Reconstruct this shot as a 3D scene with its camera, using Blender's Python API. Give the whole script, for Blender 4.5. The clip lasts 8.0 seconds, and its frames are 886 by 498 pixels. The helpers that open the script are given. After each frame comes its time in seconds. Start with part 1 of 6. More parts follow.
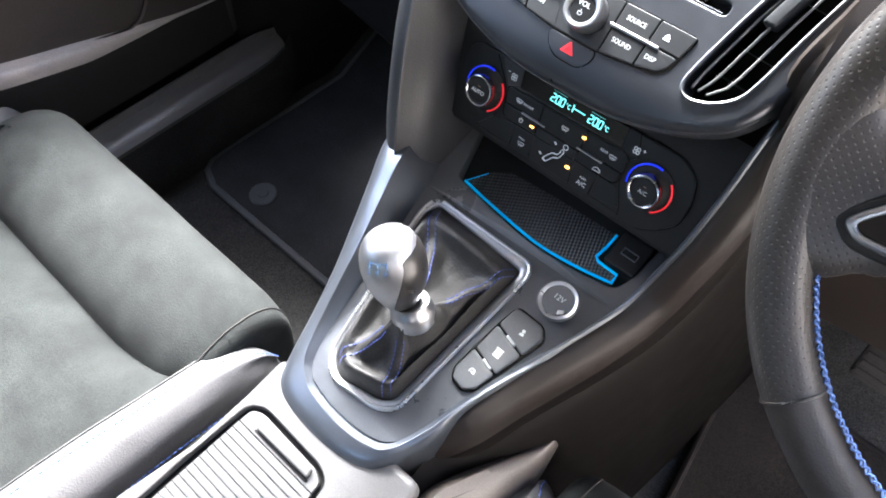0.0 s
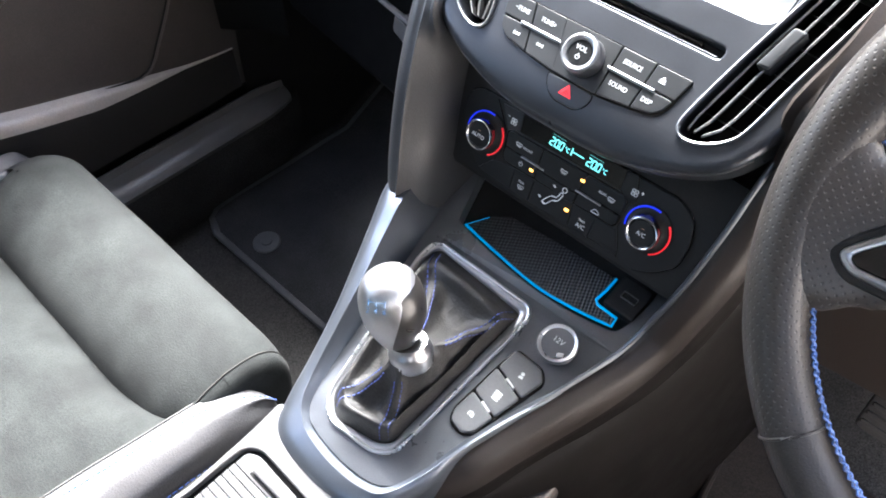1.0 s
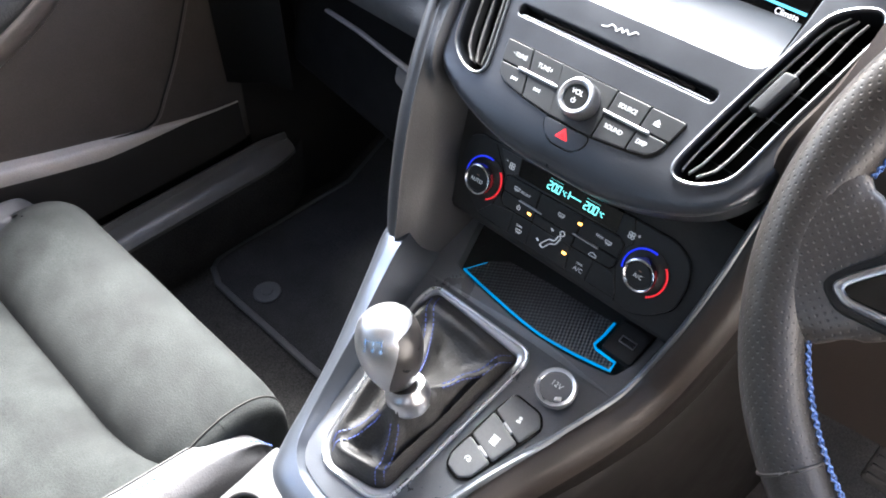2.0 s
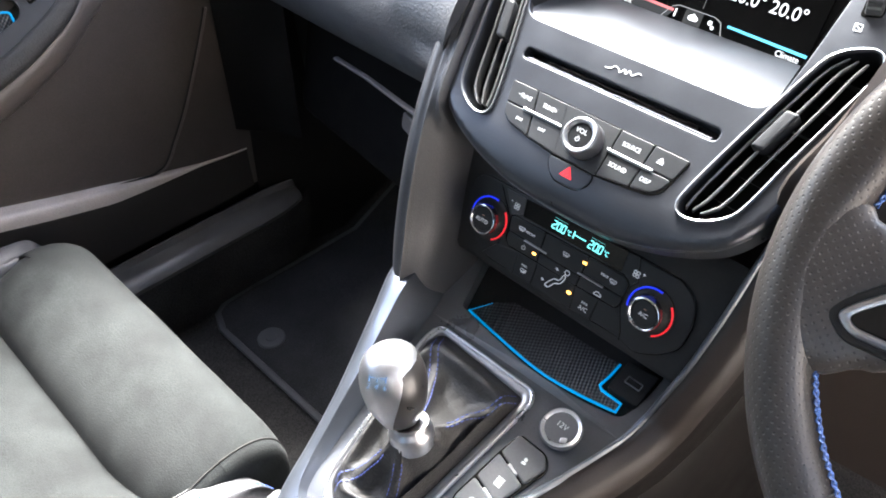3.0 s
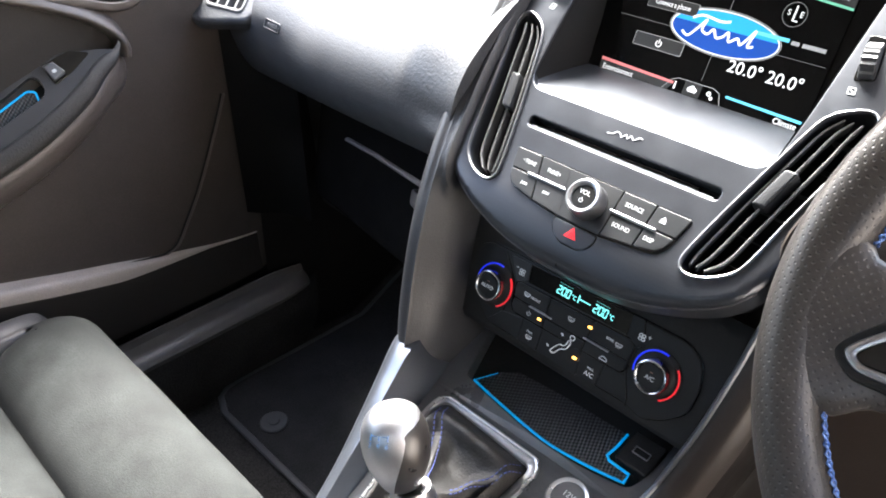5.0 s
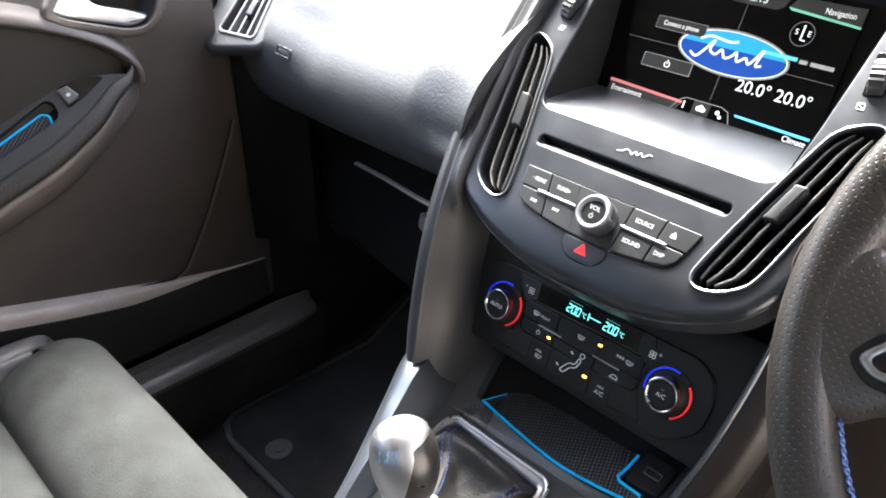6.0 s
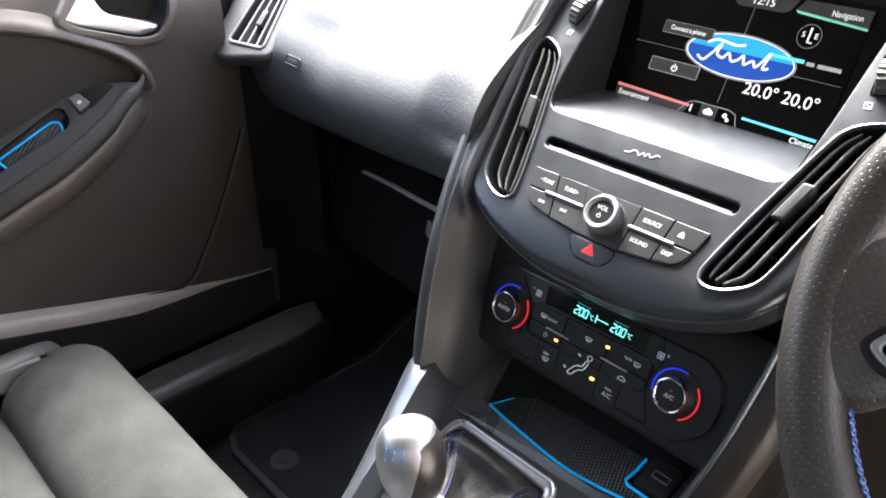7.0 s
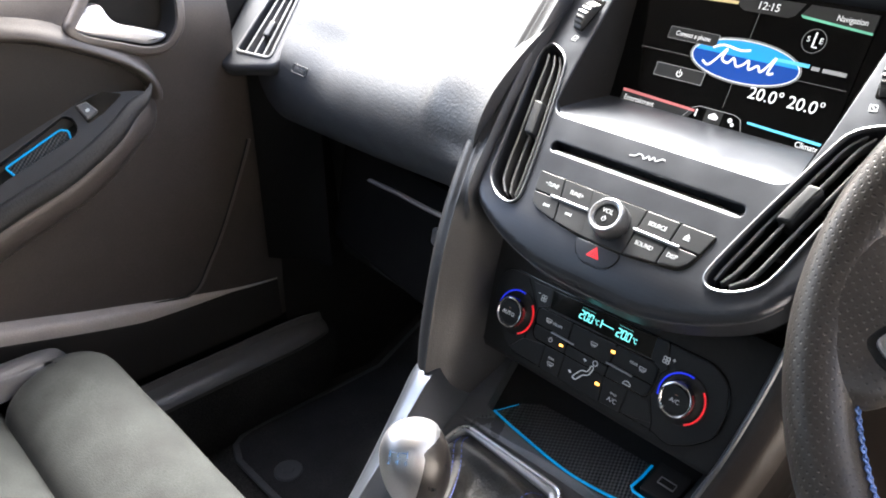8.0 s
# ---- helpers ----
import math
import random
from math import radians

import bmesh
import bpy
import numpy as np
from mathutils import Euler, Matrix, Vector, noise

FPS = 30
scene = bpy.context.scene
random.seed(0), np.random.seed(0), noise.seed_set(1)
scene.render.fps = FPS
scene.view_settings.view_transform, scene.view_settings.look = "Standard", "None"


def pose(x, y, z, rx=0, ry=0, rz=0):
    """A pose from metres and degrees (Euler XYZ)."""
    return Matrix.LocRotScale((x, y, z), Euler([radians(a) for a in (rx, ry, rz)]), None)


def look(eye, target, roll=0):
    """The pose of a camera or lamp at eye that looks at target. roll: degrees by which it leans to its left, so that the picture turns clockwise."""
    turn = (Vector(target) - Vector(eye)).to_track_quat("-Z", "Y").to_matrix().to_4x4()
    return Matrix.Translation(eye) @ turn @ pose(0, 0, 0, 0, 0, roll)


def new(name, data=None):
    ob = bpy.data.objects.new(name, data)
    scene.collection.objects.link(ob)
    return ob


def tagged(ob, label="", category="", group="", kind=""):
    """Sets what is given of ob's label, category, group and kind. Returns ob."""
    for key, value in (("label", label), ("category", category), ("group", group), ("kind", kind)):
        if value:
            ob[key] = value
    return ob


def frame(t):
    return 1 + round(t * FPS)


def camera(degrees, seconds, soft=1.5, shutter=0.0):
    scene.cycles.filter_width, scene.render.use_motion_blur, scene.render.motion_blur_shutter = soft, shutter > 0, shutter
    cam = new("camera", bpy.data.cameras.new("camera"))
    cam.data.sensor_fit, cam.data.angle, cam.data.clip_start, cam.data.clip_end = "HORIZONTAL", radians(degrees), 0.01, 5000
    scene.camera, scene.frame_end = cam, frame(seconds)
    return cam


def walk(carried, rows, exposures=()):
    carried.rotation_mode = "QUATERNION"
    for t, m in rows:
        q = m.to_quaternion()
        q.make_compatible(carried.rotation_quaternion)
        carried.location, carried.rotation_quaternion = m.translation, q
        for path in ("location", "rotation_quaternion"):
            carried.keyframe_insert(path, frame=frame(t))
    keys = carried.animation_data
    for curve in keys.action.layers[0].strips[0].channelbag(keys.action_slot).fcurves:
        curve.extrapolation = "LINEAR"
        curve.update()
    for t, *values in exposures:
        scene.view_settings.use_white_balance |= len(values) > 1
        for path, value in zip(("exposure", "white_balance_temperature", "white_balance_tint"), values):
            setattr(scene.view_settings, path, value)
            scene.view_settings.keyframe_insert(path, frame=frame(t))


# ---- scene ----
# ---- camera ----
cam = camera(57.21, 8.0, soft=1.85)
PATH = [
    (0.0, pose(0.2467, -0.3822, 0.4621, 36.27, 0.56, 43.51)),
    (0.5, pose(0.2525, -0.3857, 0.4588, 38.36, 0.54, 43.81)),
    (1.0, pose(0.2581, -0.3878, 0.4552, 40.39, 0.54, 44.11)),
    (1.5, pose(0.2649, -0.3910, 0.4516, 42.58, 0.45, 44.33)),
    (3.0, pose(0.2771, -0.4021, 0.4389, 48.58, 0.39, 45.05)),
    (3.5, pose(0.2829, -0.4070, 0.4353, 50.58, 0.31, 45.29)),
    (4.0, pose(0.2880, -0.4101, 0.4290, 52.55, 0.25, 45.52)),
    (4.5, pose(0.2926, -0.4134, 0.4213, 54.37, 0.24, 45.72)),
    (6.0, pose(0.2997, -0.4257, 0.4014, 58.63, 0.18, 46.41)),
    (6.5, pose(0.3025, -0.4300, 0.3943, 59.44, 0.20, 46.69)),
    (7.0, pose(0.3053, -0.4330, 0.3880, 60.14, 0.14, 46.91)),
    (7.5, pose(0.3071, -0.4339, 0.3841, 60.70, 0.20, 47.16)),
    (8.0, pose(0.3092, -0.4356, 0.3793, 61.30, 0.19, 47.36)),
]
walk(cam, PATH, exposures=[(0.0, 4.02, 6000, 8), (2.0, 4.10, 6050, 8), (4.0, 4.06, 6250, 8), (6.0, 3.76, 6350, 8), (8.0, 3.64, 6400, 8)])

# ---- light ----
world = bpy.data.worlds.new("sky")
scene.world = world
world.use_nodes = True
sky = world.node_tree.nodes.new("ShaderNodeTexSky")
sky.sky_type, sky.sun_disc = "NISHITA", False
sky.sun_elevation, sky.sun_rotation = radians(48), radians(-50)
sky.air_density, sky.dust_density, sky.ozone_density = 1.0, 6.0, 1.0
back = world.node_tree.nodes["Background"]
back.inputs["Strength"].default_value = 0.15
world.node_tree.links.new(sky.outputs["Color"], back.inputs["Color"])
sun = new("sun", bpy.data.lights.new("sun", "SUN"))
sun.data.energy, sun.data.angle, sun.data.color = 5.0, radians(32), (1.0, 0.98, 0.96)
sun.matrix_world = look((-0.766, 0.643, 1.11), (0, 0, 0))


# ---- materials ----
DIM = 0.13  # lamps, screens and other parts given a glow, against the daylight


def material(name, color, rough=0.5, metal=0.0, grain=0.0, grain_size=0.002, fine=0.15, blotch=0.0, blotch_size=0.05,
             rough_var=0.08, sheen=0.0, glow=0.0, glow_color=None, coat=0.0, spec=0.5):
    """A surface with colour variation at two scales, uneven gloss and a fine relief."""
    m = bpy.data.materials.new(name)
    m.use_nodes = True
    nt = m.node_tree
    b = nt.nodes["Principled BSDF"]
    b.inputs["Metallic"].default_value = metal
    b.inputs["Sheen Weight"].default_value = sheen
    b.inputs["Sheen Roughness"].default_value = 0.4
    b.inputs["Coat Weight"].default_value = coat
    b.inputs["Coat Roughness"].default_value = 0.08
    b.inputs["Specular IOR Level"].default_value = spec
    co = nt.nodes.new("ShaderNodeTexCoord")

    def noise_at(size, detail):
        n = nt.nodes.new("ShaderNodeTexNoise")
        n.inputs["Scale"].default_value = 1 / size
        n.inputs["Detail"].default_value = detail
        nt.links.new(co.outputs["Object"], n.inputs["Vector"])
        return n

    def spread(source, low, high, a, z):
        r = nt.nodes.new("ShaderNodeMapRange")
        r.inputs["From Min"].default_value, r.inputs["From Max"].default_value = low, high
        r.inputs["To Min"].default_value, r.inputs["To Max"].default_value = a, z
        nt.links.new(source, r.inputs["Value"])
        return r.outputs["Result"]

    big, small = noise_at(blotch_size, 7), noise_at(grain_size, 2)
    big.inputs["Roughness"].default_value = 0.62
    v1 = spread(big.outputs["Fac"], 0.3, 0.7, 1 - blotch, 1 + blotch)
    v2 = spread(small.outputs["Fac"], 0.3, 0.7, 1 - fine, 1 + fine)
    mul = nt.nodes.new("ShaderNodeMath")
    mul.operation = "MULTIPLY"
    nt.links.new(v1, mul.inputs[0])
    nt.links.new(v2, mul.inputs[1])
    tint = nt.nodes.new("ShaderNodeVectorMath")
    tint.operation = "SCALE"
    tint.inputs[0].default_value = color
    nt.links.new(mul.outputs["Value"], tint.inputs["Scale"])
    nt.links.new(tint.outputs["Vector"], b.inputs["Base Color"])
    nt.links.new(spread(big.outputs["Fac"], 0.3, 0.7, max(rough - rough_var, 0.02), min(rough + rough_var, 1)), b.inputs["Roughness"])
    if grain:
        bump = nt.nodes.new("ShaderNodeBump")
        bump.inputs["Strength"].default_value = grain
        bump.inputs["Distance"].default_value = grain_size * 0.3
        nt.links.new(small.outputs["Fac"], bump.inputs["Height"])
        nt.links.new(bump.outputs["Normal"], b.inputs["Normal"])
    if glow:
        b.inputs["Emission Color"].default_value = (*(glow_color or color), 1)
        b.inputs["Emission Strength"].default_value = glow * DIM
    return m


def stripes(m, size, turn, depth=1.0, amount=0.5):
    """Adds a woven or ribbed relief and shade to a material."""
    nt = m.node_tree
    b = nt.nodes["Principled BSDF"]
    co = nt.nodes.new("ShaderNodeTexCoord")
    mp = nt.nodes.new("ShaderNodeMapping")
    mp.inputs["Rotation"].default_value = (0, 0, radians(turn))
    w = nt.nodes.new("ShaderNodeTexWave")
    w.inputs["Scale"].default_value = 0.314 / size
    w.inputs["Distortion"].default_value = 0.0
    nt.links.new(co.outputs["Object"], mp.inputs["Vector"])
    nt.links.new(mp.outputs["Vector"], w.inputs["Vector"])
    bump = nt.nodes.new("ShaderNodeBump")
    bump.inputs["Strength"].default_value, bump.inputs["Distance"].default_value = depth, size * 0.4
    nt.links.new(w.outputs["Fac"], bump.inputs["Height"])
    nt.links.new(bump.outputs["Normal"], b.inputs["Normal"])
    old = b.inputs["Base Color"].links[0].from_socket
    mix = nt.nodes.new("ShaderNodeMixRGB")
    mix.blend_type, mix.inputs["Fac"].default_value = "MULTIPLY", amount
    nt.links.new(old, mix.inputs["Color1"])
    nt.links.new(w.outputs["Color"], mix.inputs["Color2"])
    nt.links.new(mix.outputs["Color"], b.inputs["Base Color"])
    return m


def perforated(m, pitch=0.0052, hole=0.0008):
    """Adds rows of small punched holes, staggered, by the mesh's UV map in metres."""
    nt = m.node_tree
    b = nt.nodes["Principled BSDF"]
    uv = nt.nodes.new("ShaderNodeUVMap")
    sep = nt.nodes.new("ShaderNodeSeparateXYZ")
    nt.links.new(uv.outputs["UV"], sep.inputs["Vector"])

    def op(kind, a, c=None):
        n = nt.nodes.new("ShaderNodeMath")
        n.operation = kind
        for i, v in enumerate((a, c)):
            if v is None:
                continue
            if isinstance(v, (int, float)):
                n.inputs[i].default_value = v
            else:
                nt.links.new(v, n.inputs[i])
        return n.outputs["Value"]

    u = op("DIVIDE", sep.outputs["X"], pitch)
    v = op("DIVIDE", sep.outputs["Y"], pitch)
    near = None
    for shift in (0.0, 0.5):
        du = op("SUBTRACT", op("FRACT", op("ADD", u, shift)), 0.5)
        dv = op("SUBTRACT", op("FRACT", op("ADD", v, shift)), 0.5)
        d = op("SQRT", op("ADD", op("MULTIPLY", du, du), op("MULTIPLY", dv, dv)))
        near = d if near is None else op("MINIMUM", near, d)
    lim = hole / pitch
    r = nt.nodes.new("ShaderNodeMapRange")
    r.inputs["From Min"].default_value, r.inputs["From Max"].default_value = lim * 0.5, lim
    nt.links.new(near, r.inputs["Value"])
    bump = nt.nodes.new("ShaderNodeBump")
    bump.inputs["Strength"].default_value, bump.inputs["Distance"].default_value = 0.4, 0.0005
    nt.links.new(r.outputs["Result"], bump.inputs["Height"])
    nt.links.new(bump.outputs["Normal"], b.inputs["Normal"])
    old = b.inputs["Base Color"].links[0].from_socket
    mix = nt.nodes.new("ShaderNodeMixRGB")
    mix.inputs["Color1"].default_value = (0.024, 0.023, 0.022, 1)
    nt.links.new(r.outputs["Result"], mix.inputs["Fac"])
    nt.links.new(old, mix.inputs["Color2"])
    nt.links.new(mix.outputs["Color"], b.inputs["Base Color"])
    return m


M = {}
M["soft"] = material("soft_grained_plastic", (0.014, 0.0138, 0.014), 0.52, grain=0.35, grain_size=0.0011, blotch=0.12, spec=0.32)
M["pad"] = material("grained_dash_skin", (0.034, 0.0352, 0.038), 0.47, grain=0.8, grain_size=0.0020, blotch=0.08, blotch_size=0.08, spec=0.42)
M["fascia"] = material("satin_grey_fascia", (0.046, 0.0495, 0.057), 0.35, metal=0.6, fine=0.06, grain=0.05, grain_size=0.0006, blotch=0.06)
M["console"] = material("satin_dark_console", (0.125, 0.133, 0.147), 0.33, metal=0.7, fine=0.08, grain=0.1, grain_size=0.0008, blotch=0.06)
M["deck"] = material("grained_silver_grey_plastic", (0.088, 0.086, 0.086), 0.48, metal=0.2, grain=0.25, grain_size=0.0009, blotch=0.05)
M["pale_trim"] = material("pale_silver_trim", (0.30, 0.305, 0.315), 0.38, metal=0.5, fine=0.05, grain=0.1, grain_size=0.001, blotch=0.05)
M["button"] = material("dark_button_plastic", (0.0085, 0.0088, 0.0090), 0.44, fine=0.08, blotch=0.08, spec=0.20)
M["radio_button"] = material("dark_grey_radio_button", (0.019, 0.020, 0.0215), 0.42, fine=0.06, blotch=0.06, spec=0.26)
M["switch"] = material("grey_switch_plastic", (0.028, 0.029, 0.031), 0.42, fine=0.08, blotch=0.08, spec=0.4)
M["bank_switch"] = material("satin_grey_switch", (0.080, 0.083, 0.088), 0.38, metal=0.2, fine=0.06, blotch=0.04)
# driver's side of the console; the doorway shade is put into its colour
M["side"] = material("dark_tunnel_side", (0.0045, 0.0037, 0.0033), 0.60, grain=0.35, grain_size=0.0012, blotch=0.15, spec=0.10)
M["black"] = material("matt_black_plastic", (0.011, 0.0108, 0.0105), 0.6, blotch=0.1, spec=0.18)
M["panel_glass"] = material("screen_glass", (0.003, 0.003, 0.003), 0.12, rough_var=0.02, fine=0.0, blotch=0.0, spec=0.12)
M["gloss"] = material("gloss_black", (0.004, 0.004, 0.004), 0.08, rough_var=0.02, fine=0.0, blotch=0.0)
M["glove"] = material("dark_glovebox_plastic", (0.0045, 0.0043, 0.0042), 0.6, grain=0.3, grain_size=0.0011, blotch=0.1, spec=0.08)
M["silver"] = material("silver_paint", (0.50, 0.51, 0.52), 0.3, metal=0.8, fine=0.04, blotch=0.05)
M["alloy"] = material("brushed_alloy", (0.36, 0.36, 0.37), 0.36, metal=1.0, rough_var=0.06, fine=0.06, blotch=0.08)
M["knob_metal"] = material("polished_knob_alloy", (0.74, 0.74, 0.75), 0.38, metal=1.0, rough_var=0.05, fine=0.03, blotch=0.04)
M["vent_ring"] = material("satin_vent_ring", (0.26, 0.265, 0.275), 0.32, metal=0.9, rough_var=0.04, fine=0.03, blotch=0.03)
M["leather"] = material("black_leather", (0.021, 0.0200, 0.0190), 0.57, spec=0.34, grain=0.9, grain_size=0.0020, fine=0.3, blotch=0.2, blotch_size=0.02)
M["bolster"] = material("black_bolster_leather", (0.052, 0.050, 0.051), 0.44, grain=0.6, grain_size=0.0016, blotch=0.08)
M["pale_thread"] = material("pale_blue_thread", (0.07, 0.13, 0.42), 0.6, fine=0.2)
M["wheel"] = material("wheel_leather", (0.033, 0.0285, 0.0255), 0.40, grain=0.5, grain_size=0.0012, blotch=0.12, spec=0.38)
M["perf"] = perforated(material("perforated_wheel_leather", (0.033, 0.0285, 0.0255), 0.40, blotch=0.12, spec=0.40))
M["suede"] = material("charcoal_suede", (0.0128, 0.0140, 0.0132), 0.92, grain=0.7, grain_size=0.0016, fine=0.3, blotch=0.62, blotch_size=0.045, sheen=0.03, spec=0.2)
M["carpet"] = material("black_carpet", (0.036, 0.0345, 0.0335), 0.95, grain=1.0, grain_size=0.0022, fine=0.5, blotch=0.35, blotch_size=0.07, spec=0.2)
M["mat"] = material("black_mat_pile", (0.026, 0.026, 0.0275), 0.95, grain=0.9, grain_size=0.0016, fine=0.4, blotch=0.25, spec=0.2)
M["binding"] = material("grey_binding", (0.055, 0.057, 0.062), 0.7, grain=0.5, grain_size=0.001)
M["door"] = material("door_grained_plastic", (0.058, 0.0495, 0.044), 0.40, grain=0.4, grain_size=0.0013, blotch=0.1, spec=0.35)
M["arm_trim"] = material("taupe_door_trim", (0.074, 0.062, 0.055), 0.40, grain=0.35, grain_size=0.0013, blotch=0.08)
# door plastic made far paler, to carry the light that falls on the ledge
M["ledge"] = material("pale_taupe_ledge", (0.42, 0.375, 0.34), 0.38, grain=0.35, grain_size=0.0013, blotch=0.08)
M["rim_satin"] = material("satin_grey_rim", (0.150, 0.165, 0.190), 0.33, metal=0.85, fine=0.05, rough_var=0.03, grain=0.1, grain_size=0.0008, blotch=0.02)
M["vent_trim"] = material("grey_vent_plastic", (0.085, 0.084, 0.084), 0.42, fine=0.08, blotch=0.06)
M["driver_mat"] = material("brown_black_driver_carpet", (0.023, 0.0195, 0.0175), 0.95, grain=1.0, grain_size=0.0020, fine=0.45, blotch=0.25, blotch_size=0.06, spec=0.2)
M["cloth"] = material("dark_door_cloth", (0.027, 0.0245, 0.0228), 0.75, grain=0.5, grain_size=0.0012, blotch=0.1, spec=0.2)
# driver's side trim; warm light and shade are mixed into this brown
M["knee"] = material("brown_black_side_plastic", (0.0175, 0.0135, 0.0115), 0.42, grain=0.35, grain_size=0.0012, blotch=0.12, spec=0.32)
M["pillar"] = material("grained_pillar_skin", (0.024, 0.0248, 0.027), 0.44, grain=0.5, grain_size=0.0014, blotch=0.1, spec=0.45)
M["sill"] = material("sill_plastic", (0.092, 0.087, 0.083), 0.36, grain=0.3, grain_size=0.001, blotch=0.1)
M["cheek"] = material("dark_knob_cheek", (0.020, 0.018, 0.017), 0.30, rough_var=0.04, fine=0.05, blotch=0.1)
M["strip"] = material("satin_silver_strip", (0.34, 0.345, 0.355), 0.34, metal=0.9, rough_var=0.04, fine=0.03, blotch=0.03)
M["dial_ring"] = material("satin_chrome_dial_ring", (0.42, 0.43, 0.44), 0.24, metal=1.0, rough_var=0.04, fine=0.02, blotch=0.03)
M["slat"] = material("dark_vent_slat", (0.13, 0.127, 0.125), 0.40, fine=0.06, blotch=0.06)
M["lcd_dim"] = material("dim_cyan_marks", (0.05, 0.2, 0.2), 0.4, fine=0.0, glow=0.25, glow_color=(0.25, 0.95, 0.9))
M["dull_amber"] = material("unlit_amber_mark", (0.20, 0.10, 0.06), 0.4, fine=0.0)
M["kick"] = material("black_kick_plastic", (0.022, 0.020, 0.0185), 0.44, grain=0.35, grain_size=0.0012, blotch=0.12, spec=0.4)
# the edging is no lamp; a small emission lifts its blue
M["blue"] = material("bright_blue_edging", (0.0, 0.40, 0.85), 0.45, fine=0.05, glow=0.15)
M["thread"] = material("blue_thread", (0.050, 0.075, 0.27), 0.6, fine=0.2)
M["braid"] = material("bright_blue_thread", (0.050, 0.110, 0.30), 0.7, fine=0.45, grain_size=0.003, grain=0.6)
M["numeral"] = material("blue_grey_numerals", (0.06, 0.15, 0.30), 0.4)
M["weave"] = stripes(stripes(material("ribbed_rubber", (0.050, 0.051, 0.054), 0.45, spec=0.4), 0.0030, 62, 1.0, 0.92), 0.0030, -20, 0.6, 0.45)
M["print"] = material("light_grey_print", (0.50, 0.52, 0.53), 0.5, fine=0.0, glow=0.10)
M["grey_print"] = material("pale_grey_print", (0.45, 0.47, 0.48), 0.5, fine=0.0, glow=0.13)
M["red"] = material("red_print", (0.75, 0.02, 0.03), 0.45, fine=0.0, glow=0.35)
M["ring_red"] = material("red_ring", (0.80, 0.02, 0.03), 0.4, fine=0.0, glow=0.25)
M["ring_blue"] = material("blue_ring", (0.01, 0.03, 0.85), 0.4, fine=0.0, glow=0.35)
M["amber"] = material("amber_lamp", (1.0, 0.35, 0.05), 0.4, fine=0.0, glow=3.0, glow_color=(1.0, 0.45, 0.08))
M["lcd"] = material("cyan_digits", (0.2, 0.9, 0.9), 0.4, fine=0.0, glow=0.8, glow_color=(0.25, 0.95, 0.9))
M["px_white"] = material("screen_white", (0.8, 0.8, 0.8), 0.3, fine=0.0, glow=0.5, glow_color=(1, 1, 1))
M["px_grey"] = material("screen_grey", (0.025, 0.025, 0.025), 0.2, fine=0.0, glow=0.012, glow_color=(1, 1, 1))
M["px_dim"] = material("screen_dim_line", (0.08, 0.08, 0.08), 0.2, fine=0.0, glow=0.08, glow_color=(1, 1, 1))
M["px_line"] = material("screen_thin_line", (0.2, 0.2, 0.2), 0.2, fine=0.0, glow=0.2, glow_color=(1, 1, 1))
M["px_blue"] = material("screen_deep_blue", (0.01, 0.05, 0.25), 0.2, fine=0.0, glow=0.5, glow_color=(0.008, 0.06, 0.34))
M["px_sky"] = material("screen_sky_blue", (0.02, 0.25, 0.7), 0.2, fine=0.0, glow=0.5, glow_color=(0.03, 0.38, 0.85))
M["px_red"] = material("screen_red", (0.4, 0.1, 0.1), 0.2, fine=0.0, glow=0.5, glow_color=(0.75, 0.25, 0.25))
M["px_green"] = material("screen_green", (0.1, 0.4, 0.25), 0.2, fine=0.0, glow=0.45, glow_color=(0.25, 0.65, 0.45))
M["px_gold"] = material("screen_gold", (0.5, 0.4, 0.2), 0.2, fine=0.0, glow=0.5, glow_color=(0.8, 0.6, 0.3))
M["px_cyan"] = material("screen_cyan", (0.1, 0.4, 0.6), 0.2, fine=0.0, glow=0.6, glow_color=(0.15, 0.62, 0.85))
M["headlining"] = material("dark_headlining", (0.22, 0.21, 0.20), 0.9, fine=0.1, blotch=0.05)
M["paving"] = material("pale_warm_paving", (0.42, 0.395, 0.37), 0.9, fine=0.3, grain=0.5, grain_size=0.01, blotch=0.2, blotch_size=0.6)
M["plaster"] = material("warm_wall_plaster", (0.50, 0.455, 0.415), 0.9, fine=0.15, grain=0.4, grain_size=0.006, blotch=0.15, blotch_size=0.4)
M["rubber"] = material("pedal_rubber", (0.025, 0.022, 0.020), 0.6, blotch=0.15)


# ---- building helpers ----
class Frame:
    """A flat working plane: s along, u up, h out of it."""

    def __init__(self, o, x, u):
        self.o, self.x, self.u = Vector(o), Vector(x).normalized(), Vector(u).normalized()
        self.n = self.x.cross(self.u).normalized()

    def __call__(self, s, u, h=0.0):
        return self.o + s * self.x + u * self.u + h * self.n

    def matrix(self, s, u, h):
        m = Matrix((self.x, self.u, self.n)).transposed().to_4x4()
        m.translation = self(s, u, h)
        return m


def slope(y, z, degrees):
    a = radians(degrees)
    return Frame((0, y, z), (1, 0, 0), (0, math.cos(a), math.sin(a)))


FAS = slope(0.026, 0.120, 43)
CLI = slope(0.0085, 0.0, 67)
KON = slope(-0.057, -0.098, 16.2)
SCR = slope(0.143, 0.158, 64)
FLOOR = -0.52


def thing(name, base, label, category, group="", kind=""):
    e = new(name)
    e.location = base
    e.empty_display_size = 0.02
    return tagged(e, label, category, group, kind)


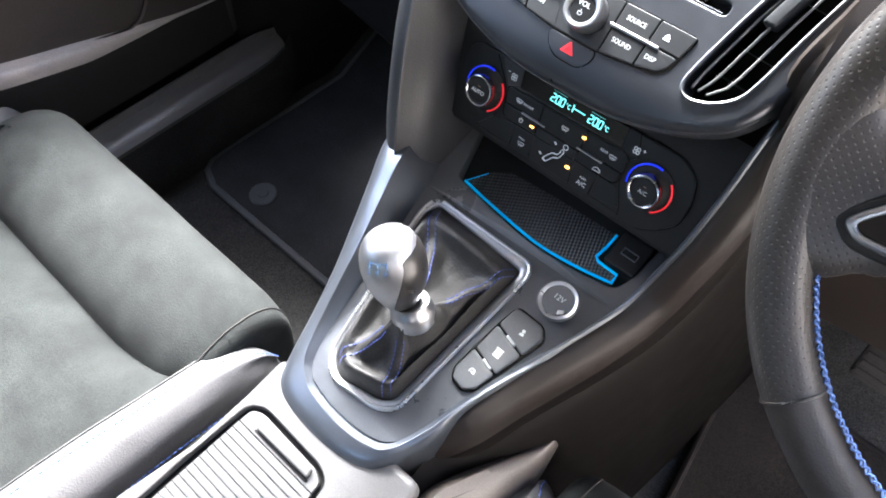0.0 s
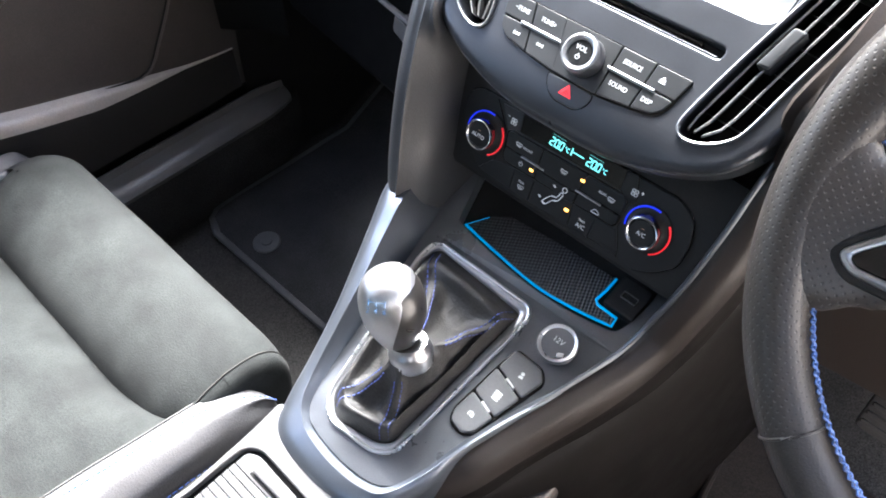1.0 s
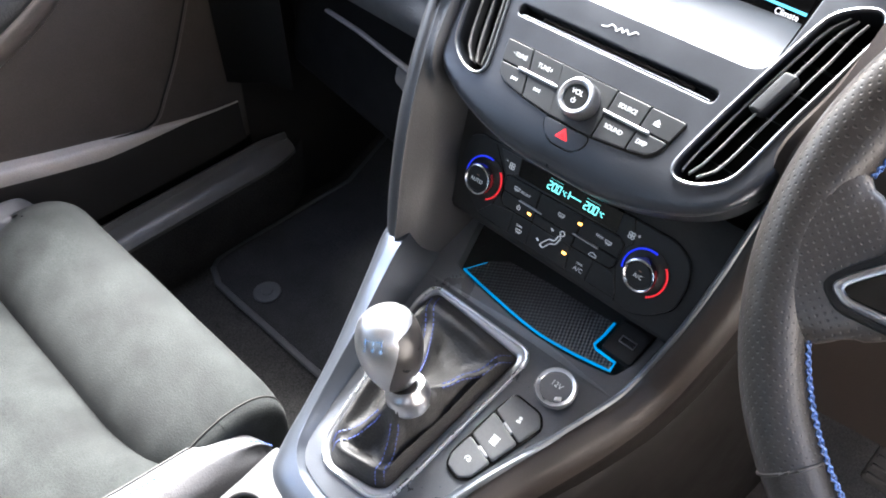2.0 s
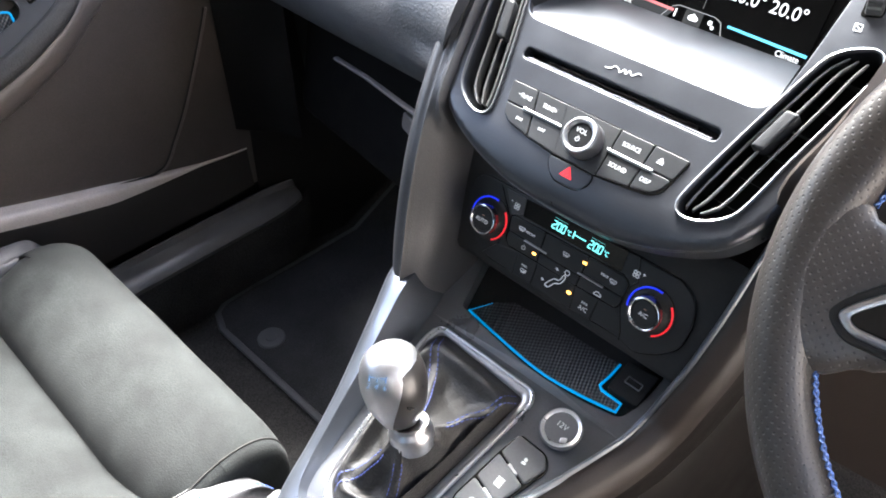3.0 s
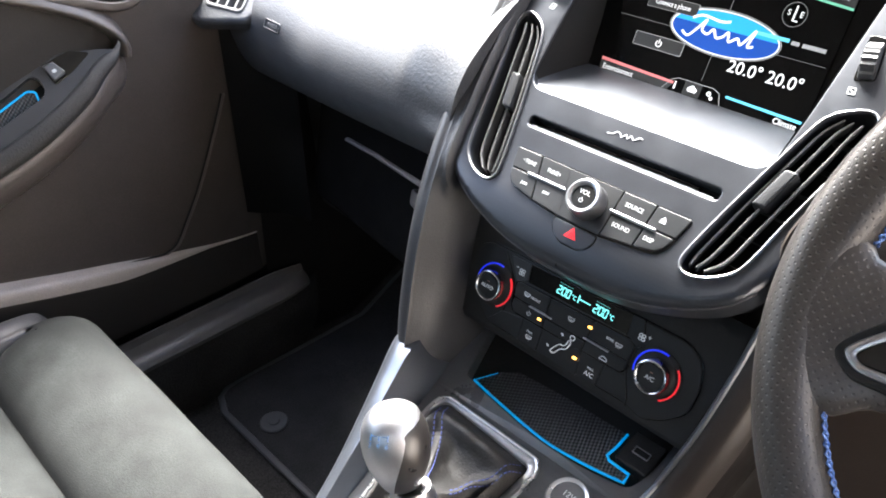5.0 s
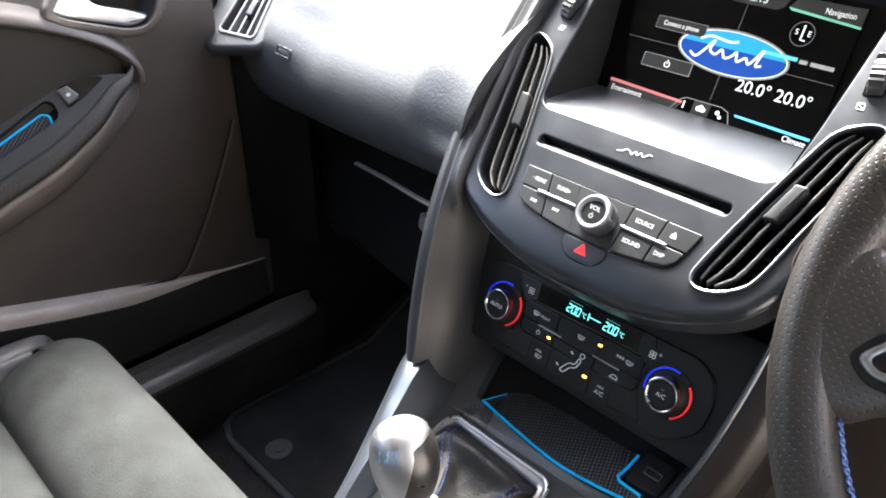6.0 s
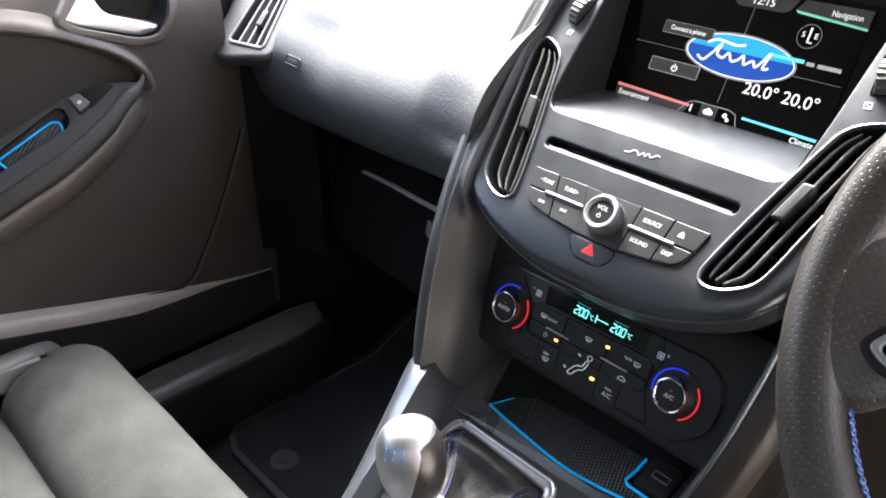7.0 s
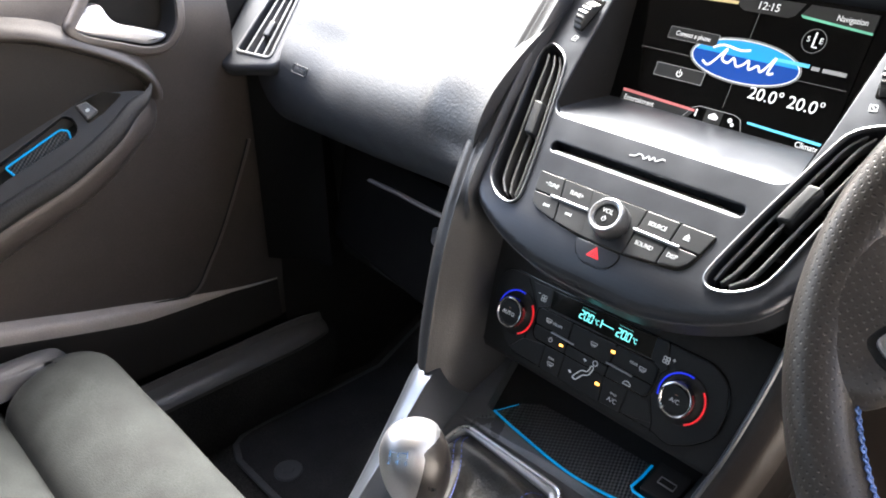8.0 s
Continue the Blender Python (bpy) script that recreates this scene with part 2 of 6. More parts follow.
def flatten_normals(me, degrees):
    """Lets large flat faces keep their own direction beside small rounded edges."""
    limit = math.cos(radians(degrees))
    around = [[] for _ in me.vertices]
    info = [(p.normal.copy(), p.area) for p in me.polygons]
    for p in me.polygons:
        for v in p.vertices:
            around[v].append(p.index)
    out = []
    for p in me.polygons:
        n0 = p.normal
        for v in p.vertices:
            acc = Vector((0, 0, 0))
            for g in around[v]:
                n, a = info[g]
                if n.dot(n0) >= limit:
                    acc += n * a
            out.append(acc.normalized() if acc.length > 1e-14 else n0.copy())
    me.normals_split_custom_set(out)


def part(name, bm, mat, parent=None, label="", smooth=38, kind=""):
    me = bpy.data.meshes.new(name)
    bmesh.ops.recalc_face_normals(bm, faces=bm.faces)
    bm.to_mesh(me)
    bm.free()
    me.polygons.foreach_set("use_smooth", [True] * len(me.polygons))
    me.set_sharp_from_angle(angle=radians(smooth))
    if len(me.polygons) < 4000:
        flatten_normals(me, smooth)
    me.materials.append(M[mat] if isinstance(mat, str) else mat)
    ob = new(name, me)
    if parent:
        ob.parent = parent
        ob.matrix_parent_inverse = Matrix.Translation(-parent.location)
    return tagged(ob, label, kind=kind)


def area2(p):
    return sum(p[i - 1][0] * p[i][1] - p[i][0] * p[i - 1][1] for i in range(len(p)))


def ccw(p):
    return list(p) if area2(p) > 0 else list(reversed(p))


def inset(p, d):
    """A counter-clockwise outline moved inwards by d."""
    out, n = [], len(p)
    for i in range(n):
        a, b, c = Vector(p[i - 1][:2]), Vector(p[i][:2]), Vector(p[(i + 1) % n][:2])
        e, f = (b - a), (c - b)
        if e.length < 1e-9 or f.length < 1e-9:
            out.append((b.x, b.y))
            continue
        e.normalize(), f.normalize()
        n1, n2 = Vector((-e.y, e.x)), Vector((-f.y, f.x))
        k = n1 + n2
        k = k / max(k.length_squared / 2, 0.5)
        q = b + k * d
        out.append((q.x, q.y))
    return out


def rounded(p, r, n=5):
    """An outline with its corners rounded; r is one radius or one for each corner."""
    out, m = [], len(p)
    rs = r if isinstance(r, (list, tuple)) else [r] * m
    for i in range(m):
        a, b, c = Vector(p[i - 1]), Vector(p[i]), Vector(p[(i + 1) % m])
        e, f = (a - b), (c - b)
        rr = min(rs[i], 0.49 * e.length, 0.49 * f.length)
        if rr < 1e-6:
            out.append((b.x, b.y))
            continue
        s, t = b + e.normalized() * rr, b + f.normalized() * rr
        for k in range(n + 1):
            w = k / n
            q = (1 - w) ** 2 * s + 2 * w * (1 - w) * b + w * w * t
            out.append((q.x, q.y))
    return out


def spline(pts, n=6, closed=False):
    """A smooth curve through points of any dimension."""
    v = [Vector(p) for p in pts]
    m, out = len(v), []
    for i in range(m if closed else m - 1):
        if closed:
            a, b, c, d = v[i - 1], v[i], v[(i + 1) % m], v[(i + 2) % m]
        else:
            a, b, c, d = v[max(i - 1, 0)], v[i], v[i + 1], v[min(i + 2, m - 1)]
        for k in range(n):
            t = k / n
            out.append(0.5 * ((2 * b) + (c - a) * t + (2 * a - 5 * b + 4 * c - d) * t * t + (3 * b - a - 3 * c + d) * t ** 3))
    if not closed:
        out.append(v[-1])
    return out


def loft(bm, rows, around=False, caps=False):
    """Faces between rows of equally many points; around: each row closes on itself."""
    vs = [[bm.verts.new(p) for p in r] for r in rows]
    n = len(rows[0])
    for a, b in zip(vs, vs[1:]):
        for i in range(n if around else n - 1):
            j = (i + 1) % n
            bm.faces.new((a[i], a[j], b[j], b[i]))
    if caps:
        bm.faces.new(list(reversed(vs[0])))
        bm.faces.new(vs[-1])
    return vs


def plate(bm, fr, outer, holes=(), h0=-0.002, h1=0.0, r=0.0005, steps=2, dome=None, hole_r=0.0015):
    """A sheet in a frame's plane from h0 to h1 with holes and softened upper edges."""
    loops = [ccw([tuple(p[:2]) for p in outer])] + [list(reversed(ccw([tuple(p[:2]) for p in q]))) for q in holes]
    lift = dome or (lambda s, u: 0.0)
    tops, bottoms = [], []
    full = r
    for n, lp in enumerate(loops):
        r = min(full, hole_r) if n else full
        rows = [[fr(s, u, h0 + lift(s, u)) for s, u in lp]]
        for k in range(steps + 1):
            a = math.pi / 2 * k / steps
            q = inset(lp, r * (1 - math.cos(a))) if r else lp
            rows.append([fr(s, u, h1 - r * (1 - math.sin(a)) + lift(s, u)) for s, u in q])
            if not r:
                break
        vs = loft(bm, rows, around=True)
        bottoms.append(vs[0]), tops.append((q, vs[-1]))
    from mathutils.geometry import tessellate_polygon
    flat = [v for _, vs in tops for v in vs]
    for tri in tessellate_polygon([[Vector((s, u, 0)) for s, u in q] for q, _ in tops]):
        if len(set(tri)) == 3:
            try:
                bm.faces.new([flat[i] for i in tri])
            except ValueError:
                pass
    return bm


def slab(fr, outer, h0, h1, r=0.0005, holes=(), steps=2, dome=None):
    return plate(bmesh.new(), fr, outer, holes, h0, h1, r, steps, dome)


def rect(s0, s1, u0, u1, r=0.0, n=4):
    p = [(s0, u0), (s1, u0), (s1, u1), (s0, u1)]
    return rounded(p, r, n) if r else p


def circle(s, u, r, n=32, a0=0, a1=360):
    full = a1 - a0 >= 360
    return [(s + r * math.cos(radians(a0 + (a1 - a0) * k / (n if full else n - 1))), u + r * math.sin(radians(a0 + (a1 - a0) * k / (n if full else n - 1)))) for k in range(n)]


def arc_band(s, u, r0, r1, a0, a1, n=18):
    return circle(s, u, r1, n, a0, a1) + list(reversed(circle(s, u, r0, n, a0, a1)))


def band(pts, w):
    """The outline of a line of width w along 2D points."""
    v = [Vector(p[:2]) for p in pts]
    left, right = [], []
    for i, p in enumerate(v):
        d = (v[min(i + 1, len(v) - 1)] - v[max(i - 1, 0)]).normalized()
        n = Vector((-d.y, d.x)) * w / 2
        left.append(tuple(p + n)), right.append(tuple(p - n))
    return left + right[::-1]


def tube(bm, pts, r, r2=None, n=10, closed=False, up=(0, 0, 1), caps=True, uv=False):
    """A round or oval bar along points; r across, r2 along up."""
    v = [Vector(p) for p in pts]
    m = len(v)
    rows = []
    for i, p in enumerate(v):
        a, b = (v[i - 1], v[(i + 1) % m]) if closed else (v[max(i - 1, 0)], v[min(i + 1, m - 1)])
        d = (b - a).normalized()
        w = d.cross(Vector(up)).normalized()
        q = w.cross(d).normalized()
        rows.append([p + w * r * math.cos(2 * math.pi * k / n) + q * (r2 or r) * math.sin(2 * math.pi * k / n) for k in range(n)])
    if closed:
        rows.append(rows[0])
        vs = [[bm.verts.new(x) for x in rw] for rw in rows[:-1]]
        vs.append(vs[0])
        for a, b in zip(vs, vs[1:]):
            for k in range(n):
                bm.faces.new((a[k], a[(k + 1) % n], b[(k + 1) % n], b[k]))
    else:
        loft(bm, rows, around=True, caps=caps)
    return bm


def bar(pts, r, r2=None, n=10, closed=False, up=(0, 0, 1)):
    return tube(bmesh.new(), pts, r, r2, n, closed, up)


def lathe(fr, s, u, profile, n=40, hollow=False):
    """A turned body about a frame's normal; profile: (radius, h) pairs; hollow: a ring, open in the middle."""
    bm = bmesh.new()
    rows = []
    for r, h in profile:
        rows.append([fr(s + r * math.cos(2 * math.pi * k / n), u + r * math.sin(2 * math.pi * k / n), h) for k in range(n)])
    if hollow:
        rows.append(rows[0])
    loft(bm, rows, around=True, caps=not hollow)
    if hollow:
        bmesh.ops.remove_doubles(bm, verts=bm.verts, dist=1e-7)
    return bm


def stitches(bm, pts, step=0.0042, size=0.0028, r=0.00055, up=(0, 0, 1)):
    """A row of short threads along points."""
    v = [Vector(p) for p in pts]
    lens = [0.0]
    for a, b in zip(v, v[1:]):
        lens.append(lens[-1] + (b - a).length)

    def at(d):
        for i in range(len(v) - 1):
            if d <= lens[i + 1]:
                return v[i].lerp(v[i + 1], (d - lens[i]) / max(lens[i + 1] - lens[i], 1e-9))
        return v[-1]
    d = 0.0
    while d + size < lens[-1]:
        tube(bm, [at(d), at(d + size / 2) + Vector(up) * r * 0.4, at(d + size)], r, n=5, up=up)
        d += step
    return bm


def words(text, fr, s, u, h, size, mat, parent, name="lettering", shear=0.0, squash=1.0, turn=0.0, bold=0.0):
    """Writing in the built-in font, as a thin mesh centred at (s, u)."""
    cu = bpy.data.curves.new(name, "FONT")
    cu.body, cu.size, cu.align_x, cu.align_y, cu.extrude, cu.shear, cu.offset = text, size, "CENTER", "CENTER", 0.00012, shear, bold
    cu.resolution_u = 3
    tmp = bpy.data.objects.new(name, cu)
    scene.collection.objects.link(tmp)
    me = bpy.data.meshes.new_from_object(tmp.evaluated_get(bpy.context.evaluated_depsgraph_get()))
    bpy.data.objects.remove(tmp)
    bpy.data.curves.remove(cu)
    me.transform(fr.matrix(s, u, h) @ pose(0, 0, 0, 0, 0, turn) @ Matrix.Diagonal((squash, 1, 1, 1)))
    me.materials.clear()
    me.materials.append(M[mat])
    ob = new(name, me)
    if parent:
        ob.parent = parent
        ob.matrix_parent_inverse = Matrix.Translation(-parent.location)
    return ob


def mirror(pts):
    return [(-p[0], *p[1:]) for p in pts]


# ---- setting: ground, cabin shell ----
bm = bmesh.new()
loft(bm, [[(-400, y, -0.86), (400, y, -0.86)] for y in (-400, 400)])
tagged(part("ground", bm, "paving"), "pale warm paving around the car", "ground", kind="structure")

# added out of view: a warm reflector for the driver's doorway
bm = slab(Frame((2.40, 0, 0), (0, -1, 0), (0, 0, 1)), rect(-5.0, 3.5, -0.86, 1.5), -0.2, 0.0, 0.01)
tagged(part("wall_outside", bm, "plaster"), "plain warm plaster wall beside the parked car", "wall", kind="structure")

bm = bmesh.new()
rows = []
for y, z in ((-2.0, FLOOR), (-0.6, FLOOR), (0.0, FLOOR), (0.28, FLOOR), (0.40, FLOOR + 0.06), (0.62, FLOOR + 0.26), (0.80, FLOOR + 0.45)):
    rows.append([(x, y, z) for x in (-0.76, -0.4, 0.0, 0.4, 0.76)] + [(x, y, -0.60) for x in (0.76, 0.0, -0.76)])
loft(bm, rows, around=True, caps=True)
tagged(part("floor", bm, "carpet"), "black carpeted cabin floor with rising toe board", "floor", kind="structure")

RF = Frame((0, -0.6, 0.64), (1, 0, 0), (0, 1, 0))
bm = slab(RF, rect(-0.60, 0.60, -1.45, 0.80, 0.12), -0.03, 0.03, 0.01, [], 2, lambda s, u: -0.06 * (abs(s) / 0.6) ** 3 - 0.05 * max(0, u - 0.4))
tagged(part("ceiling", bm, "headlining"), "dark cloth roof lining over the front seats", "roof", kind="structure")

for side in (-1, 1):
    bm = bar([(0.60 * side, 0.18, 0.56), (0.68 * side, 0.62, 0.32), (0.72 * side, 0.98, 0.10)], 0.035, 0.03)
    tagged(part("a_pillar", bm, "headlining"), "slanting windscreen pillar with dark cloth trim", "pillar", kind="structure")
    if side > 0:
        continue
    bm = bar([(0.60 * side, -0.72, 0.56), (0.71 * side, -0.66, 0.10), (0.74 * side, -0.62, -0.5)], 0.05, 0.06)
    tagged(part("b_pillar", bm, "headlining"), "upright door pillar with dark cloth trim", "pillar", kind="structure")

# rear end closed out of view, so that less light reaches rear-facing surfaces
bm = slab(Frame((0, -2.0, 0), (1, 0, 0), (0, 0, 1)), rect(-0.78, 0.78, -0.60, 0.60, 0.05), -0.05, 0.0, 0.01, [rect(-0.50, 0.50, 0.24, 0.50, 0.05)])
tagged(part("wall_rear", bm, "black"), "dark tailgate with its window, closing the cabin", "wall", kind="structure")
# unseen walls that cut side light from behind; the right one narrows the doorway
for side, name, front in ((-1, "wall_rear_left", -0.66), (1, "wall_rear_right", -0.30)):
    bm = slab(Frame((0.73 * side, 0, 0), (0, -side, 0), (0, 0, 1)), [(-side * y, z) for y, z in ((-2.0, -0.58), (front, -0.58), (front, 0.58), (-2.0, 0.58))], -0.03, 0.0, 0.005, [[(-side * y, z) for y, z in ((-1.45, 0.22), (-0.80, 0.20), (-0.80, 0.48), (-1.35, 0.46))]])
    tagged(part(name, bm, "black"), "dark rear door with its window, closing the cabin", "wall", kind="structure")
bm = slab(Frame((0, 0.80, 0), (1, 0, 0), (0, 0, 1)), rect(-0.78, 0.78, -0.55, 0.20, 0.02), -0.05, 0.0, 0.01)
tagged(part("wall_front", bm, "black"), "dark bulkhead in front of the footwells", "wall", kind="structure")

bm = slab(Frame((0.745, 0, 0), (0, -1, 0), (0, 0, 1)), [(-0.95, -0.56), (0.295, -0.56), (0.295, -0.30), (-0.34, -0.30), (-0.40, 0.16), (-0.95, 0.16)], -0.03, 0.0, 0.005)
tagged(part("wall_right", bm, "black"), "dark body sill below the open driver doorway", "wall", kind="structure")

# sill along the passenger doorway, with the kick panel in front of it
rows, low_rows = [], []
for y in (-0.9, -0.3, -0.1, 0.05, 0.09, 0.11, 0.13, 0.15, 0.17, 0.19, 0.21, 0.23, 0.40):
    k = max(0.0, (y - 0.11) / 0.12)
    up, nx = -0.020 * min(k, 1.0) ** 2, -0.050 * min(k, 1.0) ** 2
    if y < 0.20:
        rows.append([(-0.690, y, FLOOR), (-0.688, y, -0.366 + up), (-0.680, y, -0.362 + up), (-0.676, y, -0.372 + up),
                     (-0.655 + nx, y, -0.372 + up), (-0.642 + nx, y, -0.377 + up), (-0.636 + nx, y, -0.386 + up), (-0.638 + nx, y, -0.394 + up)])
    low_rows.append([(-0.640 + nx, y, -0.385 + up), (-0.640 + nx, y, -0.42 + up * 0.5), (-0.640 + nx, y, -0.47), (-0.652 + nx, y, FLOOR)])
bm = bmesh.new()
loft(bm, rows)
tagged(part("door_sill", bm, "sill"), "grey-brown plastic sill trim along the passenger doorway", "sill", kind="structure")
bm = bmesh.new()
loft(bm, low_rows)
tagged(part("sill_carpet", bm, "carpet"), "black carpet turned up below the sill", "carpet", kind="structure")
bm = bmesh.new()
rows = []
for y, x0 in ((0.125, -0.705), (0.16, -0.703), (0.22, -0.700), (0.32, -0.690), (0.50, -0.680), (0.80, -0.670)):
    rows.append([(x0 + 0.022, y, FLOOR), (x0 + 0.016, y + 0.005, -0.40), (x0 + 0.006, y + 0.012, -0.34), (x0, y + 0.018, -0.24), (x0 - 0.004, y + 0.022, -0.1), (x0 - 0.006, y + 0.025, 0.0), (x0 - 0.006, y + 0.03, 0.10)])
loft(bm, [[Vector(p) for p in spline(r, 3)] for r in rows])
bmesh.ops.solidify(bm, geom=bm.faces[:], thickness=0.012)
tagged(part("kick_panel", bm, "kick"), "black plastic kick panel beside the passenger footwell", "panel", kind="structure")
bm = slab(Frame((-0.745, 0, 0), (0, 1, 0), (0, 0, 1)), rect(-0.655, 0.95, -0.56, 0.16, 0.02), -0.03, 0.0, 0.005)
tagged(part("wall_left", bm, "black"), "dark body side behind the passenger door", "wall", kind="structure")

# ---- dashboard ----
dash = thing("dashboard", (0, 0.3, -0.1), "black soft-grained dashboard with centre stack pillars", "dashboard")


def dash_rows(side):
    rows = []
    for k in range(61):
        x = 0.152 + 0.558 * k / 60
        w = (x - 0.165) / 0.545
        ny = 0.015 + 0.165 * w - 0.050 * w * w
        nz = 0.100 - 0.130 * w + 0.045 * w * w
        prof = [(0.13, -0.30), (0.125, -0.16), (0.115, -0.075), (0.085, -0.052), (0.052, -0.044), (0.030, -0.036), (0.016, -0.024), (0.007, -0.008), (0.001, 0.010), (0.001, 0.028), (0.009, 0.048), (0.026, 0.068),
                (0.052, 0.089), (0.088, 0.111), (0.138, 0.133), (0.20, 0.152), (0.30, 0.164), (0.45, 0.160), (0.72, 0.14), (0.95, 0.11)]
        row = []
        for dy, dz in prof:
            row.append((side * x, ny + dy, nz + dz))
        fine_row = []
        for p in spline(row, 5):
            dz = p.z - nz
            d = math.log(math.exp(70 * (dz - 0.092)) + math.exp(70 * (0.243 - x))) / 70
            rise = 0.008 / (1 + math.exp(-d / 0.0045)) * max(0.0, min(1.0, (dz - 0.02) / 0.05)) * max(0.0, min(1.0, (0.24 - dz) / 0.05))
            near = 0.018 * math.exp(-((x - 0.160) / 0.060) ** 2) * max(0.0, min(1.0, dz / 0.03))
            end = max(0.0, min(1.0, (x - 0.48) / 0.125))
            swell = 0.017 * end * end * (3 - 2 * end) * max(0.0, min(1.0, (dz - 0.01) / 0.04))
            fine_row.append(p + Vector((0, -0.6, 0.8)) * (rise - near + swell))
        if not rows:
            rows.append([p + Vector((0, 0.03, -0.06)) for p in fine_row])
        rows.append(fine_row)
    return rows


for side in (-1, 1):
    bm = bmesh.new()
    loft(bm, dash_rows(side))
    bmesh.ops.recalc_face_normals(bm, faces=bm.faces)
    # driver's pad: darker brown copy of the skin, with shade and warm light included
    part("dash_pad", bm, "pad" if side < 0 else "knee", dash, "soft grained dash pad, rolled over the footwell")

# bridge over the stack, closing the top between both pads
bm = bmesh.new()
rows = []
for x in (-0.19, -0.1, 0.0, 0.1, 0.19):
    rows.append([FAS(x, 0.212, -0.04), FAS(x, 0.226, 0.0), FAS(x, 0.240, 0.004), Vector((x, 0.27, 0.298)), Vector((x, 0.38, 0.275)), Vector((x, 0.72, 0.21)), Vector((x, 0.95, 0.16))])
loft(bm, rows)
part("dash_top", bm, "pad", dash)

# soft pillars left and right of the stack
PILLAR = [  # outer edge, front edge, inner edge from the console upwards
    ((-0.144, -0.046, -0.054), (-0.117, -0.068, -0.057), (-0.104, -0.040, -0.082)),
    ((-0.147, -0.041, -0.030), (-0.120, -0.060, -0.030), (-0.108, -0.025, -0.035)),
    ((-0.150, -0.030, 0.010), (-0.126, -0.046, 0.012), (-0.116, 0.000, 0.010)),
    ((-0.154, -0.015, 0.050), (-0.132, -0.028, 0.055), (-0.121, 0.012, 0.050)),
    ((-0.160, 0.004, 0.090), (-0.141, -0.004, 0.098), (-0.130, 0.020, 0.085)),
    ((-0.169, 0.034, 0.128), (-0.151, 0.026, 0.136), (-0.140, 0.055, 0.115)),
    ((-0.176, 0.070, 0.166), (-0.160, 0.062, 0.173), (-0.148, 0.090, 0.150)),
    ((-0.180, 0.110, 0.206), (-0.166, 0.102, 0.212), (-0.152, 0.130, 0.190)),
    ((-0.182, 0.160, 0.252), (-0.168, 0.150, 0.258), (-0.154, 0.175, 0.235)),
    ((-0.183, 0.205, 0.288), (-0.170, 0.198, 0.292), (-0.155, 0.210, 0.270)),
    ((-0.184, 0.260, 0.300), (-0.171, 0.255, 0.304), (-0.156, 0.260, 0.285))]


PILLAR = PILLAR[:4] + [tuple((q[0], q[1] + 0.0082 * d, q[2] - 0.0088 * d) if n < 2 else (f[0] + 0.014, f[1] + 0.0120 * d, f[2] - 0.0128 * d) for n, q in enumerate(row)) for row, d in zip(PILLAR[4:], (0.3, 0.5, 0.6, 0.6, 0.6, 0.6, 0.6)) for f in (row[1],)]
PILLAR_R = [  # the driver's side, tucked behind the knee moulding below
    ((0.170, 0.040, 0.066), (0.153, 0.036, 0.070), (0.140, 0.055, 0.060))] + [tuple((-q[0], q[1], q[2]) for q in row) for row in PILLAR[5:]]


def pillar(stations):
    sm = [spline([Vector(p[k]) for p in stations], 5) for k in range(3)]
    rows = []
    for a, f, i in zip(*sm):
        w = -1 if a.x < 0 else 1
        back = a + Vector((-0.004 * w, 0.085, -0.035))
        ring = [back, a.lerp(back, 0.5) + Vector((0.002 * w, 0, 0)), a + Vector((0.0, 0.010, -0.004)), a, a.lerp(f, 0.25) + Vector((0.0015 * w, -0.004, 0.002)), a.lerp(f, 0.6) + Vector((0.001 * w, -0.004, 0.002)), f.lerp(a, 0.12),
                f, f.lerp(i, 0.12), f.lerp(i, 0.4), i, i + Vector((-0.004 * w, 0.05, -0.02))]
        rows.append([Vector(p) for p in spline([Vector(p) for p in ring], 3)])
    bm = bmesh.new()
    vs = loft(bm, rows)
    bm.faces.new(vs[0])
    return bm


part("stack_pillar", pillar(PILLAR), "pillar", dash, "black grained pillar beside the centre stack")
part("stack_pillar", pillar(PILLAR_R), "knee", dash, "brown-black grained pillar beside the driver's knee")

# backing behind the stack, between the pillars
bm = bmesh.new()
loft(bm, [[CLI(x, -0.048, -0.10), CLI(x, -0.046, -0.006), CLI(x, -0.04, -0.002), CLI(x, 0.05, -0.002), CLI(x, 0.062, -0.006), CLI(x, 0.064, -0.1)] for x in (-0.128, -0.06, 0, 0.06, 0.140)])
part("stack_backing", bm, "black", dash)

# knee moulding, rising from the console beside the stack: lip, outer edge
KNEE = [((0.0540, -0.1990, -0.1500), (0.0590, -0.2040, -0.1660)), ((0.0640, -0.1720, -0.1290), (0.0770, -0.1780, -0.1430)), ((0.0770, -0.1340, -0.1170), (0.0905, -0.1390, -0.1310)),
        ((0.0935, -0.0880, -0.1010), (0.1085, -0.0930, -0.1150)), ((0.1022, -0.0657, -0.0922), (0.1180, -0.0690, -0.1060)), ((0.1100, -0.0440, -0.0835), (0.1270, -0.0440, -0.0920)), ((0.1145, -0.0290, -0.0720), (0.1330, -0.0270, -0.0780)),
        ((0.1176, -0.0216, -0.0606), (0.1370, -0.0185, -0.0650)), ((0.1264, -0.0072, -0.0268), (0.1455, -0.0020, -0.0290)), ((0.1320, 0.0058, 0.0040), (0.1510, 0.0120, 0.0030)), ((0.1365, 0.0194, 0.0360), (0.1550, 0.0260, 0.0350)), ((0.1390, 0.0300, 0.0610), (0.1570, 0.0360, 0.0600)), ((0.1430, 0.0440, 0.0920), (0.1600, 0.0500, 0.0910))]
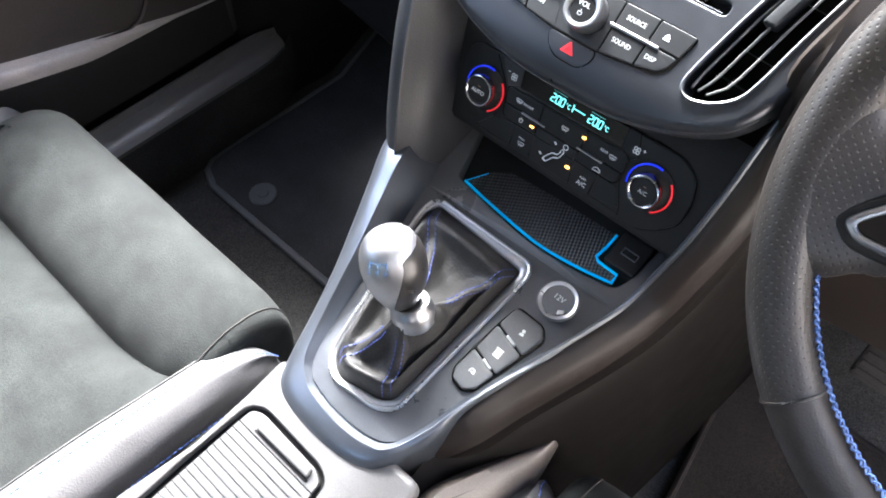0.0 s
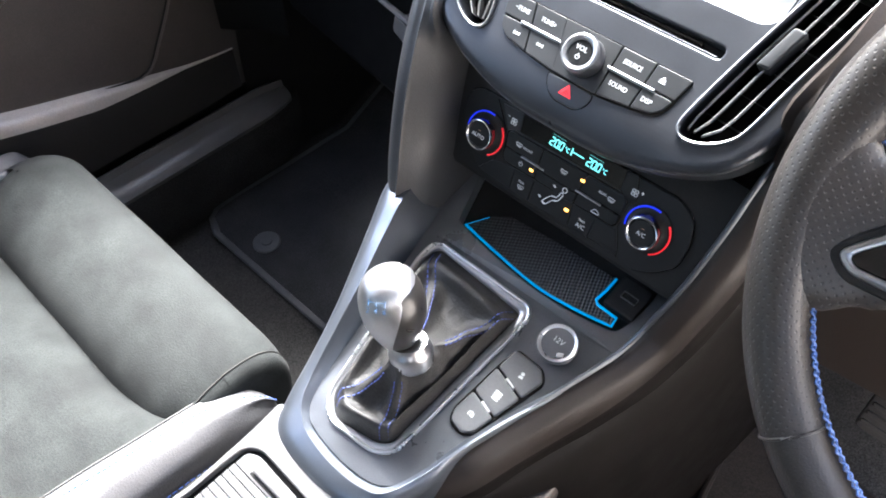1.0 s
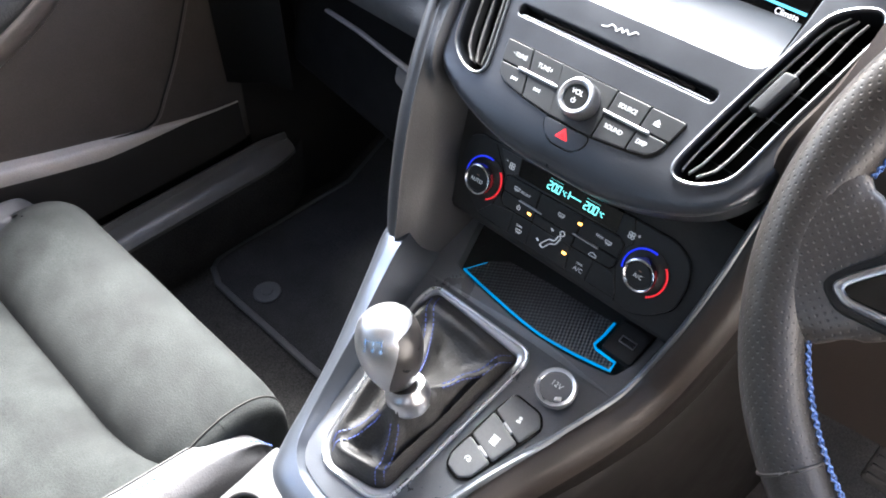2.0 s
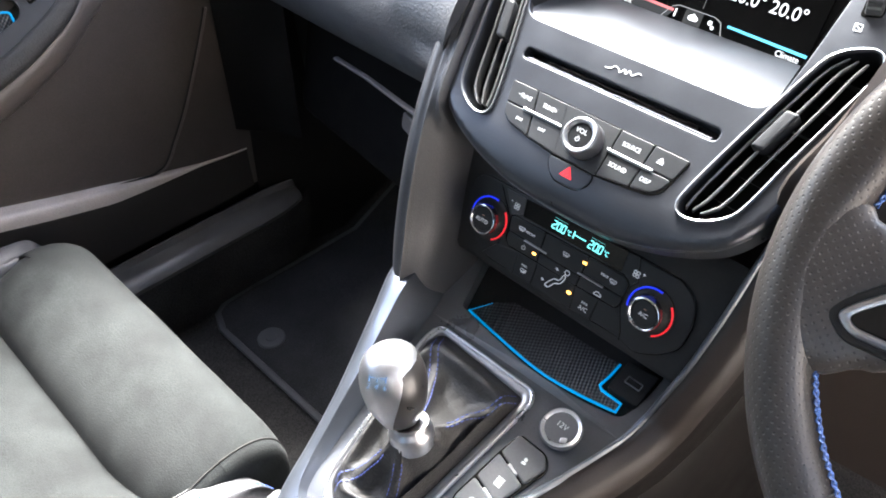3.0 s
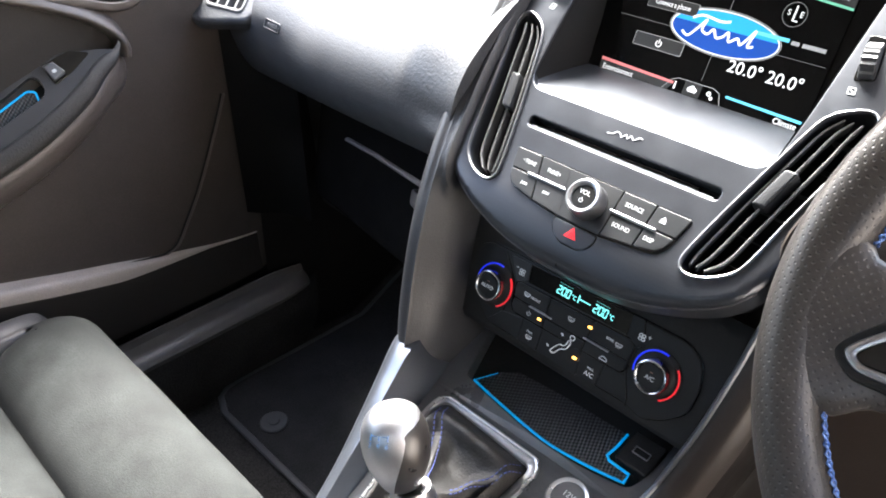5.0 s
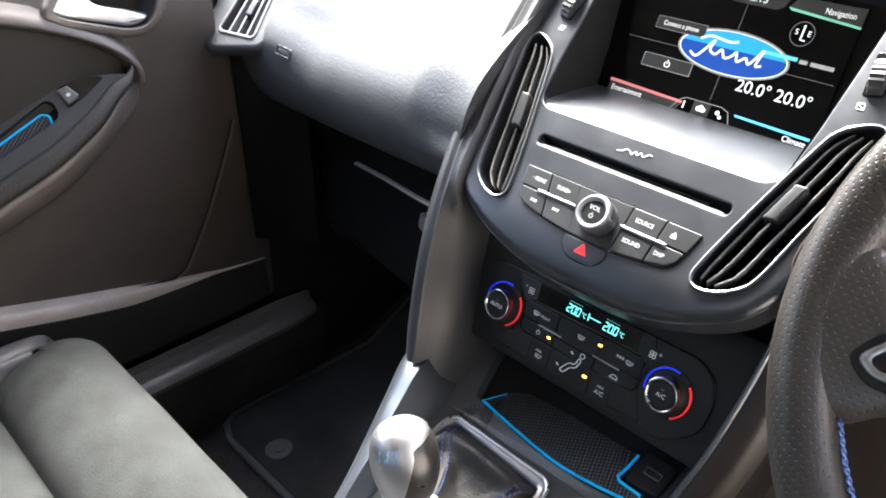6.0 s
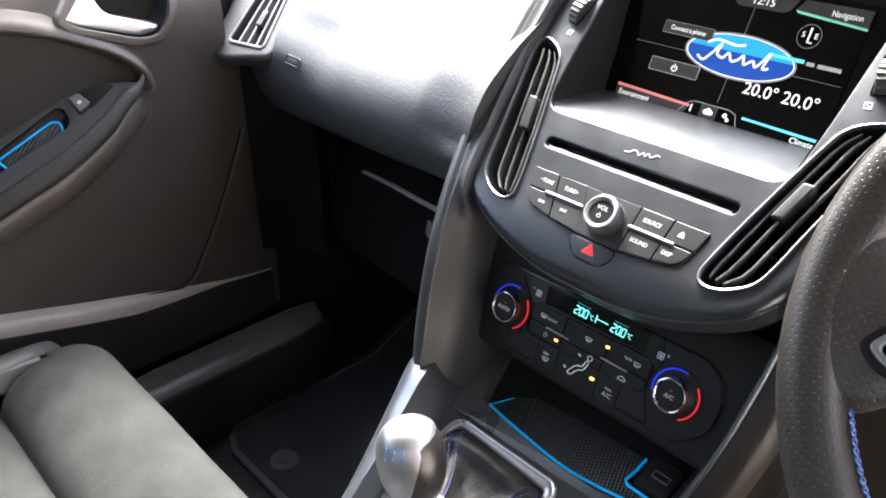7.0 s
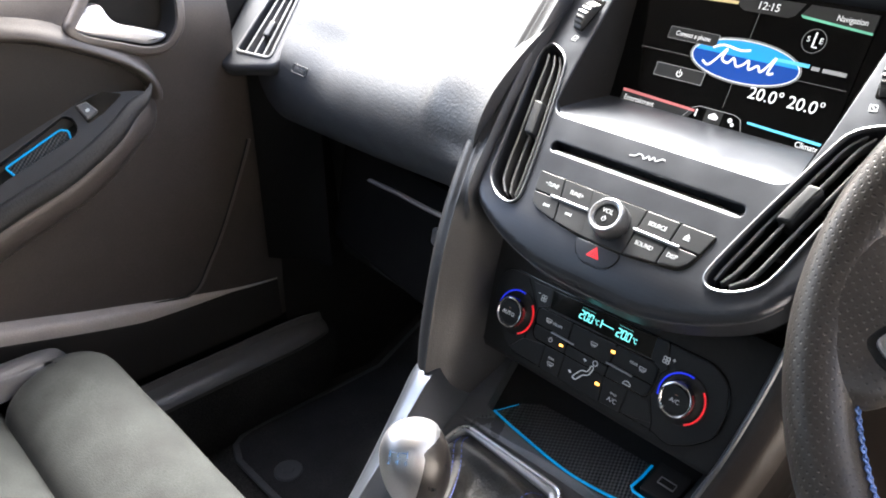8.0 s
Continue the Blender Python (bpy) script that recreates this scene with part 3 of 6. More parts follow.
lip_c, out_c = spline([k[0] for k in KNEE], 5), spline([k[1] for k in KNEE], 5)
lip_rows, face_rows, under_rows = [], [], []
for k, (p, o) in enumerate(zip(lip_c, out_c)):
    w = max(0.0, min(1.0, (p.z + 0.10) / 0.05))
    nrm = KON.n.lerp(CLI.n, w).normalized()
    e = (o - p).normalized()
    low = 0.012 + 0.010 * w
    lip_rows.append([p - e * 0.0050 - nrm * low, p - e * 0.0040 - nrm * 0.0060, p - e * 0.0026 - nrm * 0.0016, p - e * 0.0012, p + e * 0.0006, p + e * 0.0020 - nrm * 0.0014])
    face_rows.append([p + e * 0.0012 - nrm * 0.0016, p.lerp(o, 0.3) + nrm * 0.0008, p.lerp(o, 0.65) + nrm * 0.0010, o, o + e * 0.006 - nrm * 0.006, o + e * 0.009 - nrm * 0.014])
    under_rows.append([o + e * 0.0088 - nrm * 0.0135, o + e * 0.011 - nrm * 0.022, o + e * 0.012 - nrm * 0.050, o + e * 0.010 - nrm * 0.10])
bm = bmesh.new()
loft(bm, [[Vector(q) for q in spline(r, 3)] for r in lip_rows])
part("knee_lip", bm, "console", dash, "thin satin lip beside the driver's knee", smooth=80)
bm = bmesh.new()
loft(bm, [[Vector(q) for q in spline(r, 3)] for r in face_rows])
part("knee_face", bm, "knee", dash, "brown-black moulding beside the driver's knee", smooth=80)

# the flank's near-black colour carries its shade
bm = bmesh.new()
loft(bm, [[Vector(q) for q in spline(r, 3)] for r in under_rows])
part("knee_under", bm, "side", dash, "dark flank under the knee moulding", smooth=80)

# dark recess at the dash end, below the side vent
bm = bmesh.new()
loft(bm, [[Vector((-0.690, 0.112, z)), Vector((-0.672, 0.125, z)), Vector((-0.648, 0.150, z)), Vector((-0.60, 0.168, z))] for z in (-0.24, -0.10, 0.0, 0.04, 0.075)])
bmesh.ops.solidify(bm, geom=bm.faces[:], thickness=0.004)
part("dash_end", bm, "black", dash, "dark recess at the dash end")

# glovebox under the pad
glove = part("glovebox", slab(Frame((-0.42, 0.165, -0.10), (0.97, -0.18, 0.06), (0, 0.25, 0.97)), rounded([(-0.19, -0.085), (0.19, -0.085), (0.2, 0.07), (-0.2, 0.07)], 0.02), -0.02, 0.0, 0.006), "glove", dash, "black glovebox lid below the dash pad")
part("lip", bar([(-0.44, 0.128, -0.033), (-0.35, 0.100, -0.012), (-0.27, 0.070, 0.008), (-0.20, 0.040, 0.030)], 0.0035, 0.0022, 8), "sill", glove, "pale edge of the glovebox lid")
part("latch", slab(Frame((-0.27, 0.105, -0.055), (0.93, -0.35, 0.06), (0, 0.25, 0.97)), rect(-0.045, 0.045, -0.010, 0.010, 0.006), -0.02, 0.004, 0.002), "sill", glove)

# ---- radio panel ----
radio = thing("radio_panel", FAS(0, -0.06, 0), "satin dark grey radio panel with disc slot and buttons", "car radio")
half = [(0.0, -0.068), (-0.030, -0.0675), (-0.055, -0.0645), (-0.080, -0.0585), (-0.105, -0.0490), (-0.124, -0.0375), (-0.136, -0.022),
        (-0.1445, 0.0), (-0.1530, 0.0374), (-0.1585, 0.0836), (-0.1600, 0.12), (-0.1600, 0.225)]
left = [tuple(p) for p in spline(half, 5)]
outline = left + [(-s, u) for s, u in reversed(left[1:])]
screen_hole = [tuple(p) for p in rounded([(-0.1035, 0.0530), (0.1035, 0.0530), (0.1080, 0.090), (0.1150, 0.208), (-0.1150, 0.208), (-0.1080, 0.090)], [0.016, 0.016, 0.06, 0.01, 0.01, 0.06], 7)]
VENT = [(-0.1440, 0.1120), (-0.1330, 0.1090), (-0.1220, 0.1010), (-0.1150, 0.0860), (-0.0985, 0.0313), (-0.0868, -0.0130), (-0.0858, -0.0265), (-0.0930, -0.0305),
        (-0.1060, -0.0270), (-0.1180, -0.0180), (-0.1240, -0.0050), (-0.1320, 0.0300), (-0.1440, 0.0780), (-0.1490, 0.1030)]
vent_loop = [tuple(p) for p in spline(VENT, 4, closed=True)]
cd_hole = rect(-0.0845, 0.0845, 0.0222, 0.0308, 0.0042)


def crown(s, u):
    """The panel bows a little towards its edges and rolls under at its lower rim."""
    d = 0.0
    if u < -0.030:
        d -= 8.0 * (u + 0.030) ** 2
    return d - 4.5 * max(0.0, abs(s) - 0.125) ** 2


def curved(bm, fr, lift, us, ss):
    """Cuts a flat sheet along lines of its plane and bends it by lift."""
    for axis, lines in ((fr.u, us), (fr.x, ss)):
        for v in lines:
            bmesh.ops.bisect_plane(bm, geom=bm.verts[:] + bm.edges[:] + bm.faces[:], plane_co=fr.o + axis * v, plane_no=axis)
    for v in bm.verts:
        d = v.co - fr.o
        v.co += fr.n * lift(d.dot(fr.x), d.dot(fr.u))
    return bm


flat_panel = slab(FAS, outline, -0.03, 0.0, 0.007, [screen_hole, vent_loop, mirror(vent_loop), cd_hole], 4)
part("panel", curved(flat_panel, FAS, crown, [-0.064 + 0.0035 * k for k in range(11)], [q * (0.127 + 0.006 * k) for k in range(6) for q in (-1, 1)]), "fascia", radio, smooth=50)
low = [tuple(p) for p in spline([half[i] for i in range(6, -1, -1)] + [(-s, u) for s, u in half[1:7]], 4)]
part("rim_line", bar([FAS(s, u - 0.0002, -0.0080 + crown(s, u)) for s, u in low], 0.0005, n=6, up=FAS.n), "deck", radio, "thin bright line along the lower rim")

# disc slot
slot = part("disc_slot", slab(FAS, rect(-0.087, 0.087, 0.019, 0.034, 0.004), -0.03, -0.014, 0.0005), "black", radio)
part("slot_lip", slab(FAS, rounded([(-0.081, 0.0224), (0.081, 0.0224), (0.081, 0.0240), (-0.081, 0.0240)], 0.0006), -0.012, -0.0020, 0.0005), "fascia", slot, "lower lip of the disc slot")
part("flap", slab(FAS, rect(-0.066, 0.066, 0.0262, 0.0292, 0.001), -0.016, -0.008, 0.0005), "gloss", slot)

# shelf in front of the screen
bm = bmesh.new()
shelf = [(0.0500, -0.0034), (0.0525, -0.0042), (0.0560, -0.0060), (0.0620, -0.0104), (0.0700, -0.0172), (0.0850, -0.0312), (0.1000, -0.0462), (0.1115, -0.0582), (0.116, -0.066)]
prof = [tuple(p) for p in spline(shelf, 4)]
rows = []
for k in range(33):
    s = -0.106 + 0.212 * k / 32
    e = max(0.0, abs(s) - 0.088) / 0.018
    rows.append([FAS(s, u + 0.014 * e * e * (1 - w / (len(prof) - 1)), h - 0.004 * e * e) for w, (u, h) in enumerate(prof)])
loft(bm, rows)
part("shelf", bm, "fascia", radio, "satin ledge below the screen", smooth=60)
# side walls and hood of the screen recess
for side in (-1, 1):
    bm = bmesh.new()
    loft(bm, [[FAS(side * (0.1035 + 0.0035 * (u - 0.05) / 0.05), u, -0.001), FAS(side * (0.1025 + 0.0025 * (u - 0.05) / 0.05), u + 0.012, -0.03), FAS(side * 0.101, u + 0.03, -0.075)] for u in (0.046, 0.06, 0.08, 0.11, 0.15, 0.21)])
    part("recess_wall", bm, "black", radio)
bm = bmesh.new()
loft(bm, [[FAS(s, 0.208, -0.004), FAS(s, 0.215, -0.09)] for s in (-0.12, 0, 0.12)])
part("recess_hood", bm, "black", radio)

# buttons: each key is cut from the bed by slanting lines
def key(name, outline2, label="", mat="radio_button", parent=None, h=0.0016, r=0.0007, corner=0.0008, fr=None, dome=None):
    return part(name, slab(fr or FAS, rounded(outline2, corner, 4), -0.001, h, r, dome=dome), mat, parent or radio, label)


BED = [(-0.0790, 0.0030), (-0.0700, -0.0215), (-0.0635, -0.0270), (-0.0420, -0.0312), (-0.0180, -0.0340), (0.0230, -0.0340), (0.0440, -0.0318), (0.0650, -0.0290), (0.0715, -0.0230), (0.0780, 0.0030)]
part("button_bed", slab(FAS, inset(ccw(rounded(BED, [0.004, 0.006, 0.008, 0.01, 0.004, 0.004, 0.01, 0.008, 0.006, 0.004])), -0.0008), -0.004, 0.0005, 0.0003), "gloss", radio, "dark joint round the radio keys")
TOP, MID, G = 0.0030, -0.0138, 0.0005


def left_line(a, u):
    return a + 0.34 * (TOP - u)


def key_rim(s):
    """Lower edge of the key field."""
    return -0.0340 if abs(s) < 0.021 else -0.0340 + 0.115 * (abs(s) - 0.021)


for top_s, low_s, a, b in ((-0.0785, -0.0630, -0.0538, -0.0258), (0.0775, 0.0645, 0.0500, 0.0222)):
    if a < 0:
        la, lb = (lambda u: left_line(-0.0538, u)), (lambda u: left_line(-0.0258, u) * 0.92 - 0.002)
    else:
        la, lb = (lambda u: 0.0500 - 0.04 * (TOP - u)), (lambda u: 0.0222)
    w = 1 if a > 0 else -1
    edge_mid = top_s - w * 0.0042
    key("button", [(top_s, TOP), (la(TOP) + w * G, TOP), (la(MID) + w * G, MID + G), (edge_mid, MID + G)], corner=0.0014)
    key("button", [(la(TOP) - w * G, TOP), (lb(TOP) + w * G, TOP), (lb(MID) + w * G, MID + G), (la(MID) - w * G, MID + G)])
    key("button", [(edge_mid - w * 0.0003, MID - G), (la(MID) + w * G, MID - G), (la(-0.030) + w * G, key_rim(la(-0.030)) + 0.0004), (low_s, -0.0273), (top_s - w * 0.0078, -0.0225)], corner=0.0024)
    key("button", [(la(MID) - w * G, MID - G), (lb(MID) + w * G, MID - G), (lb(-0.034) + w * G, key_rim(lb(-0.034)) + 0.0004), (la(-0.030) - w * G, key_rim(la(-0.030)) + 0.0004)])
    s0, s1 = sorted(((0.0583 if a > 0 else -0.0574), (0.0200 if a > 0 else -0.0208)))
    part("button_strip", slab(FAS, rect(s0, s1, MID - 0.0013, MID + 0.0011, 0.0010), 0.0, 0.0028, 0.0009, steps=3), "strip", radio, "slim silver strip between the button rows")
key("dial_plate", [(-0.0262, TOP), (0.0217, TOP), (0.0217, -0.0336), (-0.0172, -0.0336)], h=0.0013)
HAZ = [(-0.0178, -0.0352), (0.0212, -0.0352), (0.0210, -0.0415), (0.0165, -0.0475), (0.0110, -0.0500), (-0.0060, -0.0500), (-0.0128, -0.0455), (-0.0165, -0.0400)]
hazard = key("hazard_button", HAZ, "dark hazard button with a red triangle", mat="fascia", h=0.0010, corner=0.004, dome=crown)
part("hazard_groove", slab(FAS, inset(ccw(rounded(HAZ, 0.004)), -0.0008), -0.003, 0.0003, 0.0002, dome=crown), "gloss", radio)
part("triangle", slab(FAS, rounded([(0.0020, -0.0362), (-0.0038, -0.0448), (0.0076, -0.0448)], 0.0010), 0.0004, 0.0013, 0.0001, [rounded([(0.0020, -0.0402), (-0.0002, -0.0436), (0.0042, -0.0436)], 0.0004)], dome=crown), "red", hazard, "red warning triangle")
part("triangle", slab(FAS, rounded([(0.0020, -0.0411), (0.0007, -0.0431), (0.0033, -0.0431)], 0.0003), 0.0004, 0.0013, 0.0001, dome=crown), "red", hazard, "red warning triangle")
KS, KU = 0.0020, -0.0152
knob = part("volume_knob", lathe(FAS, KS, KU, [(0.0001, 0.0), (0.0142, 0.0), (0.0143, 0.0030), (0.0136, 0.0040), (0.0134, 0.0130)]), "alloy", radio, "round volume dial with silver ring")
part("ring", lathe(FAS, KS, KU, [(0.0135, 0.0040), (0.0137, 0.0130), (0.0132, 0.0146), (0.0122, 0.0152), (0.0104, 0.0147), (0.0094, 0.0128)], hollow=True), "strip", knob, "bright silver ring")
part("cap", lathe(FAS, KS, KU, [(0.0001, 0.009), (0.0096, 0.009), (0.0096, 0.0126), (0.0088, 0.0134), (0.0001, 0.0137)]), "button", knob)
bm = bmesh.new()
for k in range(44):
    a = 2 * math.pi * k / 44
    p = [FAS(KS + 0.0137 * math.cos(a), KU + 0.0137 * math.sin(a), h) for h in (0.005, 0.0118)]
    tube(bm, p, 0.00040, n=5, up=FAS.x if abs(math.sin(a)) > 0.7 else FAS.u)
part("grip", bm, "alloy", knob)
words("VOL", FAS, KS, KU + 0.0030, 0.0138, 0.0050, "print", knob)
part("power_mark", slab(FAS, arc_band(KS, KU - 0.0032, 0.0013, 0.0017, 125, 415), 0.0132, 0.0140, 0.0), "print", knob)
part("power_mark", slab(FAS, rect(KS - 0.0002, KS + 0.0002, KU - 0.0030, KU - 0.0006), 0.0132, 0.0140, 0.0), "print", knob)
for txt, s, u in (("−TUNE", -0.0615, -0.0055), ("TUNE+", -0.0373, -0.0054), ("SOURCE", 0.0356, -0.0054), ("SOUND", 0.0342, -0.0222), ("DISP", 0.0569, -0.0217)):
    words(txt, FAS, s, u, 0.0017, 0.0047, "print", radio, squash=0.84 if len(txt) > 5 else 0.9)


def shape(fr, pts, h, mat, parent, name="symbol", up=0.00015, holes=()):
    return part(name, slab(fr, pts, h - 0.0004, h + up, 0.0, holes), mat, parent)


for s, u, d in ((-0.0557, -0.0222, -1), (-0.0346, -0.0222, 1)):
    for k in (-0.0012, 0.0012):
        shape(FAS, [(s + k - d * 0.0012, u - 0.0013), (s + k - d * 0.0012, u + 0.0013), (s + k + d * 0.0012, u)], 0.0017, "print", radio)
    shape(FAS, rect(s + d * 0.0028 - 0.0003, s + d * 0.0028 + 0.0003, u - 0.0014, u + 0.0014), 0.0017, "print", radio)
shape(FAS, [(0.0572, -0.0056), (0.0620, -0.0056), (0.0596, -0.0026)], 0.0017, "print", radio)
shape(FAS, rect(0.0572, 0.0620, -0.0073, -0.0064), 0.0017, "print", radio)
# maker's mark drawn as one thin wavy line
shape(FAS, band([tuple(p) for p in spline([(-0.0165, 0.0392), (-0.0120, 0.0400), (-0.0095, 0.0424), (-0.0060, 0.0418), (-0.0040, 0.0396), (-0.0012, 0.0428), (0.0008, 0.0402), (0.0030, 0.0432), (0.0058, 0.0408), (0.0100, 0.0440), (0.0125, 0.0434)], 5)], 0.0007), 0.0003, "print", radio)

# ---- air vents of the stack ----
def at_width(u, w):
    """A point across the left vent: w 0 at its outer, 1 at its inner edge."""
    outer = [(-0.0305, -0.095), (-0.018, -0.118), (-0.005, -0.124), (0.03, -0.132), (0.078, -0.144), (0.112, -0.149)]
    inner = [(-0.0305, -0.088), (-0.013, -0.0868), (0.0313, -0.0985), (0.086, -0.115), (0.101, -0.122), (0.112, -0.140)]

    def on(c):
        for (u0, s0), (u1, s1) in zip(c, c[1:]):
            if u <= u1:
                return s0 + (s1 - s0) * (u - u0) / (u1 - u0)
        return c[-1][1]
    return on(outer) * (1 - w) + on(inner) * w


def stack_vent(side):
    fl = (lambda p: p) if side < 0 else mirror
    v = thing("air_vent", FAS(side * 0.115, 0.03, -0.02), "tall dark air vent with a bright chrome surround", "air vent", "vents of the centre stack")
    ring = inset(ccw(vent_loop), -0.0012)
    part("surround", bar([FAS(s, u, 0.0008 + crown(s, u)) for s, u in fl(ring)], 0.0011, 0.0016, 8, True, FAS.n), "vent_ring", v, "bright chrome surround")
    part("duct", slab(FAS, fl(inset(ccw(vent_loop), -0.004)), -0.075, -0.055, 0.0), "black", v)
    bm = bmesh.new()
    loop = fl(inset(ccw(vent_loop), -0.0005))
    loft(bm, [[FAS(s, u, -0.004) for s, u in loop], [FAS(s, u, -0.06) for s, u in loop]], around=True)
    part("duct_wall", bm, "black", v)
    for w in (0.30, 0.60, 0.86):
        line = [(side * -at_width(u, w), u) for u in [-0.024 + 0.128 * k / 14 for k in range(15)]]
        bm = bmesh.new()
        loft(bm, [[FAS(s - 0.0010, u, -0.0022), FAS(s - 0.0002, u, -0.0014), FAS(s + 0.0008, u, -0.0022), FAS(s - 0.0046, u, -0.019), FAS(s - 0.0056, u, -0.019)] for s, u in line], around=True, caps=True)
        part("slat", bm, "slat", v)
    for k in range(6):
        u = -0.012 + 0.021 * k
        bm = bmesh.new()
        a, b = at_width(u, 0.02), at_width(u, 0.98)
        loft(bm, [[FAS(side * -a - sh, u + 0.004 * (h + 0.011) / -0.023, h), FAS(side * -b - sh, u + 0.002 + 0.004 * (h + 0.011) / -0.023, h)] for h, sh in ((-0.021, 0.0), (-0.040, 0.003))])
        bmesh.ops.solidify(bm, geom=bm.faces[:], thickness=0.0014)
        part("fin", bm, "vent_trim", v)
    m = [(side * -at_width(u, 0.62), u) for u in (0.0285, 0.0585)]
    d = side * 0.0048
    part("tab", slab(FAS, rounded([(m[0][0] - d, m[0][1]), (m[0][0] + d, m[0][1]), (m[1][0] + d, m[1][1]), (m[1][0] - d, m[1][1])], 0.0022), -0.010, 0.0032, 0.002), "radio_button", v, "dark grey sliding tab")
    # thumb wheel above the vent
    part("wheel_slot", slab(FAS, rounded(fl([(-0.1345, 0.1335), (-0.1215, 0.1300), (-0.1165, 0.1640), (-0.1290, 0.1650)]), 0.003), -0.004, 0.0004, 0.0003), "gloss", v)
    bm = bmesh.new()
    c = FAS(side * 0.1258, 0.1460, -0.006)
    rows = []
    n = 44
    across = (FAS.x * 0.98 + FAS.u * side * 0.2).normalized()
    along = FAS.n.cross(across)
    for q, rr in ((-0.0052, 0.0135), (-0.0044, 0.0150), (0.0044, 0.0150), (0.0052, 0.0135)):
        rows.append([c + across * q + (FAS.n * math.cos(2 * math.pi * k / n) + along * math.sin(2 * math.pi * k / n)) * (rr + (0.0005 if k % 2 else -0.0004)) for k in range(n)])
    loft(bm, rows, around=True, caps=True)
    part("thumb_wheel", bm, "switch", v, "ribbed grey thumb wheel", smooth=20)
    shape(FAS, rounded(fl([(-0.1275, 0.1210), (-0.1225, 0.1205), (-0.1215, 0.1255), (-0.1265, 0.1260)]), 0.0006), 0.0003 + crown(0.124, 0.12), "grey_print", v, holes=[rounded(fl([(-0.1270, 0.1215), (-0.1230, 0.1211), (-0.1221, 0.1250), (-0.1262, 0.1254)]), 0.0005)])
    shape(FAS, band(fl([(-0.1270, 0.1215), (-0.1221, 0.1250)]), 0.0005), 0.0003 + crown(0.124, 0.12), "grey_print", v)
    return v


stack_vent(-1)
stack_vent(1)

# ---- touch screen ----
scr = thing("touch_screen", SCR(0, -0.01, 0), "glossy black touch screen showing menu corners and temperatures", "screen")
part("bezel", slab(SCR, rect(-0.112, 0.112, -0.022, 0.125, 0.004), -0.012, -0.0012, 0.001), "panel_glass", scr)
part("display", slab(SCR, rect(-0.0905, 0.0905, -0.0065, 0.1000), -0.004, 0.0, 0.0), "panel_glass", scr)
SH = 0.0004


def px(pts, mat, lift=0.0, holes=()):
    return part("graphic", slab(SCR, pts, SH - 0.0002, SH + 0.0001 + lift, 0.0, holes), mat, scr)


px([(-0.0900, 0.0030), (-0.0900, 0.0055), (-0.0190, 0.0032), (-0.0190, 0.0012)], "px_red")
px([(-0.0900, -0.0060), (-0.0900, 0.0030), (-0.0190, 0.0012), (-0.0240, -0.0060)], "px_grey", -0.00005)
words("Entertainment", SCR, -0.0715, -0.0020, SH, 0.0064, "px_white", scr, squash=0.82)
px([(0.0270, 0.0028), (0.0270, 0.0046), (0.0900, 0.0030), (0.0900, 0.0008)], "px_cyan")
words("Climate", SCR, 0.0770, -0.0022, SH, 0.0064, "px_white", scr, squash=0.9)
px(band([(-0.0285, -0.0060), (-0.0210, 0.0045), (-0.0160, 0.0068), (0.0150, 0.0068), (0.0210, 0.0045), (0.0250, -0.0060)], 0.0005), "px_line")
px(rect(-0.0090, 0.0060, -0.0050, 0.0064), "px_grey")
words("i", SCR, -0.0170, 0.0008, SH, 0.0085, "px_white", scr, bold=0.0002)
px(rounded([(-0.0050, -0.0010), (0.0020, -0.0010), (0.0030, 0.0015), (-0.0015, 0.0045), (-0.0060, 0.0015)], 0.001), "px_white", 0.0001)
px(circle(0.0130, 0.0018, 0.0018, 16), "px_white", 0.0, [circle(0.0130, 0.0018, 0.0009, 12)])
px(circle(0.0158, -0.0010, 0.0014, 16), "px_white", 0.0, [circle(0.0158, -0.0010, 0.0007, 12)])
px(rounded([(-0.0665, 0.0545), (-0.0215, 0.0545), (-0.0215, 0.0640), (-0.0665, 0.0640)], 0.001), "px_grey", 0.0003)
px(rounded([(-0.0668, 0.0542), (-0.0212, 0.0542), (-0.0212, 0.0643), (-0.0668, 0.0643)], 0.001), "px_line", 0.0001, [rounded([(-0.0664, 0.0546), (-0.0216, 0.0546), (-0.0216, 0.0639), (-0.0664, 0.0639)], 0.001)])
px(rounded([(-0.0673, 0.0222), (-0.0217, 0.0222), (-0.0217, 0.0333), (-0.0673, 0.0333)], 0.001), "px_line", 0.0001, [rounded([(-0.0669, 0.0226), (-0.0221, 0.0226), (-0.0221, 0.0329), (-0.0669, 0.0329)], 0.001)])
words("Connect a phone", SCR, -0.0440, 0.0592, SH + 0.0004, 0.0056, "px_white", scr, squash=0.82)
px(rounded([(-0.0670, 0.0225), (-0.0220, 0.0225), (-0.0220, 0.0330), (-0.0670, 0.0330)], 0.001), "px_grey")
px(arc_band(-0.0440, 0.0275, 0.0020, 0.0027, 125, 415), "px_white", 0.0002)
px(rect(-0.0443, -0.0437, 0.0275, 0.0312), "px_white", 0.0002)
ell = lambda a, b, n=48: [(0.0055 + a * math.cos(2 * math.pi * k / n), 0.0478 + b * math.sin(2 * math.pi * k / n)) for k in range(n)]
px(ell(0.0470, 0.0178), "px_line", 0.00005, [ell(0.0463, 0.0172)])
px(ell(0.0456, 0.0166), "px_white", 0.00005, [ell(0.0448, 0.0159)])
px(ell(0.0446, 0.0157), "px_blue", 0.00005)
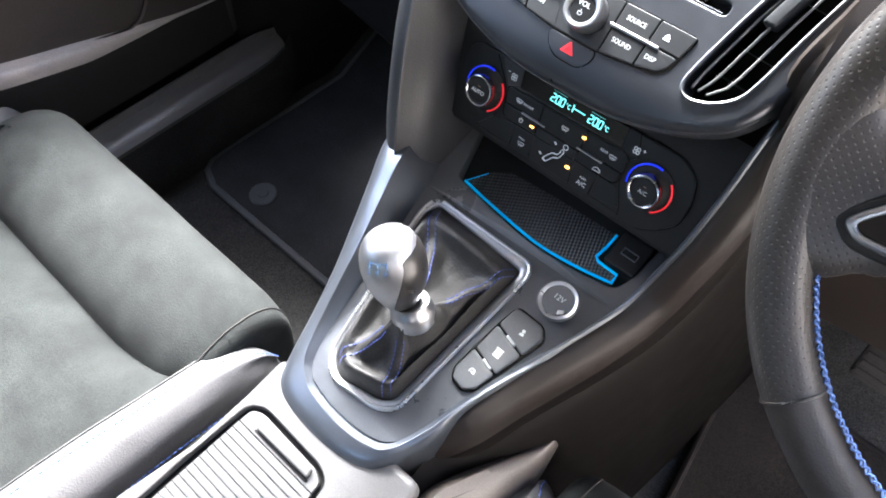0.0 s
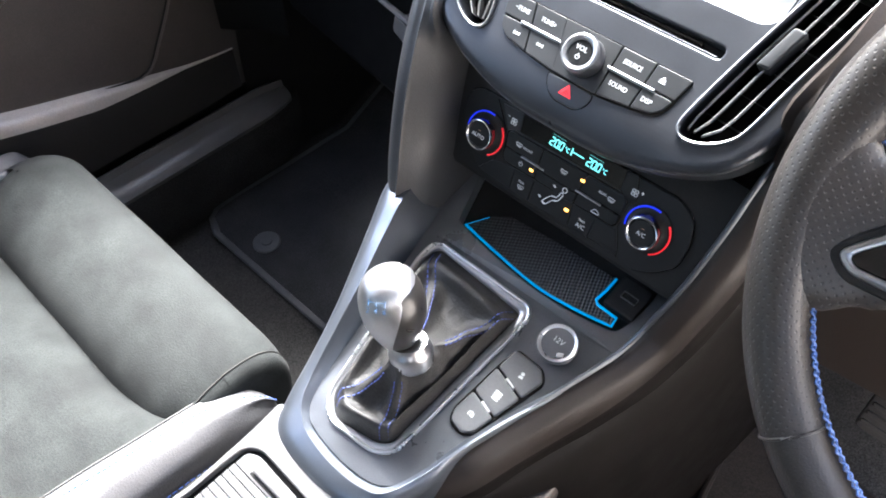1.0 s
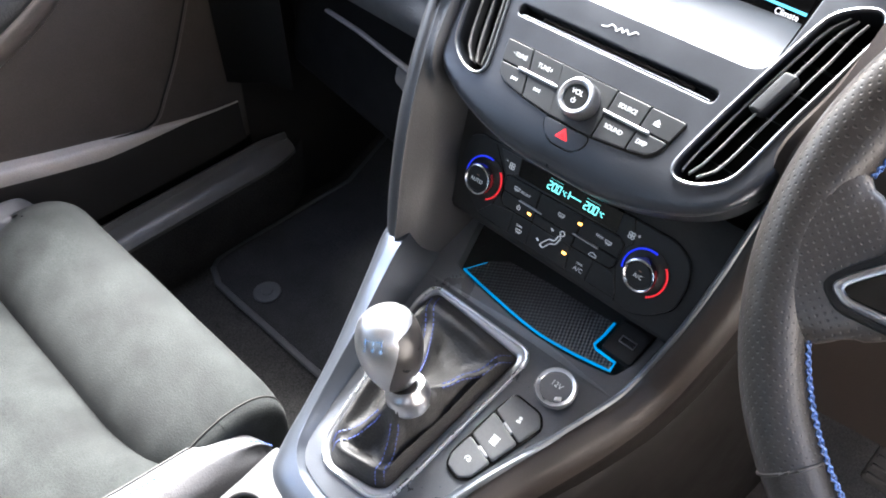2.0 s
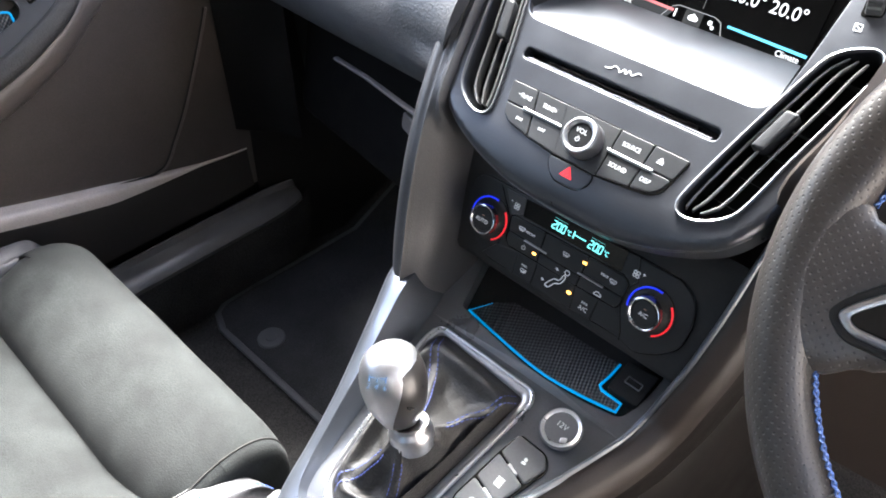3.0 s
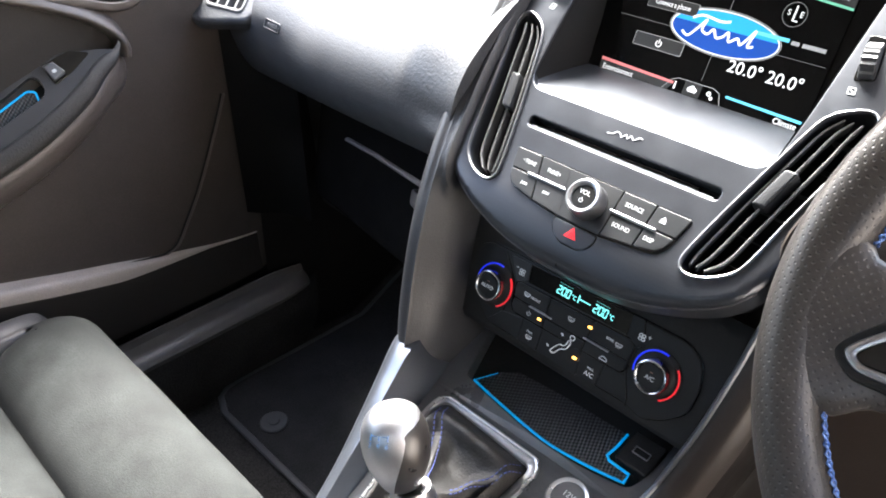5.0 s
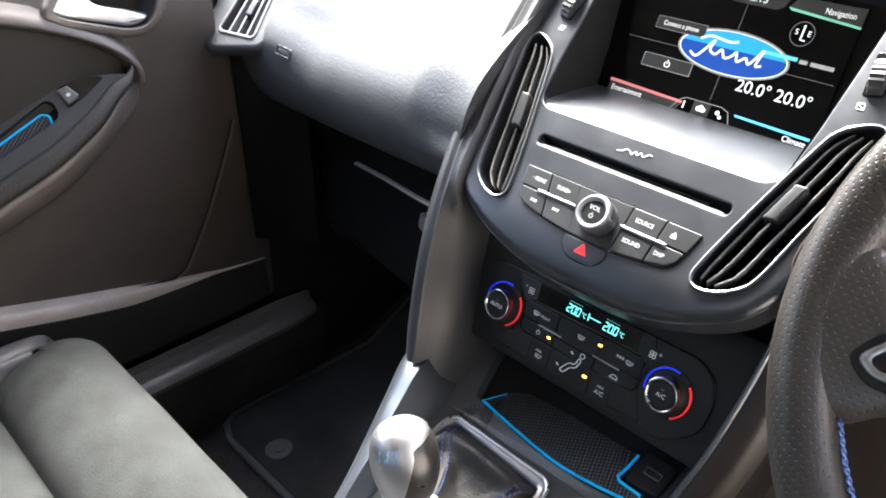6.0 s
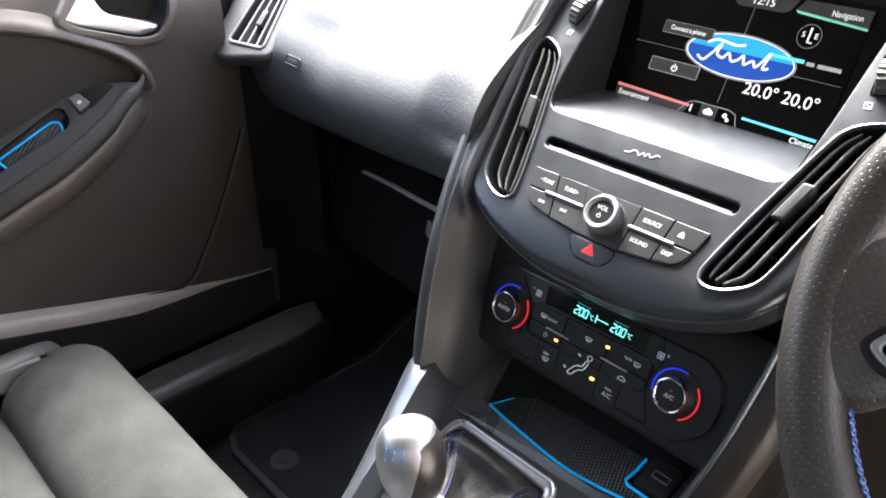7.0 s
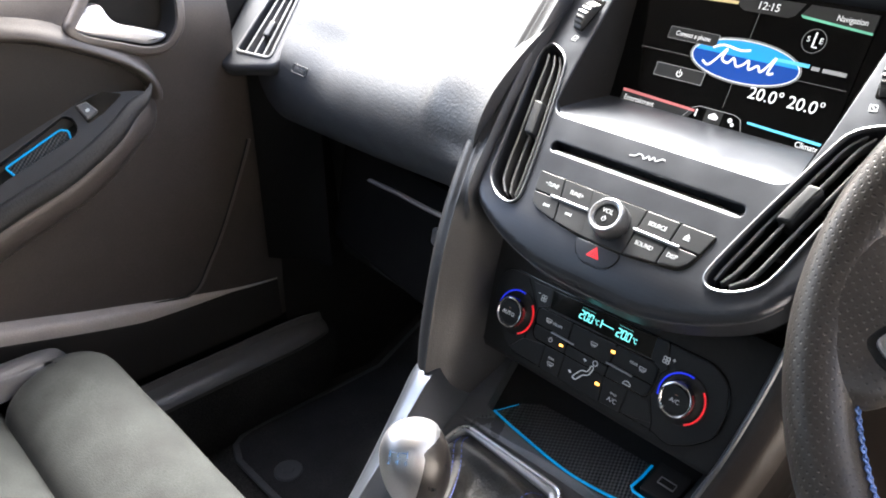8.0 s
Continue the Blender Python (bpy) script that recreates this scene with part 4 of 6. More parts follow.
top_half = [p for p in ell(0.0445, 0.0155, 96) if p[1] >= 0.0500]
px(top_half, "px_sky", 0.0001)
# the badge's script becomes a plain wavy stroke
for line in ([(-0.0235, 0.0540), (-0.0150, 0.0575), (0.0000, 0.0560), (0.0080, 0.0575)],
             [(-0.0285, 0.0425), (-0.0225, 0.0400), (-0.0165, 0.0470), (-0.0110, 0.0550), (-0.0125, 0.0470), (-0.0070, 0.0445), (-0.0030, 0.0490), (0.0010, 0.0435), (0.0060, 0.0455), (0.0095, 0.0495), (0.0120, 0.0430), (0.0180, 0.0470), (0.0215, 0.0430), (0.0260, 0.0490), (0.0300, 0.0555), (0.0275, 0.0435), (0.0320, 0.0440)]):
    part("graphic", bar([SCR(q.x, q.y, SH + 0.0004) for q in spline(line, 6)], 0.0009, 0.0002, 6, up=SCR.n), "px_white", scr)
# road name as plain bars
px(rect(0.0300, 0.0560, 0.0535, 0.0562), "px_cyan", 0.0003)
px(rect(0.0580, 0.0640, 0.0526, 0.0554), "px_line", 0.0003)
px(rect(0.0665, 0.0840, 0.0524, 0.0554), "px_line", 0.0003)
words("20.0°", SCR, 0.0330, 0.0262, SH, 0.0135, "px_white", scr)
words("20.0°", SCR, 0.0648, 0.0262, SH, 0.0135, "px_white", scr)
px(circle(0.0520, 0.0735, 0.0092, 28), "px_dim", 0.0, [circle(0.0520, 0.0735, 0.0086, 28)])
for c, s, u in (("S", 0.0475, 0.0742), ("E", 0.0572, 0.0742)):
    words(c, SCR, s, u, SH, 0.0058, "px_white", scr)
px(band([(0.0520, 0.0800), (0.0520, 0.0690), (0.0555, 0.0690)], 0.0012), "px_white")
px(rect(0.0030, 0.0034, 0.0100, 0.0950), "px_dim", -0.00005)
px(rect(-0.0880, 0.0880, 0.0430, 0.0434), "px_dim", -0.00005)
px([(0.0370, 0.0885), (0.0900, 0.0845), (0.0900, 0.0862), (0.0350, 0.0905)], "px_green")
px([(0.0350, 0.0905), (0.0900, 0.0862), (0.0900, 0.0990), (0.0400, 0.0990)], "px_grey", -0.00005)
words("Navigation", SCR, 0.0730, 0.0925, SH, 0.0062, "px_white", scr, squash=0.85)
px([(-0.0170, 0.0905), (-0.0170, 0.0930), (-0.0900, 0.0900), (-0.0900, 0.0880)], "px_gold")
px([(-0.0200, 0.0990), (-0.0150, 0.0890), (-0.0100, 0.0865), (0.0260, 0.0865), (0.0310, 0.0890), (0.0360, 0.0990)], "px_grey", -0.00005)
words("12:15", SCR, 0.0085, 0.0922, SH, 0.0085, "px_white", scr)
# ---- climate panel ----
cli = thing("climate_panel", CLI(0, -0.036, 0), "black climate control panel with two dials and digits", "climate control")
left_edge = [(-0.0960, 0.0300), (-0.1060, 0.0240), (-0.1085, 0.0060), (-0.0990, -0.0140), (-0.0900, -0.0235), (-0.0763, -0.0345), (-0.0700, -0.0365)]
right_edge = [(0.0700, -0.0345), (0.0830, -0.0390), (0.1007, -0.0300), (0.1150, -0.0160), (0.1165, 0.0060), (0.1110, 0.0240), (0.0960, 0.0325)]
outl = rounded(left_edge + right_edge, 0.007)
part("faceplate", slab(CLI, outl, -0.004, 0.0010, 0.0010), "button", cli)
part("joint", slab(CLI, inset(ccw(outl), -0.0008), -0.004, -0.0006, 0.0002), "gloss", cli)


def groove(pts, w=0.0007, fr=CLI, h=0.0011):
    return part("joint", slab(fr, band(pts, w), h - 0.001, h + 0.0001, 0.0), "gloss", cli)


part("display", slab(CLI, rounded([(-0.0480, 0.0135), (0.0500, 0.0150), (0.0495, 0.0320), (-0.0500, 0.0290)], 0.001), -0.001, 0.0014, 0.0002), "gloss", cli, "glossy black strip display")
SEGMENTS = {"0": "abcdef", "2": "abged"}


def seven(ch, s, u, w, h):
    """A digit of glowing bars, leaning a little."""
    lean = lambda p: (s + p[0] + 0.10 * p[1], u + p[1])
    t, m = 0.00080, h / 2
    bars = {"a": [(t, h - t), (w - t, h - t), (w - 0.4 * t, h), (0.4 * t, h)], "d": [(0.4 * t, 0), (w - 0.4 * t, 0), (w - t, t), (t, t)], "g": [(t, m - t / 2), (w - t, m - t / 2), (w - t, m + t / 2), (t, m + t / 2)],
            "f": [(0, m + 0.2 * t), (t, m + 0.6 * t), (t, h - t), (0, h - 0.4 * t)], "b": [(w - t, m + 0.6 * t), (w, m + 0.2 * t), (w, h - 0.4 * t), (w - t, h - t)],
            "e": [(0, 0.4 * t), (t, t), (t, m - 0.6 * t), (0, m - 0.2 * t)], "c": [(w - t, t), (w, 0.4 * t), (w, m - 0.2 * t), (w - t, m - 0.6 * t)]}
    for seg in SEGMENTS[ch]:
        part("digit_bar", slab(CLI, [lean(p) for p in bars[seg]], 0.0011, 0.0017, 0.0), "lcd", cli)


for s0, u0 in ((-0.0200, 0.0178), (0.0160, 0.0182)):
    for k, ch in enumerate("200"):
        seven(ch, s0 + 0.0046 * k, u0, 0.0038, 0.0072)
    part("digit_bar", slab(CLI, circle(s0 + 0.0089, u0 + 0.0003, 0.0003, 8), 0.0011, 0.0017, 0.0), "lcd", cli)
    words("°C", CLI, s0 + 0.0170, u0 + 0.0030, 0.0016, 0.0056, "lcd", cli, squash=0.72, name="digits")
    for k in range(7):
        shape(CLI, rect(s0 + 0.0010 + 0.0019 * k, s0 + 0.0022 + 0.0019 * k, u0 + 0.0092, u0 + 0.0096), 0.0015, "lcd_dim", cli)
shape(CLI, rect(0.0010, 0.0019, 0.0188, 0.0250), 0.0015, "lcd", cli)
shape(CLI, rect(0.0019, 0.0130, 0.0218, 0.0225), 0.0015, "lcd", cli)

block = rounded([(-0.0590, 0.0085), (-0.0560, 0.0105), (0.0560, 0.0140), (0.0600, 0.0100), (0.0590, -0.0100), (0.0560, -0.0140), (-0.0530, -0.0160), (-0.0575, -0.0110)], 0.003)
part("joint", slab(CLI, inset(ccw(block), -0.0008), -0.001, 0.0013, 0.0002), "gloss", cli)
for quad in ([(-0.0582, 0.0085), (-0.0550, 0.0108), (-0.0226, 0.0112), (-0.0222, -0.0032), (-0.0560, -0.0030)], [(-0.0559, -0.0040), (-0.0222, -0.0042), (-0.0218, -0.0148), (-0.0525, -0.0154), (-0.0560, -0.0110)],
             [(-0.0217, 0.0112), (0.0205, 0.0122), (0.0195, -0.0060), (-0.0212, -0.0060)], [(-0.0211, -0.0070), (0.0194, -0.0070), (0.0188, -0.0150), (-0.0208, -0.0150)],
             [(0.0214, 0.0123), (0.0556, 0.0135), (0.0592, 0.0100), (0.0586, -0.0026), (0.0205, -0.0026)], [(0.0204, -0.0036), (0.0585, -0.0036), (0.0582, -0.0100), (0.0555, -0.0136), (0.0196, -0.0146)]):
    key("button", quad, mat="button", parent=cli, fr=CLI, h=0.0027, corner=0.0014)
for quad in ([(-0.0760, -0.0342), (-0.0640, -0.0205), (-0.0412, -0.0168), (-0.0406, -0.0362)], [(-0.0403, -0.0168), (-0.0206, -0.0160), (-0.0202, -0.0364), (-0.0398, -0.0363)], [(-0.0197, -0.0160), (0.0187, -0.0158), (0.0212, -0.0362), (-0.0194, -0.0364)],
             [(0.0196, -0.0156), (0.0412, -0.0150), (0.0406, -0.0350), (0.0221, -0.0360)], [(0.0421, -0.0149), (0.0600, -0.0155), (0.0680, -0.0300), (0.0415, -0.0348)]):
    key("button", quad, mat="button", parent=cli, fr=CLI, h=0.0018, corner=0.001)
for s0, s1 in ((-0.0390, -0.0150), (0.0170, 0.0415)):
    part("button_strip", slab(CLI, rect(s0, s1, -0.0046, -0.0034, 0.0005), 0.001, 0.0034, 0.0003), "strip", cli, "slim silver strip")
for s, u in ((-0.0259, -0.0097), (0.0198, 0.0061), (0.0159, -0.0233)):
    part("pilot_lamp", slab(CLI, rect(s - 0.0019, s + 0.0019, u - 0.0010, u + 0.0010, 0.0008), 0.001, 0.0032, 0.0004), "amber", cli, "small glowing amber lamp")
groove([(-0.0777, 0.0290), (-0.0610, 0.0080), (-0.0632, -0.0203), (-0.0700, -0.0290)])
groove([(0.0600, 0.0330), (0.0660, 0.0140), (0.0615, 0.0080), (0.0600, -0.0110), (0.0680, -0.0290), (0.0690, -0.0360)])
part("fan_key", slab(CLI, rounded([(-0.0715, 0.0282), (-0.0505, 0.0288), (-0.0490, 0.0150), (-0.0592, 0.0098)], 0.001), 0.0, 0.0018, 0.0004), "radio_button", cli)
part("fan_key", slab(CLI, rounded([(0.0510, 0.0320), (0.0590, 0.0325), (0.0650, 0.0140), (0.0612, 0.0098), (0.0520, 0.0150)], 0.001), 0.0, 0.0016, 0.0004), "button", cli)
for side, s, u in ((-1, -0.0790, -0.0030), (1, 0.0832, -0.0010)):
    dial = part("dial", lathe(CLI, s, u, [(0.0001, 0.0), (0.0200, 0.0), (0.0200, 0.0022), (0.0170, 0.0030), (0.0150, 0.0040), (0.0134, 0.0060)], 48), "black", cli, "round climate dial")
    part("ring", lathe(CLI, s, u, [(0.0134, 0.0040), (0.0135, 0.0112), (0.0130, 0.0128), (0.0121, 0.0132), (0.0112, 0.0126), (0.0107, 0.0112)], 48, True), "dial_ring", dial, "satin chrome ring")
    part("cap", lathe(CLI, s, u, [(0.0001, 0.009), (0.0108, 0.009), (0.0108, 0.0112), (0.0100, 0.0120), (0.0001, 0.0123)], 40), "button", dial)
    part("blue_arc", slab(CLI, arc_band(s, u, 0.0180, 0.0193, 78, 196), 0.0005, 0.0036, 0.0004), "ring_blue", dial, "blue arc for cold")
    part("red_arc", slab(CLI, arc_band(s, u, 0.0180, 0.0193, -62, 40), 0.0005, 0.0036, 0.0004), "ring_red", dial, "red arc for warm")
    words("AUTO" if side < 0 else "A/C", CLI, s, u - 0.0008, 0.0124, 0.0047, "print", dial)
    shape(CLI, rect(s - 0.0012, s + 0.0012, u + 0.0036, u + 0.0041), 0.0123, "dull_amber", dial)


def fan(s, u, r, sign):
    for k in range(4):
        a = radians(45 + 90 * k)
        c = (s + r * 0.55 * math.cos(a), u + r * 0.55 * math.sin(a))
        shape(CLI, circle(*c, r * 0.45, 14), 0.0019, "grey_print", cli, holes=[circle(*c, r * 0.28, 12)])
    d = s + sign * r * 1.75
    shape(CLI, rect(d - 0.0011, d + 0.0011, u + 0.0022, u + 0.0027), 0.0019, "grey_print", cli)
    if sign > 0:
        shape(CLI, rect(d - 0.00025, d + 0.00025, u + 0.0013, u + 0.0036), 0.0020, "grey_print", cli)


fan(-0.0565, 0.0188, 0.0034, -1)
fan(0.0622, 0.0196, 0.0034, 1)


def screen_mark(s, u, w=0.0026, h=0.003):
    pts = rounded([(s - w, u - 0.0011), (s + w, u - 0.0011), (s + w * 1.25, u + 0.0016), (s - w * 1.25, u + 0.0016)], 0.0006)
    shape(CLI, pts, h, "grey_print", cli, holes=[inset(ccw(pts), 0.0004)])
    for k in (-0.5, 0.0, 0.5):
        shape(CLI, band([(s + k * w - 0.0003, u - 0.0021), (s + k * w + 0.0003, u + 0.0004)], 0.0003), h + 0.0001, "grey_print", cli)


screen_mark(-0.0442, 0.0040)
words("FRONT", CLI, -0.0350, 0.0036, 0.0028, 0.0030, "grey_print", cli)
screen_mark(0.0020, 0.0042)
words("REAR", CLI, 0.0392, 0.0058, 0.0028, 0.0030, "grey_print", cli)
screen_mark(0.0476, 0.0048)
shape(CLI, arc_band(-0.0372, -0.0100, 0.0015, 0.0019, 120, 420), 0.0028, "grey_print", cli)
shape(CLI, rect(-0.0374, -0.0370, -0.0098, -0.0074), 0.0028, "grey_print", cli)
screen_mark(-0.0305, -0.0290, h=0.0019)
words("MAX", CLI, -0.0312, -0.0245, 0.0019, 0.0028, "grey_print", cli)
words("MAX", CLI, 0.0318, -0.0245, 0.0019, 0.0028, "grey_print", cli)
words("A/C", CLI, 0.0320, -0.0294, 0.0019, 0.0052, "print", cli)
car = rounded([(0.0358, -0.0118), (0.0370, -0.0098), (0.0392, -0.0088), (0.0416, -0.0096), (0.0430, -0.0108), (0.0430, -0.0124), (0.0358, -0.0126)], 0.0006)
shape(CLI, car, 0.0028, "grey_print", cli, holes=[inset(ccw(car), 0.0006)])
# seated airflow sign
shape(CLI, circle(0.0087, -0.0092, 0.0024, 20), 0.0028, "print", cli, holes=[circle(0.0087, -0.0092, 0.0018, 16)])
for line in ([(0.0088, -0.0135), (0.0060, -0.0205), (0.0010, -0.0232), (-0.0035, -0.0290), (-0.0070, -0.0286)], [(0.0062, -0.0128), (0.0040, -0.0185), (-0.0010, -0.0200), (-0.0060, -0.0262), (-0.0070, -0.0286)], [(0.0062, -0.0128), (0.0075, -0.0122), (0.0088, -0.0135)]):
    shape(CLI, band([tuple(p) for p in spline(line, 4)], 0.0007), 0.0019, "print", cli, up=0.0011)
for s, u, h in ((-0.0010, -0.0108, 0.0028), (-0.0110, -0.0258, 0.0019)):
    shape(CLI, [(s - 0.0018, u + 0.0004), (s - 0.0004, u + 0.0013), (s + 0.0018, u - 0.0002), (s + 0.0004, u - 0.0012)], h, "grey_print", cli)

# ---- centre console ----
con = thing("centre_console", (0, -0.25, FLOOR), "dark satin centre console with raised rim", "centre console")
INNER = [(-0.1190, 0.060), (-0.1160, 0.010), (-0.0960, -0.0850), (-0.0775, -0.155), (-0.0690, -0.1720), (-0.0500, -0.1840), (-0.0150, -0.1890), (0.0200, -0.1860), (0.0370, -0.1770), (0.0460, -0.1620), (0.0774, -0.0829), (0.1040, 0.000), (0.1120, 0.060)]
tray_hole = rounded([(-0.0800, 0.0330), (-0.0450, 0.0275), (0.0110, 0.0210), (0.0550, 0.0240), (0.0930, 0.0330), (0.0990, 0.0520), (0.1000, 0.095), (-0.1000, 0.095)], [0.004, 0.02, 0.03, 0.02, 0.006, 0.01, 0.002, 0.002])
FRAME = [(-0.0800, 0.0055), (-0.0835, -0.0130), (-0.0560, -0.1580), (-0.0400, -0.1720), (0.0085, -0.1668), (0.0225, -0.1560), (0.0330, -0.0030), (0.0260, 0.0060)]
frame_loop = rounded(FRAME, 0.012, 5)
inner2 = [tuple(p) for p in spline(INNER, 4)] + [(0.1120, 0.110), (-0.1190, 0.110)]


def fall(s, u):
    return -0.10 * max(0.0, s - 0.035) if s > 0 else 0.0


part("top_panel", slab(KON, inner2, -0.02, 0.002, 0.0008, [inset(ccw(frame_loop), 0.002), tray_hole], 2, fall), "console", con, "satin dark grey panel around the gear lever", smooth=50)

# raised rim, a band swept round the panel: (outer edge, its height, ridge, its height, foot on the panel)
RIM = [((-0.1480, 0.0800), 0.020, (-0.1250, 0.0760), 0.026, (-0.1120, 0.076)), ((-0.1430, 0.0400), 0.032, (-0.1180, 0.0380), 0.036, (-0.1040, 0.040)), ((-0.1385, 0.0100), 0.038, (-0.1105, 0.0060), 0.0465, (-0.0987, 0.0179)), ((-0.1270, -0.0260), 0.030, (-0.1045, -0.0255), 0.039, (-0.0937, -0.0103)),
       ((-0.1170, -0.0600), 0.020, (-0.0945, -0.0685), 0.0294, (-0.0856, -0.0527)), ((-0.1040, -0.1030), 0.010, (-0.0863, -0.1094), 0.020, (-0.0794, -0.0935)), ((-0.0935, -0.1460), 0.002, (-0.0777, -0.1501), 0.011, (-0.0719, -0.1400)), ((-0.0860, -0.1800), -0.003, (-0.0690, -0.1740), 0.0085, (-0.0640, -0.1700)),
       ((-0.0750, -0.2060), -0.004, (-0.0555, -0.1865), 0.0080, (-0.0520, -0.1825)), ((-0.0500, -0.2150), -0.003, (-0.0410, -0.1925), 0.0080, (-0.0390, -0.1870)), ((-0.0100, -0.2170), -0.003, (-0.0100, -0.1960), 0.0080, (-0.0100, -0.1895)), ((0.0250, -0.2105), -0.003, (0.0215, -0.1930), 0.0080, (0.0190, -0.1868)),
       ((0.0430, -0.1960), -0.003, (0.0400, -0.1820), 0.0080, (0.0365, -0.1772)), ((0.0590, -0.1580), 0.0015, (0.0530, -0.1530), 0.0085, (0.0488, -0.1482)), ((0.0645, -0.1235), 0.0030, (0.0610, -0.1210), 0.0085, (0.0562, -0.1170)), ((0.0770, -0.0830), 0.0030, (0.0738, -0.0806), 0.0085, (0.0690, -0.0770)),
       ((0.0960, -0.0348), 0.0030, (0.0930, -0.0330), 0.0085, (0.0882, -0.0300)), ((0.1060, -0.0098), 0.002, (0.1030, -0.0090), 0.0070, (0.0987, -0.0076)), ((0.1135, 0.0150), -0.003, (0.1110, 0.0155), 0.0020, (0.1072, 0.0160))]
outer_c = spline([Vector((*r[0], r[1])) for r in RIM], 6)
ridge_c = spline([Vector((*r[2], r[3])) for r in RIM], 6)
foot_c = spline([Vector((*r[4], 0.001)) for r in RIM], 6)
rows = []
for o, g, i in zip(outer_c, ridge_c, foot_c):
    f = fall(i.x, i.y)
    d = (Vector((o.x, o.y, 0)) - Vector((i.x, i.y, 0))).normalized()
    sec = [i - d * 0.001 - Vector((0, 0, 0.007)), i, i.lerp(g, 0.25) - d * 0.0006, i.lerp(g, 0.72), i.lerp(g, 0.93), g - d * 0.0003, g + d * 0.0007 + Vector((0, 0, 0.0002)), g.lerp(o, 0.14) + Vector((0, 0, 0.0006)),
           g.lerp(o, 0.45) + Vector((0, 0, 0.0026)), g.lerp(o, 0.78) + Vector((0, 0, 0.0028)), o + d * 0.0004, o + d * 0.0016 - Vector((0, 0, 0.006)), o + d * 0.0026 - Vector((0, 0, 0.02)), o + d * 0.003 - Vector((0, 0, 0.055))]
    rows.append([KON(p.x, p.y, p.z + f) for p in sec])
bm = bmesh.new()
loft(bm, rows)
part("rim", bm, "rim_satin", con, "raised satin rim sweeping up to the stack", smooth=48)

# sides of the tunnel, down to the carpet; driver's side coloured darker for shade
for side in (-1, 1):
    bm = bmesh.new()
    rows = []
    for y, x, z in ((-1.0, 0.112, -0.20), (-0.45, 0.112, -0.195), (-0.30, 0.100, -0.172), (-0.20, 0.103, -0.155), (-0.10, 0.122, -0.125), (0.0, 0.140, -0.09), (0.10, 0.15, -0.06), (0.25, 0.16, -0.03), (0.5, 0.17, -0.03)):
        if side > 0:
            x -= 0.03 * math.exp(-((y + 0.22) / 0.09) ** 2)
        rows.append([(side * (x - 0.020), y, z - 0.020), (side * (x - 0.002), y, z - 0.034), (side * (x + 0.006), y, z - 0.06), (side * (x + 0.012), y, z - 0.12), (side * (x + 0.016), y, z - 0.2), (side * (x + 0.03), y, FLOOR)])
    loft(bm, [[Vector(p) for p in spline(r, 3)] for r in rows])
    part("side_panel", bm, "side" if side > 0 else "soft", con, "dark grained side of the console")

# rear deck with the ridged cup holder lid
DK = slope(-0.2750, -0.1610, 11)
lid_line = rounded([(-0.0800, -0.0090), (-0.0680, -0.0010), (0.0030, -0.0030), (0.0160, -0.0090), (0.0440, -0.20), (-0.0960, -0.20), (-0.0870, -0.060)], [0.008, 0.008, 0.008, 0.010, 0.003, 0.003, 0.02])
deck_edge = rounded([(-0.0900, 0.040), (-0.0900, 0.0), (-0.0930, -0.060), (-0.1090, -0.13), (-0.118, -0.21), (0.092, -0.21), (0.084, 0.0), (0.074, 0.040)], 0.008)
part("deck", slab(DK, deck_edge, -0.014, 0.0, 0.006, [inset(ccw(lid_line), -0.001)], 3), "deck", con, "bright silver-grey deck behind the gear lever")
part("lid_groove", slab(DK, inset(ccw(lid_line), -0.010), -0.020, -0.0075, 0.0), "black", con)
lid = part("cup_lid", slab(DK, inset(ccw(lid_line), 0.0030), -0.012, -0.0055, 0.001), "black", con, "ridged sliding lid of the cup holder")


def lid_side(u):
    k = (-0.009 - u) / 0.191
    return (-0.0815 - 0.0135 * k + 0.0045, 0.0160 + 0.028 * k - 0.0045)


for k in range(25):
    u = -0.0225 - 0.0070 * k
    (a, b), (c, d) = lid_side(u), lid_side(u - 0.0062)
    part("slat", slab(DK, [(a, u), (b, u), (d, u - 0.0062), (c, u - 0.0062)], -0.007, -0.0018, 0.0003, (), 1), "deck", lid)
part("lid_front", slab(DK, rounded([(-0.0765, -0.0100), (-0.0670, -0.0045), (0.0020, -0.0065), (0.0125, -0.0120), (0.0130, -0.0219), (-0.0775, -0.0219)], [0.004, 0.004, 0.004, 0.004, 0.0005, 0.0005]), -0.007, -0.0018, 0.0008), "deck", lid)
part("grip", slab(DK, rounded([(-0.0610, -0.0100), (0.0010, -0.0080), (0.0030, -0.0165), (-0.0600, -0.0172)], 0.003), -0.006, 0.0022, 0.002, steps=3), "deck", lid, "raised finger grip of the lid")
part("grip_slot", slab(DK, rounded([(-0.0610, -0.0172), (0.0035, -0.0165), (0.0035, -0.0196), (-0.0610, -0.0196)], 0.0016), -0.006, -0.0014, 0.0002), "black", lid)

